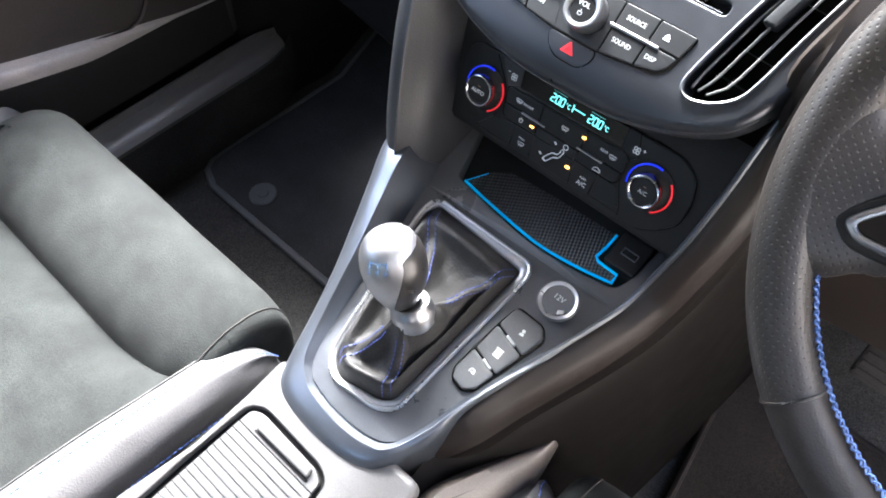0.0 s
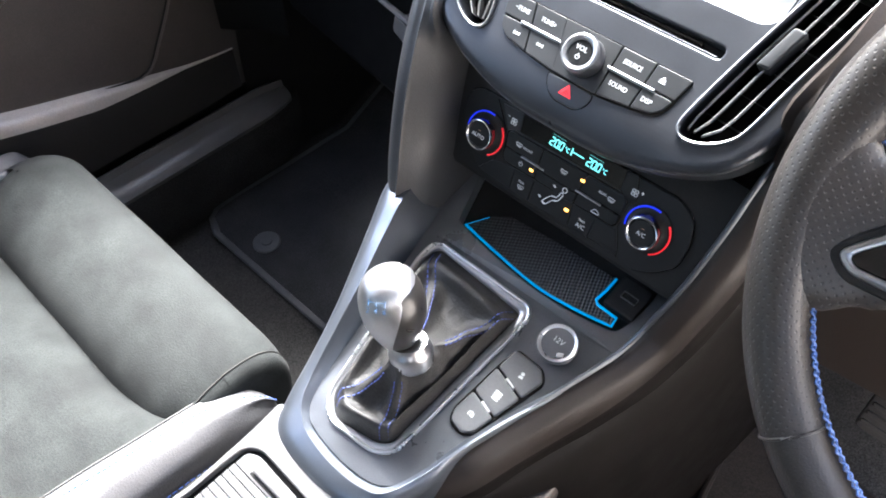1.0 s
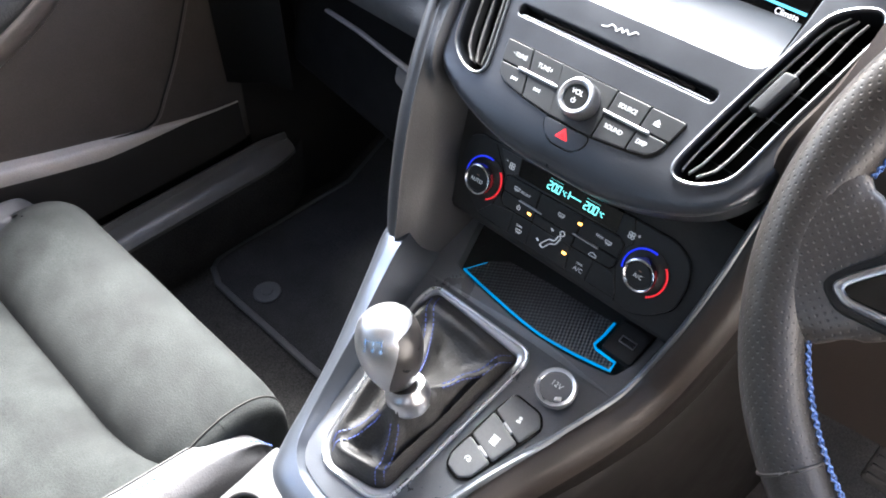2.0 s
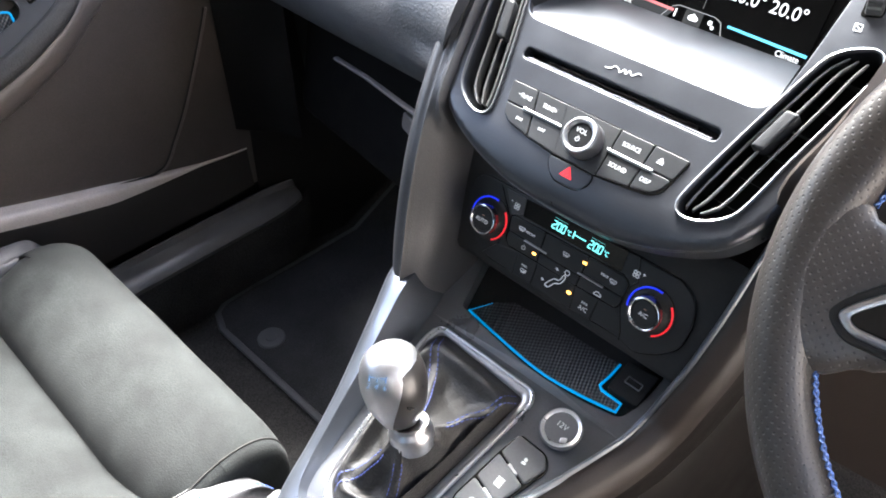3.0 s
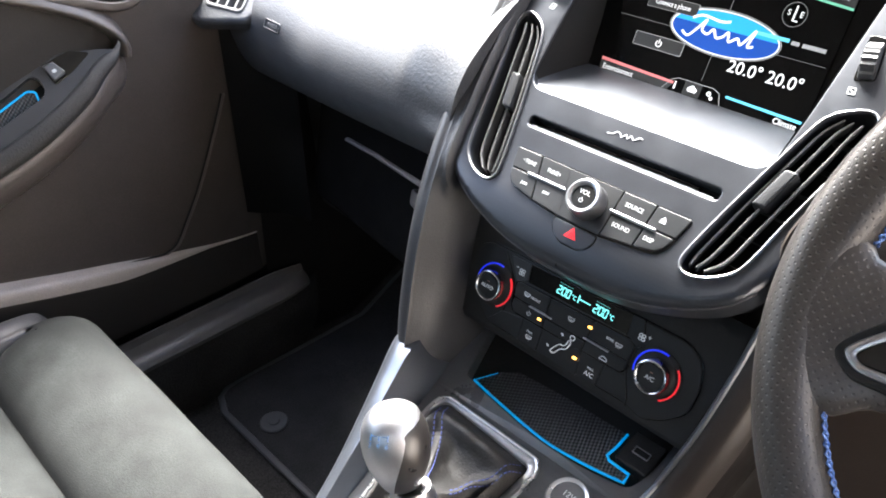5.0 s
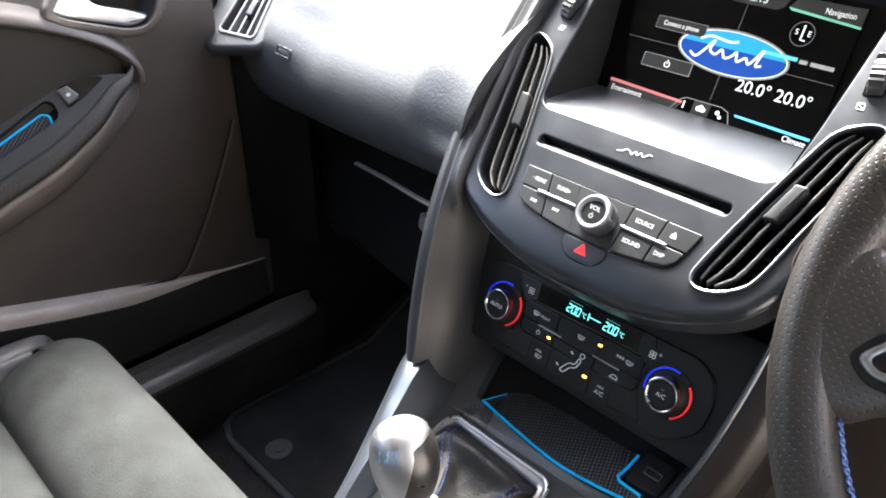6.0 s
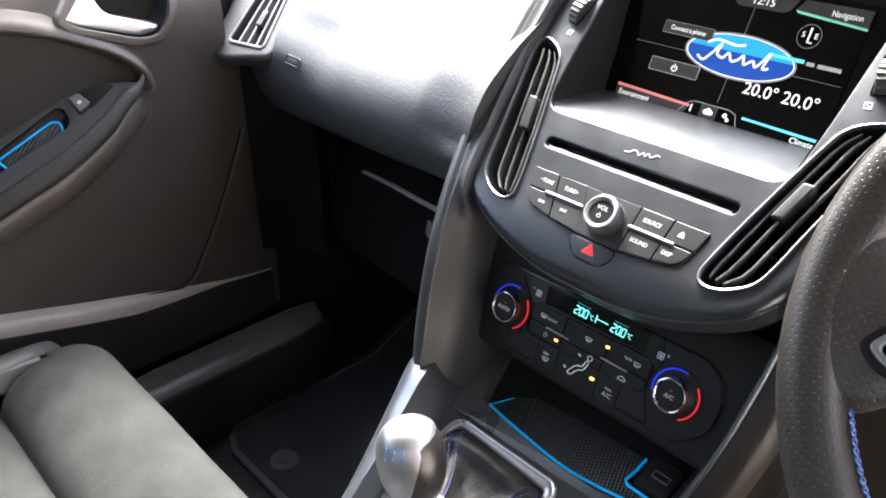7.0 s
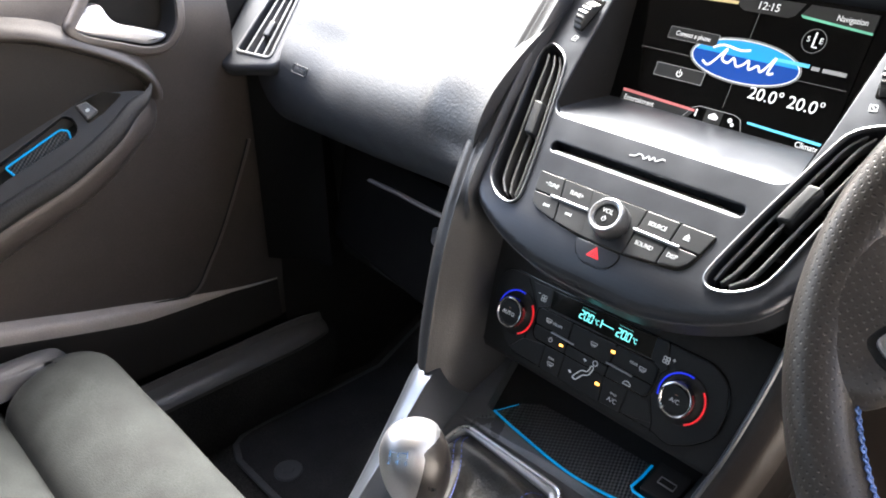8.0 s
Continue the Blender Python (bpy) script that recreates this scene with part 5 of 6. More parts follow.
# flank falling from the deck towards the driver's seat; paler plastic paints its sunlight
FLANK = [(-0.60, 0.084, 0.118), (-0.45, 0.084, 0.118), (-0.25, 0.084, 0.119), (-0.2232, 0.0850, 0.1200), (-0.2125, 0.0872, 0.1205), (-0.1866, 0.0948, 0.1226), (-0.1613, 0.1030, 0.1242), (-0.1413, 0.1095, 0.1231), (-0.1236, 0.1143, 0.1209), (-0.1000, 0.1172, 0.1178)]
rows = []
for y, x0, x1 in [tuple(p) for p in spline(FLANK, 4)]:
    z1 = -0.168 - (x1 - 0.08)
    z0 = -0.168 - (x0 - 0.08)
    top = [(x0 + (x1 - x0) * k / 6, y, z0 + (z1 - z0) * k / 6 + 0.003 * math.sin(math.pi * k / 6)) for k in range(7)]
    rows.append([(x0 - 0.016, y, z0 - 0.022), (x0 - 0.008, y, z0 - 0.008), (x0 - 0.003, y, z0 - 0.0015)] + top + [(x1 + 0.0015, y, -0.176 - (x1 - 0.08)), (x1 - 0.002, y, -0.215 - (x1 - 0.08))])
bm = bmesh.new()
loft(bm, rows)
part("deck_flank", bm, "arm_trim", con, "pale taupe grained flank of the deck beside the driver seat", smooth=60)
part("flank_joint", bar(spline([(0.0890, -0.2320, -0.1760), (0.0966, -0.2094, -0.1832), (0.1030, -0.1900, -0.1896), (0.1075, -0.1800, -0.1942), (0.1120, -0.1760, -0.1990)], 5), 0.0007, n=6), "black", con)

# storage tray under the climate panel
part("tray_floor", slab(KON, rect(-0.115, 0.112, 0.012, 0.16, 0.004), -0.022, -0.011, 0.001), "black", con)
bm = bmesh.new()
loop = inset(ccw(tray_hole), -0.0003)
loft(bm, [[KON(s, u, 0.0014 + fall(s, u)) for s, u in loop], [KON(s, u, -0.012) for s, u in loop]], around=True)
part("tray_wall", bm, "console", con)
bm = bmesh.new()
loft(bm, [[KON(s, 0.135, h) for s in (-0.12, 0.12)] for h in (-0.02, 0.09)])
part("tray_back", bm, "black", con)

# ---- tray liner ----
liner = thing("tray_liner", KON(0.0, 0.05, -0.011), "ribbed black rubber tray liner with bright blue edging", "tray liner")
mat_edge = [(-0.0770, 0.0365), (-0.0469, 0.0325), (0.0110, 0.0272), (0.0508, 0.0300), (0.0865, 0.0362), (0.0850, 0.0450), (0.0650, 0.0460), (0.0620, 0.0495), (0.0640, 0.0735), (0.0000, 0.0715), (-0.0480, 0.0675), (-0.0620, 0.0580)]
mat2 = [tuple(p) for p in spline(mat_edge[:5], 5)] + mat_edge[5:]
part("mat", slab(KON, mat2, -0.0115, -0.0075, 0.0005), "weave", liner)
line = [tuple(p) for p in spline(mat_edge[:5], 5)] + [(0.0856, 0.0446), (0.0660, 0.0452), (0.0622, 0.0480), (0.0638, 0.0600), (0.0640, 0.0735)]
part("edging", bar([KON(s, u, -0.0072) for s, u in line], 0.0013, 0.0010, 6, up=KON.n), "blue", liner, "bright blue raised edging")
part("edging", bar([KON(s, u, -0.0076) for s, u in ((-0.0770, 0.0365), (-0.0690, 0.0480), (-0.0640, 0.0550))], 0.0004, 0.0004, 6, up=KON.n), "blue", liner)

# ---- usb socket ----
usb = thing("usb_socket", KON(0.082, 0.062, -0.011), "black data socket beside the tray liner", "socket")
part("housing", slab(KON, rect(0.0690, 0.0985, 0.0480, 0.0800, 0.003), -0.0115, -0.0020, 0.002), "black", usb)
part("port", slab(KON, rect(0.0775, 0.0920, 0.0600, 0.0668, 0.0008), -0.003, -0.0008, 0.0002, [rect(0.0784, 0.0914, 0.0610, 0.0661)]), "strip", usb, "thin metal shell of the port")

# ---- power socket ----
plug = thing("power_socket", KON(0.0665, -0.006, fall(0.0665, 0)), "round twelve volt power socket with grey cap", "power socket")
z0 = fall(0.0665, 0)
part("cap", lathe(KON, 0.0665, -0.0060, [(0.0001, z0), (0.0150, z0), (0.0150, z0 + 0.0080), (0.0172, z0 + 0.0085), (0.0178, z0 + 0.0110), (0.0168, z0 + 0.0128), (0.0150, z0 + 0.0130), (0.0142, z0 + 0.0120), (0.0001, z0 + 0.0116)], 44), "bank_switch", plug)
part("ring", lathe(KON, 0.0665, -0.0060, [(0.0151, z0 + 0.0100), (0.0170, z0 + 0.0124), (0.0160, z0 + 0.0134), (0.0142, z0 + 0.0130), (0.0132, z0 + 0.0118)], 44, True), "silver", plug, "silver ring of the cap")
words("12V", KON, 0.0660, -0.0040, z0 + 0.0117, 0.0066, "print", plug)
part("tab", slab(KON, rounded([(0.0730, -0.0165), (0.0775, -0.0135), (0.0760, -0.0100), (0.0715, -0.0130)], 0.001), z0 + 0.008, z0 + 0.0136, 0.0006), "silver", plug)

# ---- switch bank ----
bank = thing("switch_bank", KON(0.055, -0.07, 0), "tapered bank of three grey push switches", "switches")
bank_line = rounded([(0.0430, -0.0290), (0.0690, -0.0290), (0.0770, -0.0380), (0.0600, -0.1040), (0.0520, -0.1110), (0.0390, -0.1085), (0.0350, -0.0990), (0.0395, -0.0500)], 0.005)
part("bezel", slab(KON, inset(ccw(bank_line), -0.0012), -0.002, 0.0032, 0.0006, dome=fall), "gloss", bank)
for pts in ([(0.0428, -0.0297), (0.0685, -0.0297), (0.0760, -0.0380), (0.0707, -0.0585), (0.0402, -0.0500)], [(0.0400, -0.0512), (0.0703, -0.0598), (0.0645, -0.0838), (0.0382, -0.0770)], [(0.0380, -0.0782), (0.0640, -0.0850), (0.0596, -0.1030), (0.0520, -0.1100), (0.0393, -0.1075), (0.0358, -0.0990)]):
    part("switch", slab(KON, rounded(pts, 0.0030), 0.0, 0.0058, 0.0016, dome=fall, steps=3), "bank_switch", bank)
for s, u in ((0.0525, -0.0540), (0.0500, -0.0810)):
    part("pilot_lamp", slab(KON, rounded([(s - 0.0005, u + 0.0016), (s + 0.0095, u - 0.0012), (s + 0.0090, u - 0.0036), (s - 0.0010, u - 0.0008)], 0.0008), 0.0, 0.0064, 0.0005, dome=fall), "silver", bank, "slim pale lamp between switches")


def mark(pts, h=0.0060, holes=()):
    return part("symbol", slab(KON, pts, h - 0.001, h + 0.0001, 0.0, holes, dome=fall), "print", bank)


mark(circle(0.0600, -0.0425, 0.0015, 16))
mark(rounded([(0.0584, -0.0447), (0.0616, -0.0441), (0.0622, -0.0464), (0.0581, -0.0470)], 0.0007))
for k in range(4):
    mark(rect(0.0520 + 0.0002 * k, 0.0585, -0.0655 - 0.0021 * k - 0.0014, -0.0655 - 0.0021 * k, 0.0003))
mark(arc_band(0.0490, -0.0940, 0.0018, 0.0027, -40, 220))
mark(rounded([(0.0481, -0.0944), (0.0497, -0.0930), (0.0511, -0.0951), (0.0494, -0.0958)], 0.0005))

# ---- gear lever ----
gear = thing("gear_lever", KON(-0.02, -0.08, 0), "six-speed gear lever with alloy knob and leather gaiter", "gear lever")
part("frame", bar([KON(s, u, 0.0038 + fall(s, u)) for s, u in frame_loop], 0.0019, 0.0023, 8, True, KON.n), "silver", gear, "satin silver frame of the gaiter")
COLLAR = Vector((-0.0045, -0.1605, -0.064))
KNOB0, KNOB1 = Vector((-0.010, -0.1645, -0.058)), Vector((-0.028, -0.157, 0.006))
AX = (KNOB1 - KNOB0).normalized()
XD = AX.cross(Vector((0.05, -1, 0))).normalized()
LEV = Frame(COLLAR, XD, AX.cross(XD))
KNB = Frame(KNOB0, XD, AX.cross(XD))
N = 96
bm = bmesh.new()
bev = ccw(frame_loop)


def inward(d):
    """The frame's loop moved in by d, and by half of it along the passenger's side."""
    pairs = zip(inset(bev, d * 0.5), inset(bev, d))
    return [tuple(Vector(p).lerp(Vector(q), min(1.0, max(0.0, (q[0] + 0.03) / 0.05)))) for p, q in pairs]


loft(bm, [[KON(s, u, h + fall(s, u)) for s, u in inward(d)] for d, h in ((0.001, 0.0036), (0.0035, 0.0042), (0.0075, 0.0032), (0.0090, 0.0010), (0.0094, -0.0050))], around=True)
part("frame_bevel", bm, "pale_trim", gear, "pale bevel inside the gaiter frame", smooth=60)
loop = inward(0.0086)
acc = [0.0]
for i in range(len(loop)):
    acc.append(acc[-1] + (Vector(loop[(i + 1) % len(loop)]) - Vector(loop[i])).length)


def on_loop(k):
    d = acc[-1] * (k % 1.0)
    for i in range(len(loop)):
        if d <= acc[i + 1]:
            return Vector(loop[i]).lerp(Vector(loop[(i + 1) % len(loop)]), (d - acc[i]) / max(acc[i + 1] - acc[i], 1e-9))
    return Vector(loop[0])


corners = [Vector(c) for c in ((-0.079, 0.002), (-0.050, -0.166), (0.016, -0.164), (0.031, 0.003))]
base_pts = [on_loop(k / N) for k in range(N)]
seams = [min(range(N), key=lambda k: (base_pts[k] - c).length) for c in corners]
mid = Vector((-0.010, -0.088))


def gaiter_point(k, t):
    b = base_pts[k % N]
    ang = math.atan2(b.y - mid.y, b.x - mid.x)
    top = LEV(0, 0, -0.010) + 0.0175 * (Vector((math.cos(ang), math.sin(ang), 0)) - AX * AX.dot(Vector((math.cos(ang), math.sin(ang), 0))))
    foot = KON(b.x, b.y, -0.0010 + fall(b.x, b.y))
    p = foot.lerp(top, t)
    near = min(min(abs(k - s), N - abs(k - s)) for s in seams) / N
    ridge = math.exp(-(near / 0.035) ** 2)
    sag = -0.017 * math.sin(math.pi * min(1.0, max(0.0, (t - 0.25) / 0.75))) * (1 - 0.8 * ridge)
    p += KON.n * (sag + (0.014 - 0.005 * ridge) * math.exp(-((t - 0.18) / 0.12) ** 2))
    fold = noise.noise(Vector((p.x * 70, p.y * 70, p.z * 40))) * 0.0018 + 0.0010 * noise.noise(Vector((p.x * 190, p.y * 190, 3.0)))
    cheek = 0.010 * math.exp(-((math.degrees(ang) - 58) / 16) ** 2 - ((t - 0.62) / 0.16) ** 2)
    p += KON.n * (fold * math.sin(math.pi * t) * 1.2 + cheek)
    return p - KON.n * 0.0016 * math.exp(-(near / 0.006) ** 2)


bm = bmesh.new()
loft(bm, [[gaiter_point(k, t / 24) for k in range(N)] for t in range(25)], around=True)
part("gaiter", bm, "leather", gear, "creased black leather gaiter", smooth=80)
for s in seams:
    bm = bmesh.new()
    for off in (-1.6, 1.6):
        pts = []
        for t in range(1, 22):
            a, b = gaiter_point(s, t / 24), gaiter_point(s + (2 if off > 0 else -2), t / 24)
            pts.append(a.lerp(b, 0.0040 / max((b - a).length, 0.0040)) + KON.n * 0.0012)
        stitches(bm, pts, 0.0046, 0.0029, 0.0005, up=KON.n)
    part("stitching", bm, "thread", gear, "double row of blue stitching")
part("collar", lathe(LEV, 0, 0, [(0.0140, -0.020), (0.0168, -0.016), (0.0176, -0.006), (0.0168, -0.002), (0.0150, 0.000), (0.0146, 0.004), (0.0115, 0.005)], 40), "alloy", gear, "polished alloy collar")
PEAR = [tuple(p) for p in spline([(0.0130, 0.000), (0.0165, 0.006), (0.0218, 0.018), (0.0242, 0.030), (0.0243, 0.040), (0.0222, 0.050), (0.0175, 0.058), (0.0110, 0.0625), (0.0050, 0.0640), (0.0002, 0.0643)], 5)]


def pear(grow, cover=None):
    """The knob's body, or the shell on its rear, which covers so many degrees at each height."""
    bm = bmesh.new()
    n = 72
    rows = []
    for r, h in PEAR:
        lim = 180 if cover is None else cover(h)
        cols = range(n) if cover is None else range(n + 1)
        rows.append([KNB((r + grow) * math.sin(radians(lim * (2 * k / n - 1))), -(r + grow) * math.cos(radians(lim * (2 * k / n - 1))), h + grow * 0.6) for k in cols])
    loft(bm, rows, around=cover is None, caps=cover is None)
    if cover:
        bmesh.ops.solidify(bm, geom=bm.faces[:], thickness=0.0010)
    return bm


def tongue(h):
    k = max(0.0, min(1.0, h / 0.046))
    m = max(0.0, min(1.0, (h - 0.050) / 0.012))
    return 22 + 44 * k ** 0.8 + (180 - 66) * m * m * (3 - 2 * m)


part("knob", pear(0.0), "cheek", gear, "pear-shaped gear knob with black cheeks", smooth=70)
knob_shell = part("knob_shell", pear(0.0010, tongue), "knob_metal", gear, "bright polished alloy shell over the knob", smooth=70)
TURN = radians(22)
OUT = KNB.x * math.sin(TURN) - KNB.u * math.cos(TURN)
FACE = Frame(KNOB0 + OUT * 0.0222 + KNB.n * 0.0525, KNB.x * math.cos(TURN) + KNB.u * math.sin(TURN), -OUT * 0.70 + KNB.n * 0.72)
for txt, s0, u0 in (("2", -0.0065, -0.0062), ("4", 0.0, -0.0062), ("6", 0.0065, -0.0062), ("1", -0.0065, 0.0062), ("3", 0.0, 0.0062), ("5", 0.0065, 0.0062)):
    words(txt, FACE, s0, u0, -0.0002 - 18.0 * u0 * u0 - 12.0 * s0 * s0, 0.0054, "numeral", knob_shell, "numeral")
for s0 in (-0.0065, 0.0, 0.0065):
    part("gate_line", slab(FACE, rect(s0 - 0.0003, s0 + 0.0003, -0.0028, 0.0028), -0.0020, 0.0003 - 12.0 * s0 * s0, 0.0), "numeral", knob_shell)
part("gate_line", slab(FACE, rect(-0.0068, 0.0068, -0.0003, 0.0003), -0.0020, 0.0001, 0.0), "numeral", knob_shell)

# ---- floor mat ----
fm = thing("floor_mat", (-0.42, 0.2, FLOOR), "black pile floor mat with grey bound edge", "floor mat")
FL = Frame((0, 0, FLOOR + 0.001), (1, 0, 0), (0, 1, 0))


def mat_top(y):
    """Height of the floor under the mat, with the toe board in front."""
    return FLOOR + 0.001 + (0.0 if y < 0.28 else 0.5 * (y - 0.28) if y < 0.40 else 0.06 + 0.91 * (y - 0.40))


rows, edge_l, edge_r = [], [], []
for k in range(41):
    y = -0.030 + 0.62 * k / 40
    c = max(0.0, 1 - (y + 0.030) / 0.045)
    xl, xr = -0.650 + 0.012 * k / 40 + 0.045 * (1 - math.sqrt(max(0.0, 1 - c * c))), -0.185 - 0.045 * (1 - math.sqrt(max(0.0, 1 - c * c)))
    z = mat_top(y)
    low = 0.004 if k == 0 else 0.012
    xs = [xl, xl + 0.003] + [xl + 0.006 + (xr - xl - 0.012) * j / 24 for j in range(25)] + [xr - 0.003, xr]
    rows.append([(x, y, z + (0.0 if j in (0, len(xs) - 1) else 0.009 if j in (1, len(xs) - 2) else low) + 0.0012 * noise.noise(Vector((x * 9, y * 9, 0)))) for j, x in enumerate(xs)])
    edge_l.append((xl + 0.003, y, z + 0.009)), edge_r.append((xr - 0.003, y, z + 0.009))
bm = bmesh.new()
loft(bm, rows)
part("carpet", bm, "mat", fm)
part("binding", bar(edge_r[::-1] + [(-0.30, -0.030, mat_top(0) + 0.009), (-0.45, -0.030, mat_top(0) + 0.009)] + edge_l, 0.006, 0.0045, 8), "binding", fm, "dark grey bound edge")
part("fixing", lathe(FL, -0.527, 0.012, [(0.0001, 0.01), (0.022, 0.010), (0.022, 0.0145), (0.020, 0.016), (0.009, 0.0155), (0.008, 0.017), (0.0001, 0.017)], 36), "binding", fm, "round grey fixing button")

dm = thing("floor_mat", (0.42, 0.15, FLOOR), "brown-black pile driver floor mat with bound edge", "floor mat")
dmat = rounded([(0.232, -0.10), (0.61, -0.10), (0.60, 0.27), (0.166, 0.27)], 0.02, 6)
part("carpet", slab(FL, dmat, 0.0, 0.012, 0.004), "driver_mat", dm)
part("binding", bar([FL(s, u, 0.010) for s, u in dmat], 0.005, 0.0045, 8, True), "knee", dm, "brown bound edge")

# ---- seats ----
def noise_lift(p, a=0.003, f=14):
    return a * noise.noise(Vector(p) * f)


def seat(side, dy, label):
    st = thing("car_seat", (side * 0.38, -0.5 + dy, FLOOR), label, "seat", "front seats")
    X = lambda x: side * x
    # front roll
    bm = bmesh.new()
    prof = [(-0.320, -0.232), (-0.312, -0.215), (-0.296, -0.200), (-0.270, -0.190), (-0.240, -0.186), (-0.212, -0.190), (-0.192, -0.205), (-0.183, -0.228), (-0.184, -0.26), (-0.190, -0.31), (-0.205, -0.36)]
    pr = [tuple(p) for p in spline(prof, 4)]
    rows = []
    for k in range(41):
        x = 0.168 + 0.422 * k / 40
        e = max(0.0, (0.205 - x) / 0.037 * 0.45, (x - 0.545) / 0.045)
        rows.append([(X(x), y + dy + (-0.012 * e * e if y > -0.25 else 0.03 * e * e), z - 0.016 * e ** 2 + noise_lift((x, y, z), 0.0025)) for y, z in pr])
    loft(bm, rows)
    part("front_roll", bm, "suede", st, "plump grey suede front roll", smooth=80)
    end = [Vector(p) for p in rows[0]]
    c = Vector((X(0.17), -0.252 + dy, -0.262))
    bm = bmesh.new()
    loft(bm, [[c + (e - c) * q + Vector((X(d), 0, 0)) for e in end] for q, d in ((1.0, 0.0), (0.985, -0.006), (0.94, -0.012), (0.84, -0.017), (0.6, -0.020), (0.2, -0.021))])
    part("roll_end", bm, "suede", st, "suede end panel of the front roll", smooth=80)
    part("seam", bar([e + Vector((X(-0.0006), 0, 0.0002)) for e in end], 0.0009, n=5), "cloth", st)
    # centre cushion
    bm = bmesh.new()
    rows = []
    for k in range(25):
        y = -0.300 - 0.50 * k / 24
        row = []
        for j in range(25):
            x = 0.166 + 0.41 * j / 24
            e = max(0.0, (0.215 - x) / 0.05, (x - 0.53) / 0.045)
            z = -0.232 + 0.030 * min(1, k / 3) - 0.045 * k / 24 + 0.004 * e ** 2 + noise_lift((x, y, 0), 0.003, 9)
            if k < 2:
                z -= (0.045, 0.006)[k]
            swing = 0.050 * max(0.0, min(1.0, (0.262 - x) / 0.08)) ** 1.6 * max(0.0, 1 - k / 8)
            row.append((X(x), y + dy + swing, z))
        rows.append(row)
    loft(bm, rows)
    part("cushion", bm, "suede", st, "grey suede centre cushion", smooth=80)
    # side bolsters in leather: (y, suede edge, stitch line, crown, outer shoulder), from the front tip backwards
    line = [(-0.222, 0.142, 0.132, 0.130, 0.129, -0.030), (-0.232, 0.152, 0.134, 0.130, 0.126, -0.014), (-0.246, 0.162, 0.141, 0.133, 0.123, -0.006), (-0.268, 0.167, 0.149, 0.138, 0.122, -0.001), (-0.300, 0.170, 0.156, 0.143, 0.123, 0.001), (-0.340, 0.174, 0.161, 0.147, 0.125, 0.003),
            (-0.380, 0.179, 0.166, 0.150, 0.127, 0.004), (-0.430, 0.183, 0.171, 0.153, 0.128, 0.005), (-0.500, 0.186, 0.175, 0.155, 0.128, 0.006), (-0.70, 0.188, 0.178, 0.156, 0.128, 0.008), (-0.85, 0.188, 0.178, 0.156, 0.128, 0.008)]
    for inner in (True, False):
        rows, sew, edge_row, low = [], [], [], []
        for y, xs, xt, xc, xo, lift in [tuple(p) for p in spline(line, 4)]:
            z = -0.194 + lift
            tip = max(0.0, (y + 0.250) / 0.03)
            sect = [(xs + 0.008, z - 0.024), (xs, z - 0.006 - 0.006 * tip), (xs * 0.5 + xt * 0.5, z - 0.003), (xt, z), (xc, z + 0.0005), (xo + 0.006, z - 0.006), (xo - 0.002, z - 0.016), (xo - 0.006, z - 0.030), (xo - 0.005, z - 0.060), (xo + 0.010, z - 0.20), (xo + 0.012, -0.46)]
            row = [Vector((X(a if inner else 0.745 - a), y + dy, b + noise_lift((a, y, b), 0.0015, 14))) for a, b in [tuple(q) for q in spline(sect, 4)]]
            rows.append(row)
            sew.append(row[12]), edge_row.append(row[4]), low.append(row[27])
        bm = bmesh.new()
        vs = loft(bm, rows)
        bm.faces.new(vs[0])
        part("bolster", bm, "bolster", st, "smooth black leather side bolster", smooth=80)
        if inner:
            bm = bmesh.new()
            stitches(bm, [p + Vector((0, 0, 0.0003)) for p in sew], 0.0052, 0.0032, 0.0007)
            part("stitching", bm, "pale_thread", st, "blue stitching along the bolster")
            bm = bmesh.new()
            stitches(bm, [p + Vector((X(-0.0006), 0, 0)) for p in low[12:]], 0.0060, 0.0040, 0.0008)
            part("stitching", bm, "pale_thread", st, "blue stitching along the bolster")
            part("piping", bar([p + Vector((X(0.001), 0, 0.0002)) for p in edge_row], 0.0012, n=6), "leather", st)
    # base under the cushion and a backrest behind the view
    part("base", slab(Frame((X(0.375), -0.52 + dy, FLOOR), (1, 0, 0), (0, 1, 0)), rect(-0.20, 0.20, -0.30, 0.30, 0.03), 0.0, 0.24, 0.02), "black", st)
    bm = bmesh.new()
    rows = []
    for k in range(9):
        w = k / 8
        y0, z0 = -0.80 - 0.22 * w + dy, -0.26 + 0.62 * w
        rows.append([(X(0.375 + a * (1 - 0.15 * w)), y0 + b, z0) for a, b in ((-0.25, 0.05), (-0.2, 0.07), (-0.12, 0.03), (0, 0.02), (0.12, 0.03), (0.2, 0.07), (0.25, 0.05), (0.24, -0.08), (0, -0.1), (-0.24, -0.08))])
    loft(bm, rows, around=True, caps=True)
    part("backrest", bm, "suede", st)
    return st


seat(-1, 0.0, "grey suede passenger seat with leather bolsters and blue stitching")
seat(1, 0.08, "grey suede driver seat with leather bolsters and blue stitching")

# ---- passenger door ----
door = thing("door_panel", (-0.74, -0.3, -0.38), "dark grained passenger door panel with armrest", "door")
DO = Frame((-0.70, 0, 0), (0, 1, 0), (0, 0, 1))
handle_hole = rounded([(-0.117, 0.148), (-0.098, 0.132), (-0.020, 0.104), (0.008, 0.106), (0.030, 0.130), (0.038, 0.172), (0.030, 0.200), (-0.060, 0.205)], [0.016, 0.02, 0.02, 0.012, 0.02, 0.02, 0.015, 0.03], 6)


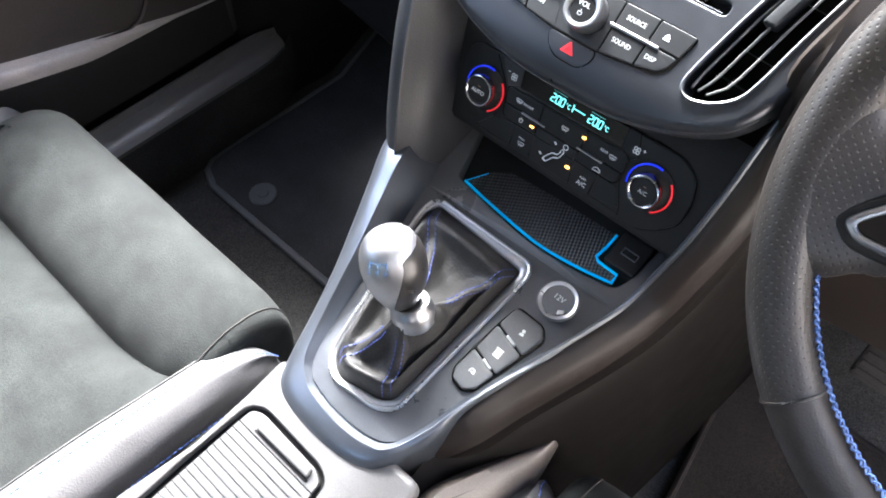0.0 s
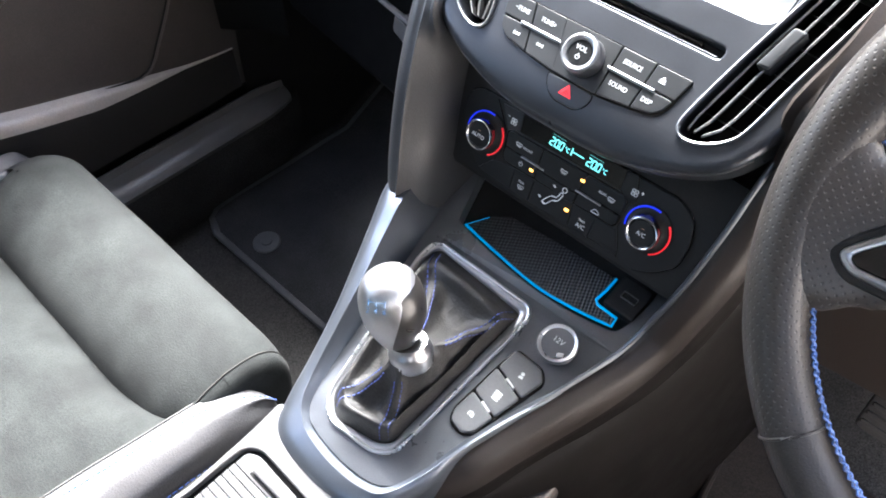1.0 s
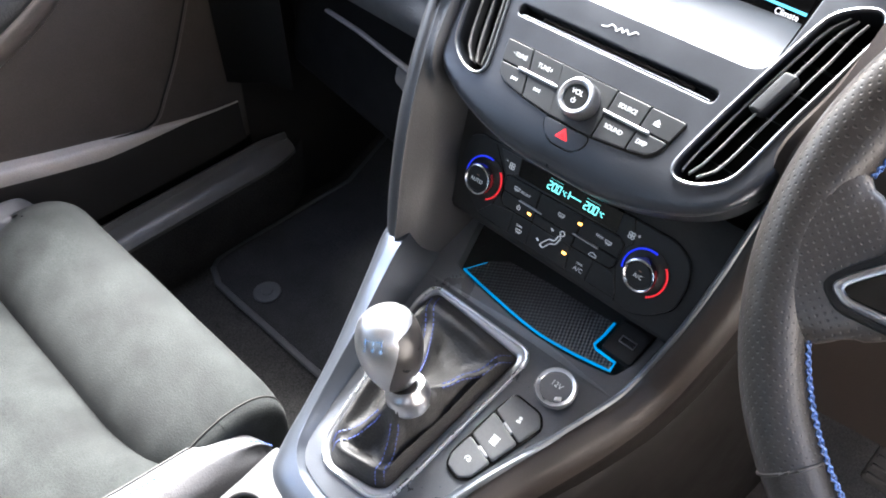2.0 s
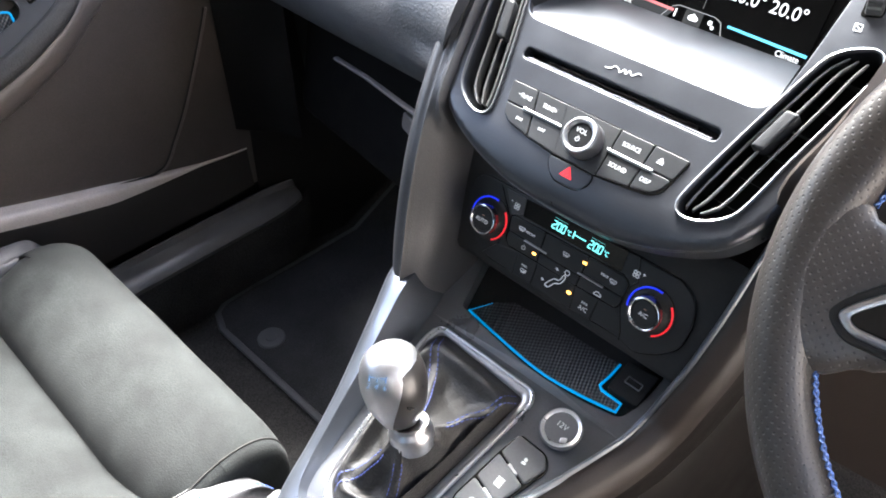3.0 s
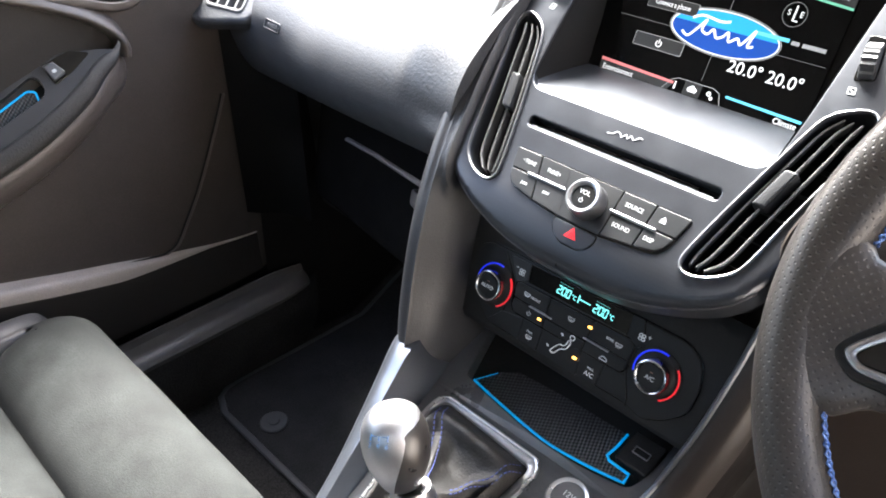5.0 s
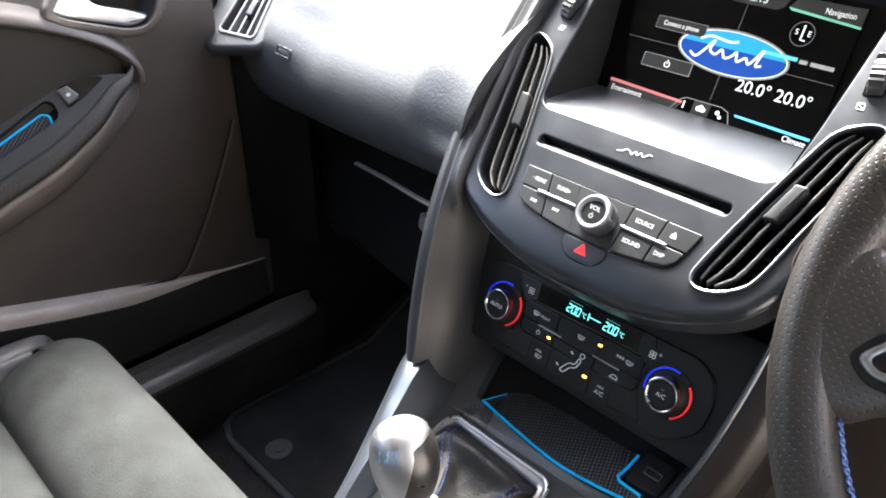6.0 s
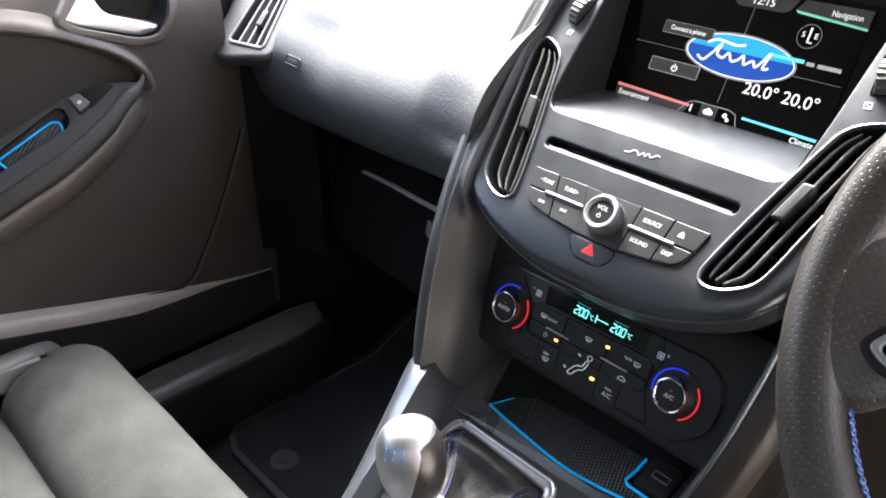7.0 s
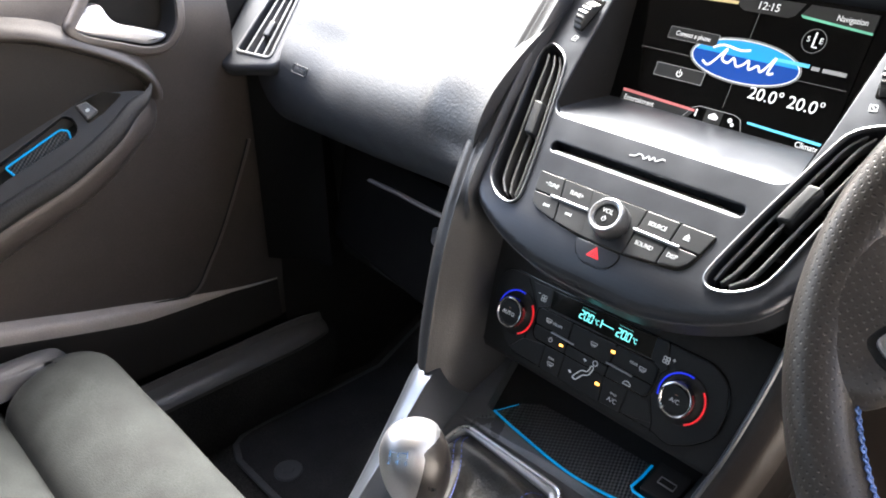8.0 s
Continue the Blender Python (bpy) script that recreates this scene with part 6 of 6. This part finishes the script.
def skin_lift(s, u):
    """How far the door skin stands out of its plane."""
    return 0.008 * math.exp(-((u - 0.12) / 0.06) ** 2) - 1.6 * max(0.0, u - 0.105) ** 2 - 5.0 * max(0.0, u - 0.15) ** 2 - 0.05 * max(0.0, s - 0.05)


bm = bmesh.new()
rows = []
ys = [-0.95 + 0.01 * k for k in range(114)]
for u in [-0.36 + 0.0075 * k for k in range(82)]:
    rows.append([DO(s, u, skin_lift(s, u)) for s in ys])
vs = loft(bm, rows)
# cut the latch opening out of the skin; what lies beyond the seam is a panel of its own
def seam_at(z):
    pts = ((-0.36, -0.03), (-0.257, -0.03), (-0.238, 0.000), (-0.165, 0.046), (-0.068, 0.096), (0.02, 0.112), (0.16, 0.112), (0.17, 0.5))
    for (z0, y0), (z1, y1) in zip(pts, pts[1:]):
        if z <= z1:
            return y0 + (y1 - y0) * (z - z0) / (z1 - z0)
    return 9.0


def beyond(f):
    c = f.calc_center_median()
    return c.y > seam_at(c.z) and not above(f)


rec = rounded([(-0.60, 0.175), (-0.185, 0.150), (-0.128, 0.133), (-0.070, 0.106), (-0.042, 0.085), (-0.030, 0.060), (-0.060, 0.020), (-0.13, -0.02), (-0.60, -0.05)], 0.01)


def inside(y, z, poly):
    hit = False
    for (a, b), (c, d) in zip(poly, poly[1:] + poly[:1]):
        if (b > z) != (d > z) and y < (c - a) * (z - b) / (d - b) + a:
            hit = not hit
    return hit


def above(f):
    c = f.calc_center_median()
    if c.y > -0.06:
        return c.z > -0.045
    return c.z > (0.20 if c.y < -0.20 else 0.085)


for co, no in (((-0.7, -0.03, -0.045), (0, 0, 1)), ((-0.7, 0.096, -0.068), (0, 0.097, -0.050)), ((-0.7, 0.046, -0.165), (0, 0.073, -0.046)), ((-0.7, 0.112, 0), (0, 1, 0))):
    bmesh.ops.bisect_plane(bm, geom=bm.verts[:] + bm.edges[:] + bm.faces[:], plane_co=co, plane_no=no)
rec_in = inset(ccw(rec), 0.006)
latch_in = inset(ccw(handle_hole), 0.004)
kill = []
for f in bm.faces:
    c = f.calc_center_median()
    if inside(c.y, c.z, rec_in):
        kill.append(f)
        continue
    if inside(c.y, c.z, latch_in) or (c.y > 0.10 and c.z > 0.085):
        kill.append(f)
bmesh.ops.delete(bm, geom=kill, context="FACES")
front = bm.copy()
bmesh.ops.delete(front, geom=[f for f in front.faces if not beyond(f)], context="FACES")
bmesh.ops.delete(bm, geom=[f for f in bm.faces if beyond(f)], context="FACES")
upper = bm.copy()
bmesh.ops.delete(upper, geom=[f for f in upper.faces if not above(f)], context="FACES")
bmesh.ops.delete(bm, geom=[f for f in bm.faces if above(f)], context="FACES")
part("upper_trim", upper, "door", door, "smooth taupe upper door trim", smooth=80)
part("front_skin", front, "door", door, "dark front panel of the door", smooth=80)
part("skin", bm, "door", door, smooth=80)
# latch recess: bezel, bowl and lever
latch_hole = inset(ccw(handle_hole), 0.0085)
handle = part("handle_bezel", slab(DO, inset(ccw(handle_hole), -0.003), -0.004, 0.0085, 0.005, [latch_hole], 4, skin_lift), "arm_trim", door, "rounded taupe bezel round the door handle", smooth=60)
bm = bmesh.new()
loft(bm, [[DO(s, u, h + skin_lift(s, u)) for s, u in inset(ccw(latch_hole), d)] for h, d in ((0.007, -0.0004), (-0.010, 0.001), (-0.024, 0.006))], around=True)
part("handle_bowl", bm, "soft", handle)
part("handle_back", slab(DO, inset(ccw(handle_hole), 0.006), -0.04, -0.030, 0.0), "black", handle)
lever = rounded([(-0.1090, 0.1490), (-0.0960, 0.1640), (-0.0830, 0.1710), (-0.0640, 0.1700), (-0.0575, 0.1520), (-0.0470, 0.1440), (-0.0274, 0.1380), (0.0110, 0.1240), (0.0040, 0.1165), (-0.0155, 0.1140), (-0.0900, 0.1385)], [0.006, 0.008, 0.006, 0.006, 0.012, 0.01, 0.02, 0.005, 0.008, 0.02, 0.01], 6)
part("handle_lever", slab(DO, lever, -0.012, 0.004, 0.0055, (), 5, lambda s, u: skin_lift(s, u) - 0.10 * max(0.0, s + 0.03)), "knob_metal", handle, "satin chrome door release lever", smooth=75)

# armrest: switch pod plate, padded roll and body below it, rising towards the front
PO = Frame((-0.680, -0.120, 0.045), (0, 0.92, 0.39), (-0.68, -0.285, 0.675))
well = rounded([(-0.260, -0.006), (-0.112, -0.007), (-0.019, -0.010), (-0.011, -0.003), (-0.009, 0.011), (-0.016, 0.017), (-0.106, 0.014), (-0.26, 0.014)], [0.002, 0.004, 0.006, 0.006, 0.005, 0.004, 0.01, 0.002])
pod = part("switch_pod", slab(PO, rounded([(-0.50, -0.026), (-0.139, -0.027), (-0.067, -0.031), (-0.026, -0.030), (0.021, -0.024), (0.060, -0.015), (0.082, -0.017), (0.068, -0.005), (0.028, 0.020), (-0.014, 0.021), (-0.050, 0.026), (-0.094, 0.029), (-0.50, 0.030)], 0.006), -0.010, 0.0, 0.0012, [well]), "switch", door, "dark switch pod on the armrest")
part("pod_tray", slab(PO, rect(-0.29, 0.0, -0.018, 0.026), -0.024, -0.016, 0.0), "black", pod)
bm = bmesh.new()
loft(bm, [[PO(s, u, -0.0008) for s, u in well], [PO(s, u, -0.018) for s, u in well]], around=True)
part("pod_wall", bm, "black", pod)
part("switch_well", slab(PO, rounded([(0.000, -0.008), (0.022, -0.008), (0.056, -0.002), (0.040, 0.014), (0.004, 0.020)], 0.004), -0.002, 0.0006, 0.0003), "gloss", pod)
sw = part("window_switch", slab(PO, rounded([(0.002, -0.005), (0.019, -0.004), (0.016, 0.014), (0.003, 0.017)], 0.003), -0.002, 0.0060, 0.0025, steps=3), "bank_switch", pod, "grey window switch with pale mark")
part("switch_edge", bar([PO(0.0035, 0.0160, 0.0045), PO(0.0155, 0.0135, 0.0052), PO(0.0185, -0.0030, 0.0052)], 0.0007, n=6), "strip", sw, "bright edge of the window switch")
part("window_mark", slab(PO, rect(0.0075, 0.0125, 0.002, 0.006, 0.0015), 0.0055, 0.0064, 0.0), "print", sw)
ROLL = [(-0.56, -0.026), (-0.30, -0.026), (-0.139, -0.027), (-0.067, -0.031), (-0.026, -0.030), (0.021, -0.024), (0.055, -0.0155), (0.080, -0.017), (0.092, -0.012)]
rows, rows2 = [], []
cv = [tuple(p) for p in spline(ROLL, 5)]
for k, (s, u) in enumerate(cv):
    e = max(0.0, (s - 0.03) / 0.062)
    w = 1 - 0.75 * e * e
    base = PO(s, u + 0.002, -0.001)
    sec = [(0.0, 0.0), (0.004 * w, 0.0012), (0.010 * w, -0.001), (0.016 * w, -0.008 * w), (0.018 * w, -0.016 * w), (0.016 * w, -0.022 * w)]
    rows.append([base + Vector((dx, 0, dz)) for dx, dz in [tuple(q) for q in spline(sec, 3)]])
    b2 = base + Vector((0.016 * w, 0, -0.022 * w))
    sec = [(-0.001, 0.0), (0.001, -0.003), (0.002, -0.012), (-0.002, -0.026), (-0.014, -0.040), (-0.045, -0.055), (-0.080, -0.060)]
    rows2.append([b2 + Vector((dx * (w if dx < 0 else 1) - (0.02 * e * e), 0.010 * e * min(1, -dz / 0.03), dz)) for dx, dz in [tuple(q) for q in spline(sec, 3)]])
bm = bmesh.new()
loft(bm, rows)
part("armrest_roll", bm, "leather", door, "padded black roll along the armrest", smooth=80)
bm = bmesh.new()
loft(bm, rows2)
part("armrest", bm, "arm_trim", door, "dark armrest body rising towards the front", smooth=80)
part("recess_panel", slab(DO, rec, -0.002, 0.0015, 0.0005, dome=skin_lift), "cloth", door, "dark inset panel above the armrest")
# swept crest over the armrest recess, turning down round its front tip
crest = [(-0.62, 0.172, 0.010), (-0.30, 0.166, 0.012), (-0.188, 0.153, 0.014), (-0.130, 0.137, 0.017), (-0.070, 0.109, 0.022), (-0.043, 0.090, 0.026), (-0.029, 0.073, 0.028), (-0.025, 0.060, 0.029), (-0.026, 0.050, 0.028)]
rows = []
cv = [Vector(p) for p in spline(crest, 6)]
for i, p in enumerate(cv):
    d = (cv[min(i + 1, len(cv) - 1)] - cv[max(i - 1, 0)])
    o = Vector((-d.y, d.x)).normalized()
    if o.y < -0.2 and i < len(cv) // 2:
        o = -o
    tip = max(0.0, (i / (len(cv) - 1) - 0.6) / 0.4)
    rows.append([DO(p.x + o.x * a * (1 - 0.75 * tip if a > 0.01 else 1), p.y + o.y * a * (1 - 0.75 * tip if a > 0.01 else 1), p.z * h) for a, h in ((0.022, 0.02), (0.015, 0.40), (0.008, 0.80), (0.002, 1.0), (-0.002, 0.9), (-0.005, 0.55), (-0.007, -0.25))])
bm = bmesh.new()
loft(bm, [[Vector(p) for p in spline(r, 3)] for r in rows])
part("crest", bm, "door", door, "swept edge above the armrest", smooth=80)

# liner in the pod tray
pl = thing("door_tray_liner", PO(-0.12, 0.003, -0.016), "ribbed rubber door tray liner with blue edging", "tray liner")
lin = rounded([(-0.102, -0.0065), (-0.026, -0.0085), (-0.021, 0.004), (-0.028, 0.0105), (-0.104, 0.0100)], 0.003)
part("mat", slab(PO, lin, -0.0165, -0.013, 0.0005), "weave", pl)
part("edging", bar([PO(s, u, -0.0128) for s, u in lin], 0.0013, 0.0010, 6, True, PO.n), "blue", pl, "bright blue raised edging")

# lower door: inset cloth panel, map pocket ledge with its light painted in
seam = [(0.106, -0.045), (0.0960, -0.068), (0.0705, -0.120), (0.0385, -0.180), (0.0110, -0.2230), (0.0030, -0.2360), (-0.0080, -0.2490), (-0.0200, -0.2540), (-0.0360, -0.2550), (-0.0939, -0.2428), (-0.1698, -0.2236), (-0.2383, -0.2045), (-0.45, -0.148)]
part("panel_seam", bar([DO(s, u, 0.003 - 0.05 * max(0.0, s - 0.05)) for s, u in [tuple(p) for p in spline(seam, 5)]], 0.0018, 0.0012, 6), "black", door)
part("seam_lip", bar([DO(s + 0.0036, u - 0.0016, 0.0025 - 0.05 * max(0.0, s - 0.05)) for s, u in [tuple(p) for p in spline(seam, 5)]], 0.0022, 0.0022, 6), "arm_trim", door, "raised edge along the door seam")
ledge = [(-0.60, -0.108, 0.022), (-0.45, -0.150, 0.022), (-0.2383, -0.2075, 0.021), (-0.1698, -0.2266, 0.019), (-0.0939, -0.2458, 0.016), (-0.036, -0.2590, 0.012), (0.010, -0.2680, 0.009), (0.050, -0.2760, 0.006), (0.090, -0.2840, 0.003), (0.13, -0.2900, 0.001)]
rows, rows2 = [], []
for s, u, d in [tuple(p) for p in spline(ledge, 5)]:
    e = -0.05 * max(0.0, s - 0.05)
    w = max(0.10, min(1.0, (0.06 - s) / 0.16))
    rows.append([DO(s, u + 0.006 * w, e), DO(s, u + 0.004 * w, d * 0.35 + e + 0.001), DO(s, u + 0.001 * w, d * 0.8 + e + 0.001), DO(s, u - 0.007 * w, d + e), DO(s, u - 0.018 * w, d + e)])
    rows2.append([DO(s, u - 0.0175 * w, d + e - 0.0005), DO(s, u - 0.022, d + e), DO(s, u - 0.035, d * 0.9 + e), DO(s, -0.36, e + 0.004)])
bm = bmesh.new()
loft(bm, rows2)
part("pocket_front", bm, "cloth", door, "dark front of the map pocket", smooth=80)
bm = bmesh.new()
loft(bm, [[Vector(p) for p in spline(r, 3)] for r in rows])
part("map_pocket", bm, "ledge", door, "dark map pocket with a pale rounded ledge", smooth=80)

# ---- side air vent at the door end of the dashboard ----
SV = Frame((-0.6412, 0.1124, 0.0907), (0.987, 0.16, 0.001), (-0.125, 0.769, 0.627))
sv = thing("air_vent", SV(0, 0, -0.02), "upright side air vent in a silver-grey housing", "air vent")
hole = rounded([(-0.047, -0.004), (0.017, -0.003), (-0.004, 0.100), (-0.050, 0.100)], [0.005, 0.006, 0.01, 0.01], 5)
part("housing", slab(SV, rounded([(-0.080, -0.011), (-0.068, -0.031), (-0.048, -0.036), (0.034, -0.017), (0.041, -0.006), (0.020, 0.130), (-0.112, 0.130)], [0.012, 0.01, 0.008, 0.008, 0.01, 0.02, 0.02], 6), -0.016, 0.0, 0.008, [hole], 4), "pad", sv, "grey grained housing")
part("surround", bar([SV(s, u, 0.0005) for s, u in inset(ccw(hole), -0.002)], 0.0024, 0.0016, 8, True, SV.n), "vent_trim", sv)
part("duct", slab(SV, inset(ccw(hole), -0.002), -0.055, -0.045, 0.0), "black", sv)
for k in range(3):
    w = 0.22 + 0.27 * k
    a = (-0.047 + 0.064 * w, -0.002)
    b = (-0.050 + 0.046 * w, 0.099)
    bm = bmesh.new()
    loft(bm, [[SV(s - 0.0018, u, -0.002), SV(s + 0.0018, u, -0.002), SV(s + 0.006, u, -0.02), SV(s + 0.003, u, -0.02)] for s, u in (a, b)], around=True, caps=True)
    part("slat", bm, "vent_trim", sv)
part("tab", slab(SV, rounded([(-0.020, 0.026), (-0.009, 0.026), (-0.011, 0.050), (-0.022, 0.050)], 0.002), -0.01, 0.002, 0.002), "switch", sv)

# airbag mark pressed into the pad, drawn as a plain outlined bar
AM = Frame((-0.551, 0.1106, 0.0867), (0.995, -0.05, 0.0), (0.0, 0.47, 0.88))
pad_mark = rounded([(-0.017, -0.006), (0.017, -0.006), (0.017, 0.006), (-0.017, 0.006)], 0.004)
part("pressed_mark", slab(AM, pad_mark, -0.006, 0.0016, 0.0006, [inset(ccw(pad_mark), 0.0014)]), "pad", dash, "small pressed safety mark")
part("pressed_mark", slab(AM, rounded([(-0.011, -0.002), (0.011, -0.002), (0.011, 0.002), (-0.011, 0.002)], 0.001), -0.006, 0.0014, 0.0003), "pad", dash)

# ---- steering wheel ----
wc, wa, wy = Vector((0.3632, -0.0404, 0.1832)), radians(51.95), radians(6.47)
rz = Matrix.Rotation(wy, 3, "Z")
WH = Frame(wc, rz @ Vector((1, 0, 0)), rz @ Vector((0, math.cos(wa), math.sin(wa))))
wheel = thing("steering_wheel", wc, "black perforated leather steering wheel with blue stitching", "steering wheel")
R0, RT = 0.1756, 0.0165


def rim(a0, a1, n, grow=0.0):
    bm = bmesh.new()
    uvl = bm.loops.layers.uv.new("UVMap")
    m = 28
    grid = []
    for i in range(n + 1):
        a = radians(a0 + (a1 - a0) * i / n)
        thumb = 0.004 * math.exp(-((math.degrees(a) % 360 - 163) / 16) ** 2)
        row = []
        for k in range(m):
            b = 2 * math.pi * k / m
            rr = R0 + (RT + grow) * math.cos(b) - (thumb if math.cos(b) < 0 else 0)
            row.append(bm.verts.new(WH(rr * math.cos(a), rr * math.sin(a), (RT + grow) * 0.95 * math.sin(b))))
        grid.append(row)
    for i in range(n):
        for k in range(m):
            f = bm.faces.new((grid[i][k], grid[i][(k + 1) % m], grid[i + 1][(k + 1) % m], grid[i + 1][k]))
            for lp, (ii, kk) in zip(f.loops, ((i, k), (i, k + 1), (i + 1, k + 1), (i + 1, k))):
                lp[uvl].uv = (radians(a0 + (a1 - a0) * ii / n) * R0, 2 * math.pi * kk / m * RT)
    return bm


part("rim_grip", rim(115, 224, 90), "perf", wheel, "perforated leather grip")
part("rim_grip", rim(-44, 65, 60), "perf", wheel, "perforated leather grip")
part("rim_lower", rim(224, 316, 70, -0.0004), "wheel", wheel, "smooth leather lower rim")
part("rim_upper", rim(65, 115, 40, -0.0004), "wheel", wheel, "smooth leather upper rim")
for a in (224, -44, 65, 115):
    pts = [WH((R0 + (RT + 0.0003) * math.cos(b)) * math.cos(radians(a)), (R0 + (RT + 0.0003) * math.cos(b)) * math.sin(radians(a)), (RT + 0.0003) * 0.95 * math.sin(b)) for b in [2 * math.pi * k / 24 for k in range(24)]]
    part("joint", bar(pts, 0.0009, n=6, closed=True, up=WH(math.cos(radians(a)), math.sin(radians(a)), 0) - wc + Vector((0.01, 0.02, 0.03))), "wheel", wheel)
# cross-stitch inside the rim
for a0, a1 in ((196, 345), (10, 172)):
    bm = bmesh.new()
    a = a0
    while a < a1:
        for q in (-1, 1):
            p = []
            for j in range(4):
                b = math.pi - 0.25 + (j / 3 - 0.5) * 0.34 * q
                rr = R0 + (RT + 0.0009) * math.cos(b) - 0.004 * math.exp(-(((a + j * 0.55) - 163) / 16) ** 2)
                an = radians(a + j * 0.55)
                p.append(WH(rr * math.cos(an), rr * math.sin(an), 0.95 * (RT + 0.0009) * math.sin(b)))
            tube(bm, p, 0.0007, n=5, up=WH.n)
        a += 1.55
    part("stitching", bm, "braid", wheel, "blue cross-stitching inside the rim")
# spokes and hub
for side in (-1, 1):
    bm = bmesh.new()
    uvl = bm.loops.layers.uv.new("UVMap")
    grid, ns = [], 22
    for i in range(ns + 1):
        w = i / ns
        s = -0.170 + 0.100 * w
        hi = [tuple(p) for p in ((0.040, 0), (0.014, 0.20), (0.003, 0.36), (0.012, 0.55), (0.040, 1.0))]
        lo = [tuple(p) for p in ((-0.078, 0), (-0.064, 0.24), (-0.053, 0.42), (-0.043, 0.62), (-0.050, 1.0))]

        def on(c):
            for (v0, a0), (v1, a1) in zip(c, c[1:]):
                if w <= a1:
                    q = (w - a0) / (a1 - a0)
                    q = q * q * (3 - 2 * q)
                    return v0 + (v1 - v0) * q
            return c[-1][0]
        v1, v0 = on(hi), on(lo)
        crest_h = 0.0150 - 0.006 * min(1, w / 0.4)
        row = []
        for k in range(28):
            a = 2 * math.pi * k / 28
            ca, sa = math.cos(a), math.sin(a)
            ca, sa = math.copysign(abs(ca) ** 0.6, ca), math.copysign(abs(sa) ** 0.7, sa)
            row.append(((v0 + v1) / 2 + (v1 - v0) / 2 * ca, crest_h * sa))
        grid.append([(bm.verts.new(WH(-side * s, v, h)), (s, v)) for v, h in row])
    for i in range(ns):
        for k in range(28):
            quad = (grid[i][k], grid[i][(k + 1) % 28], grid[i + 1][(k + 1) % 28], grid[i + 1][k])
            f = bm.faces.new([q[0] for q in quad])
            for lp, q in zip(f.loops, quad):
                lp[uvl].uv = q[1]
    sp = part("spoke", bm, "perf", wheel, "leather-covered spoke", smooth=80)
    bz = [(-0.150, -0.033), (-0.143, -0.024), (-0.120, -0.002), (-0.085, 0.020), (-0.080, -0.040), (-0.120, -0.040), (-0.141, -0.040)]
    bz = bz if side < 0 else mirror(bz)
    part("bezel", slab(WH, rounded(bz, 0.005), 0.008, 0.0145, 0.002, [rounded(inset(ccw(bz), 0.0045), 0.003)]), "alloy", sp, "bright spoke bezel")
    part("keypad", slab(WH, rounded(inset(ccw(bz), 0.0042), 0.003), 0.008, 0.0135, 0.001), "gloss", sp)
    bz2 = inset(ccw(bz), -0.004)
    part("bezel_bed", slab(WH, rounded(bz2, 0.006), 0.006, 0.0125, 0.002), "black", sp)
part("spoke", slab(WH, rounded([(-0.030, -0.165), (0.030, -0.165), (0.045, -0.05), (-0.045, -0.05)], 0.01), -0.012, 0.008, 0.005), "black", wheel)
part("hub", lathe(WH, 0, -0.005, [(0.0001, -0.05), (0.060, -0.05), (0.078, -0.01), (0.078, 0.010), (0.070, 0.022), (0.040, 0.030), (0.0001, 0.032)], 48), "soft", wheel, "round padded wheel hub")
part("column", bar([WH(0, 0, -0.05), WH(0, -0.02, -0.35)], 0.045), "black", wheel, "dark steering column shroud")

# ---- pedals ----
for x, w in ((0.305, 0.030), (0.42, 0.024)):
    pd = thing("pedal", (x, 0.27, -0.34), "ribbed black rubber foot pedal", "pedal", "pedals")
    PF = Frame((x, 0.255, -0.33), (1, 0, 0), (0, 0.45, 0.89))
    part("pad", slab(PF, rect(-w, w, -0.035, 0.035, 0.008), -0.008, 0.006, 0.003), "rubber", pd)
    for k in range(5):
        part("rib", slab(PF, rect(-w + 0.004, w - 0.004, -0.027 + 0.012 * k, -0.021 + 0.012 * k, 0.002), 0.004, 0.0095, 0.0015), "rubber", pd)
    part("arm", bar([PF(0, 0.0, -0.004), PF(0, 0.10, -0.06), PF(0, 0.25, -0.10)], 0.008, 0.006), "black", pd)
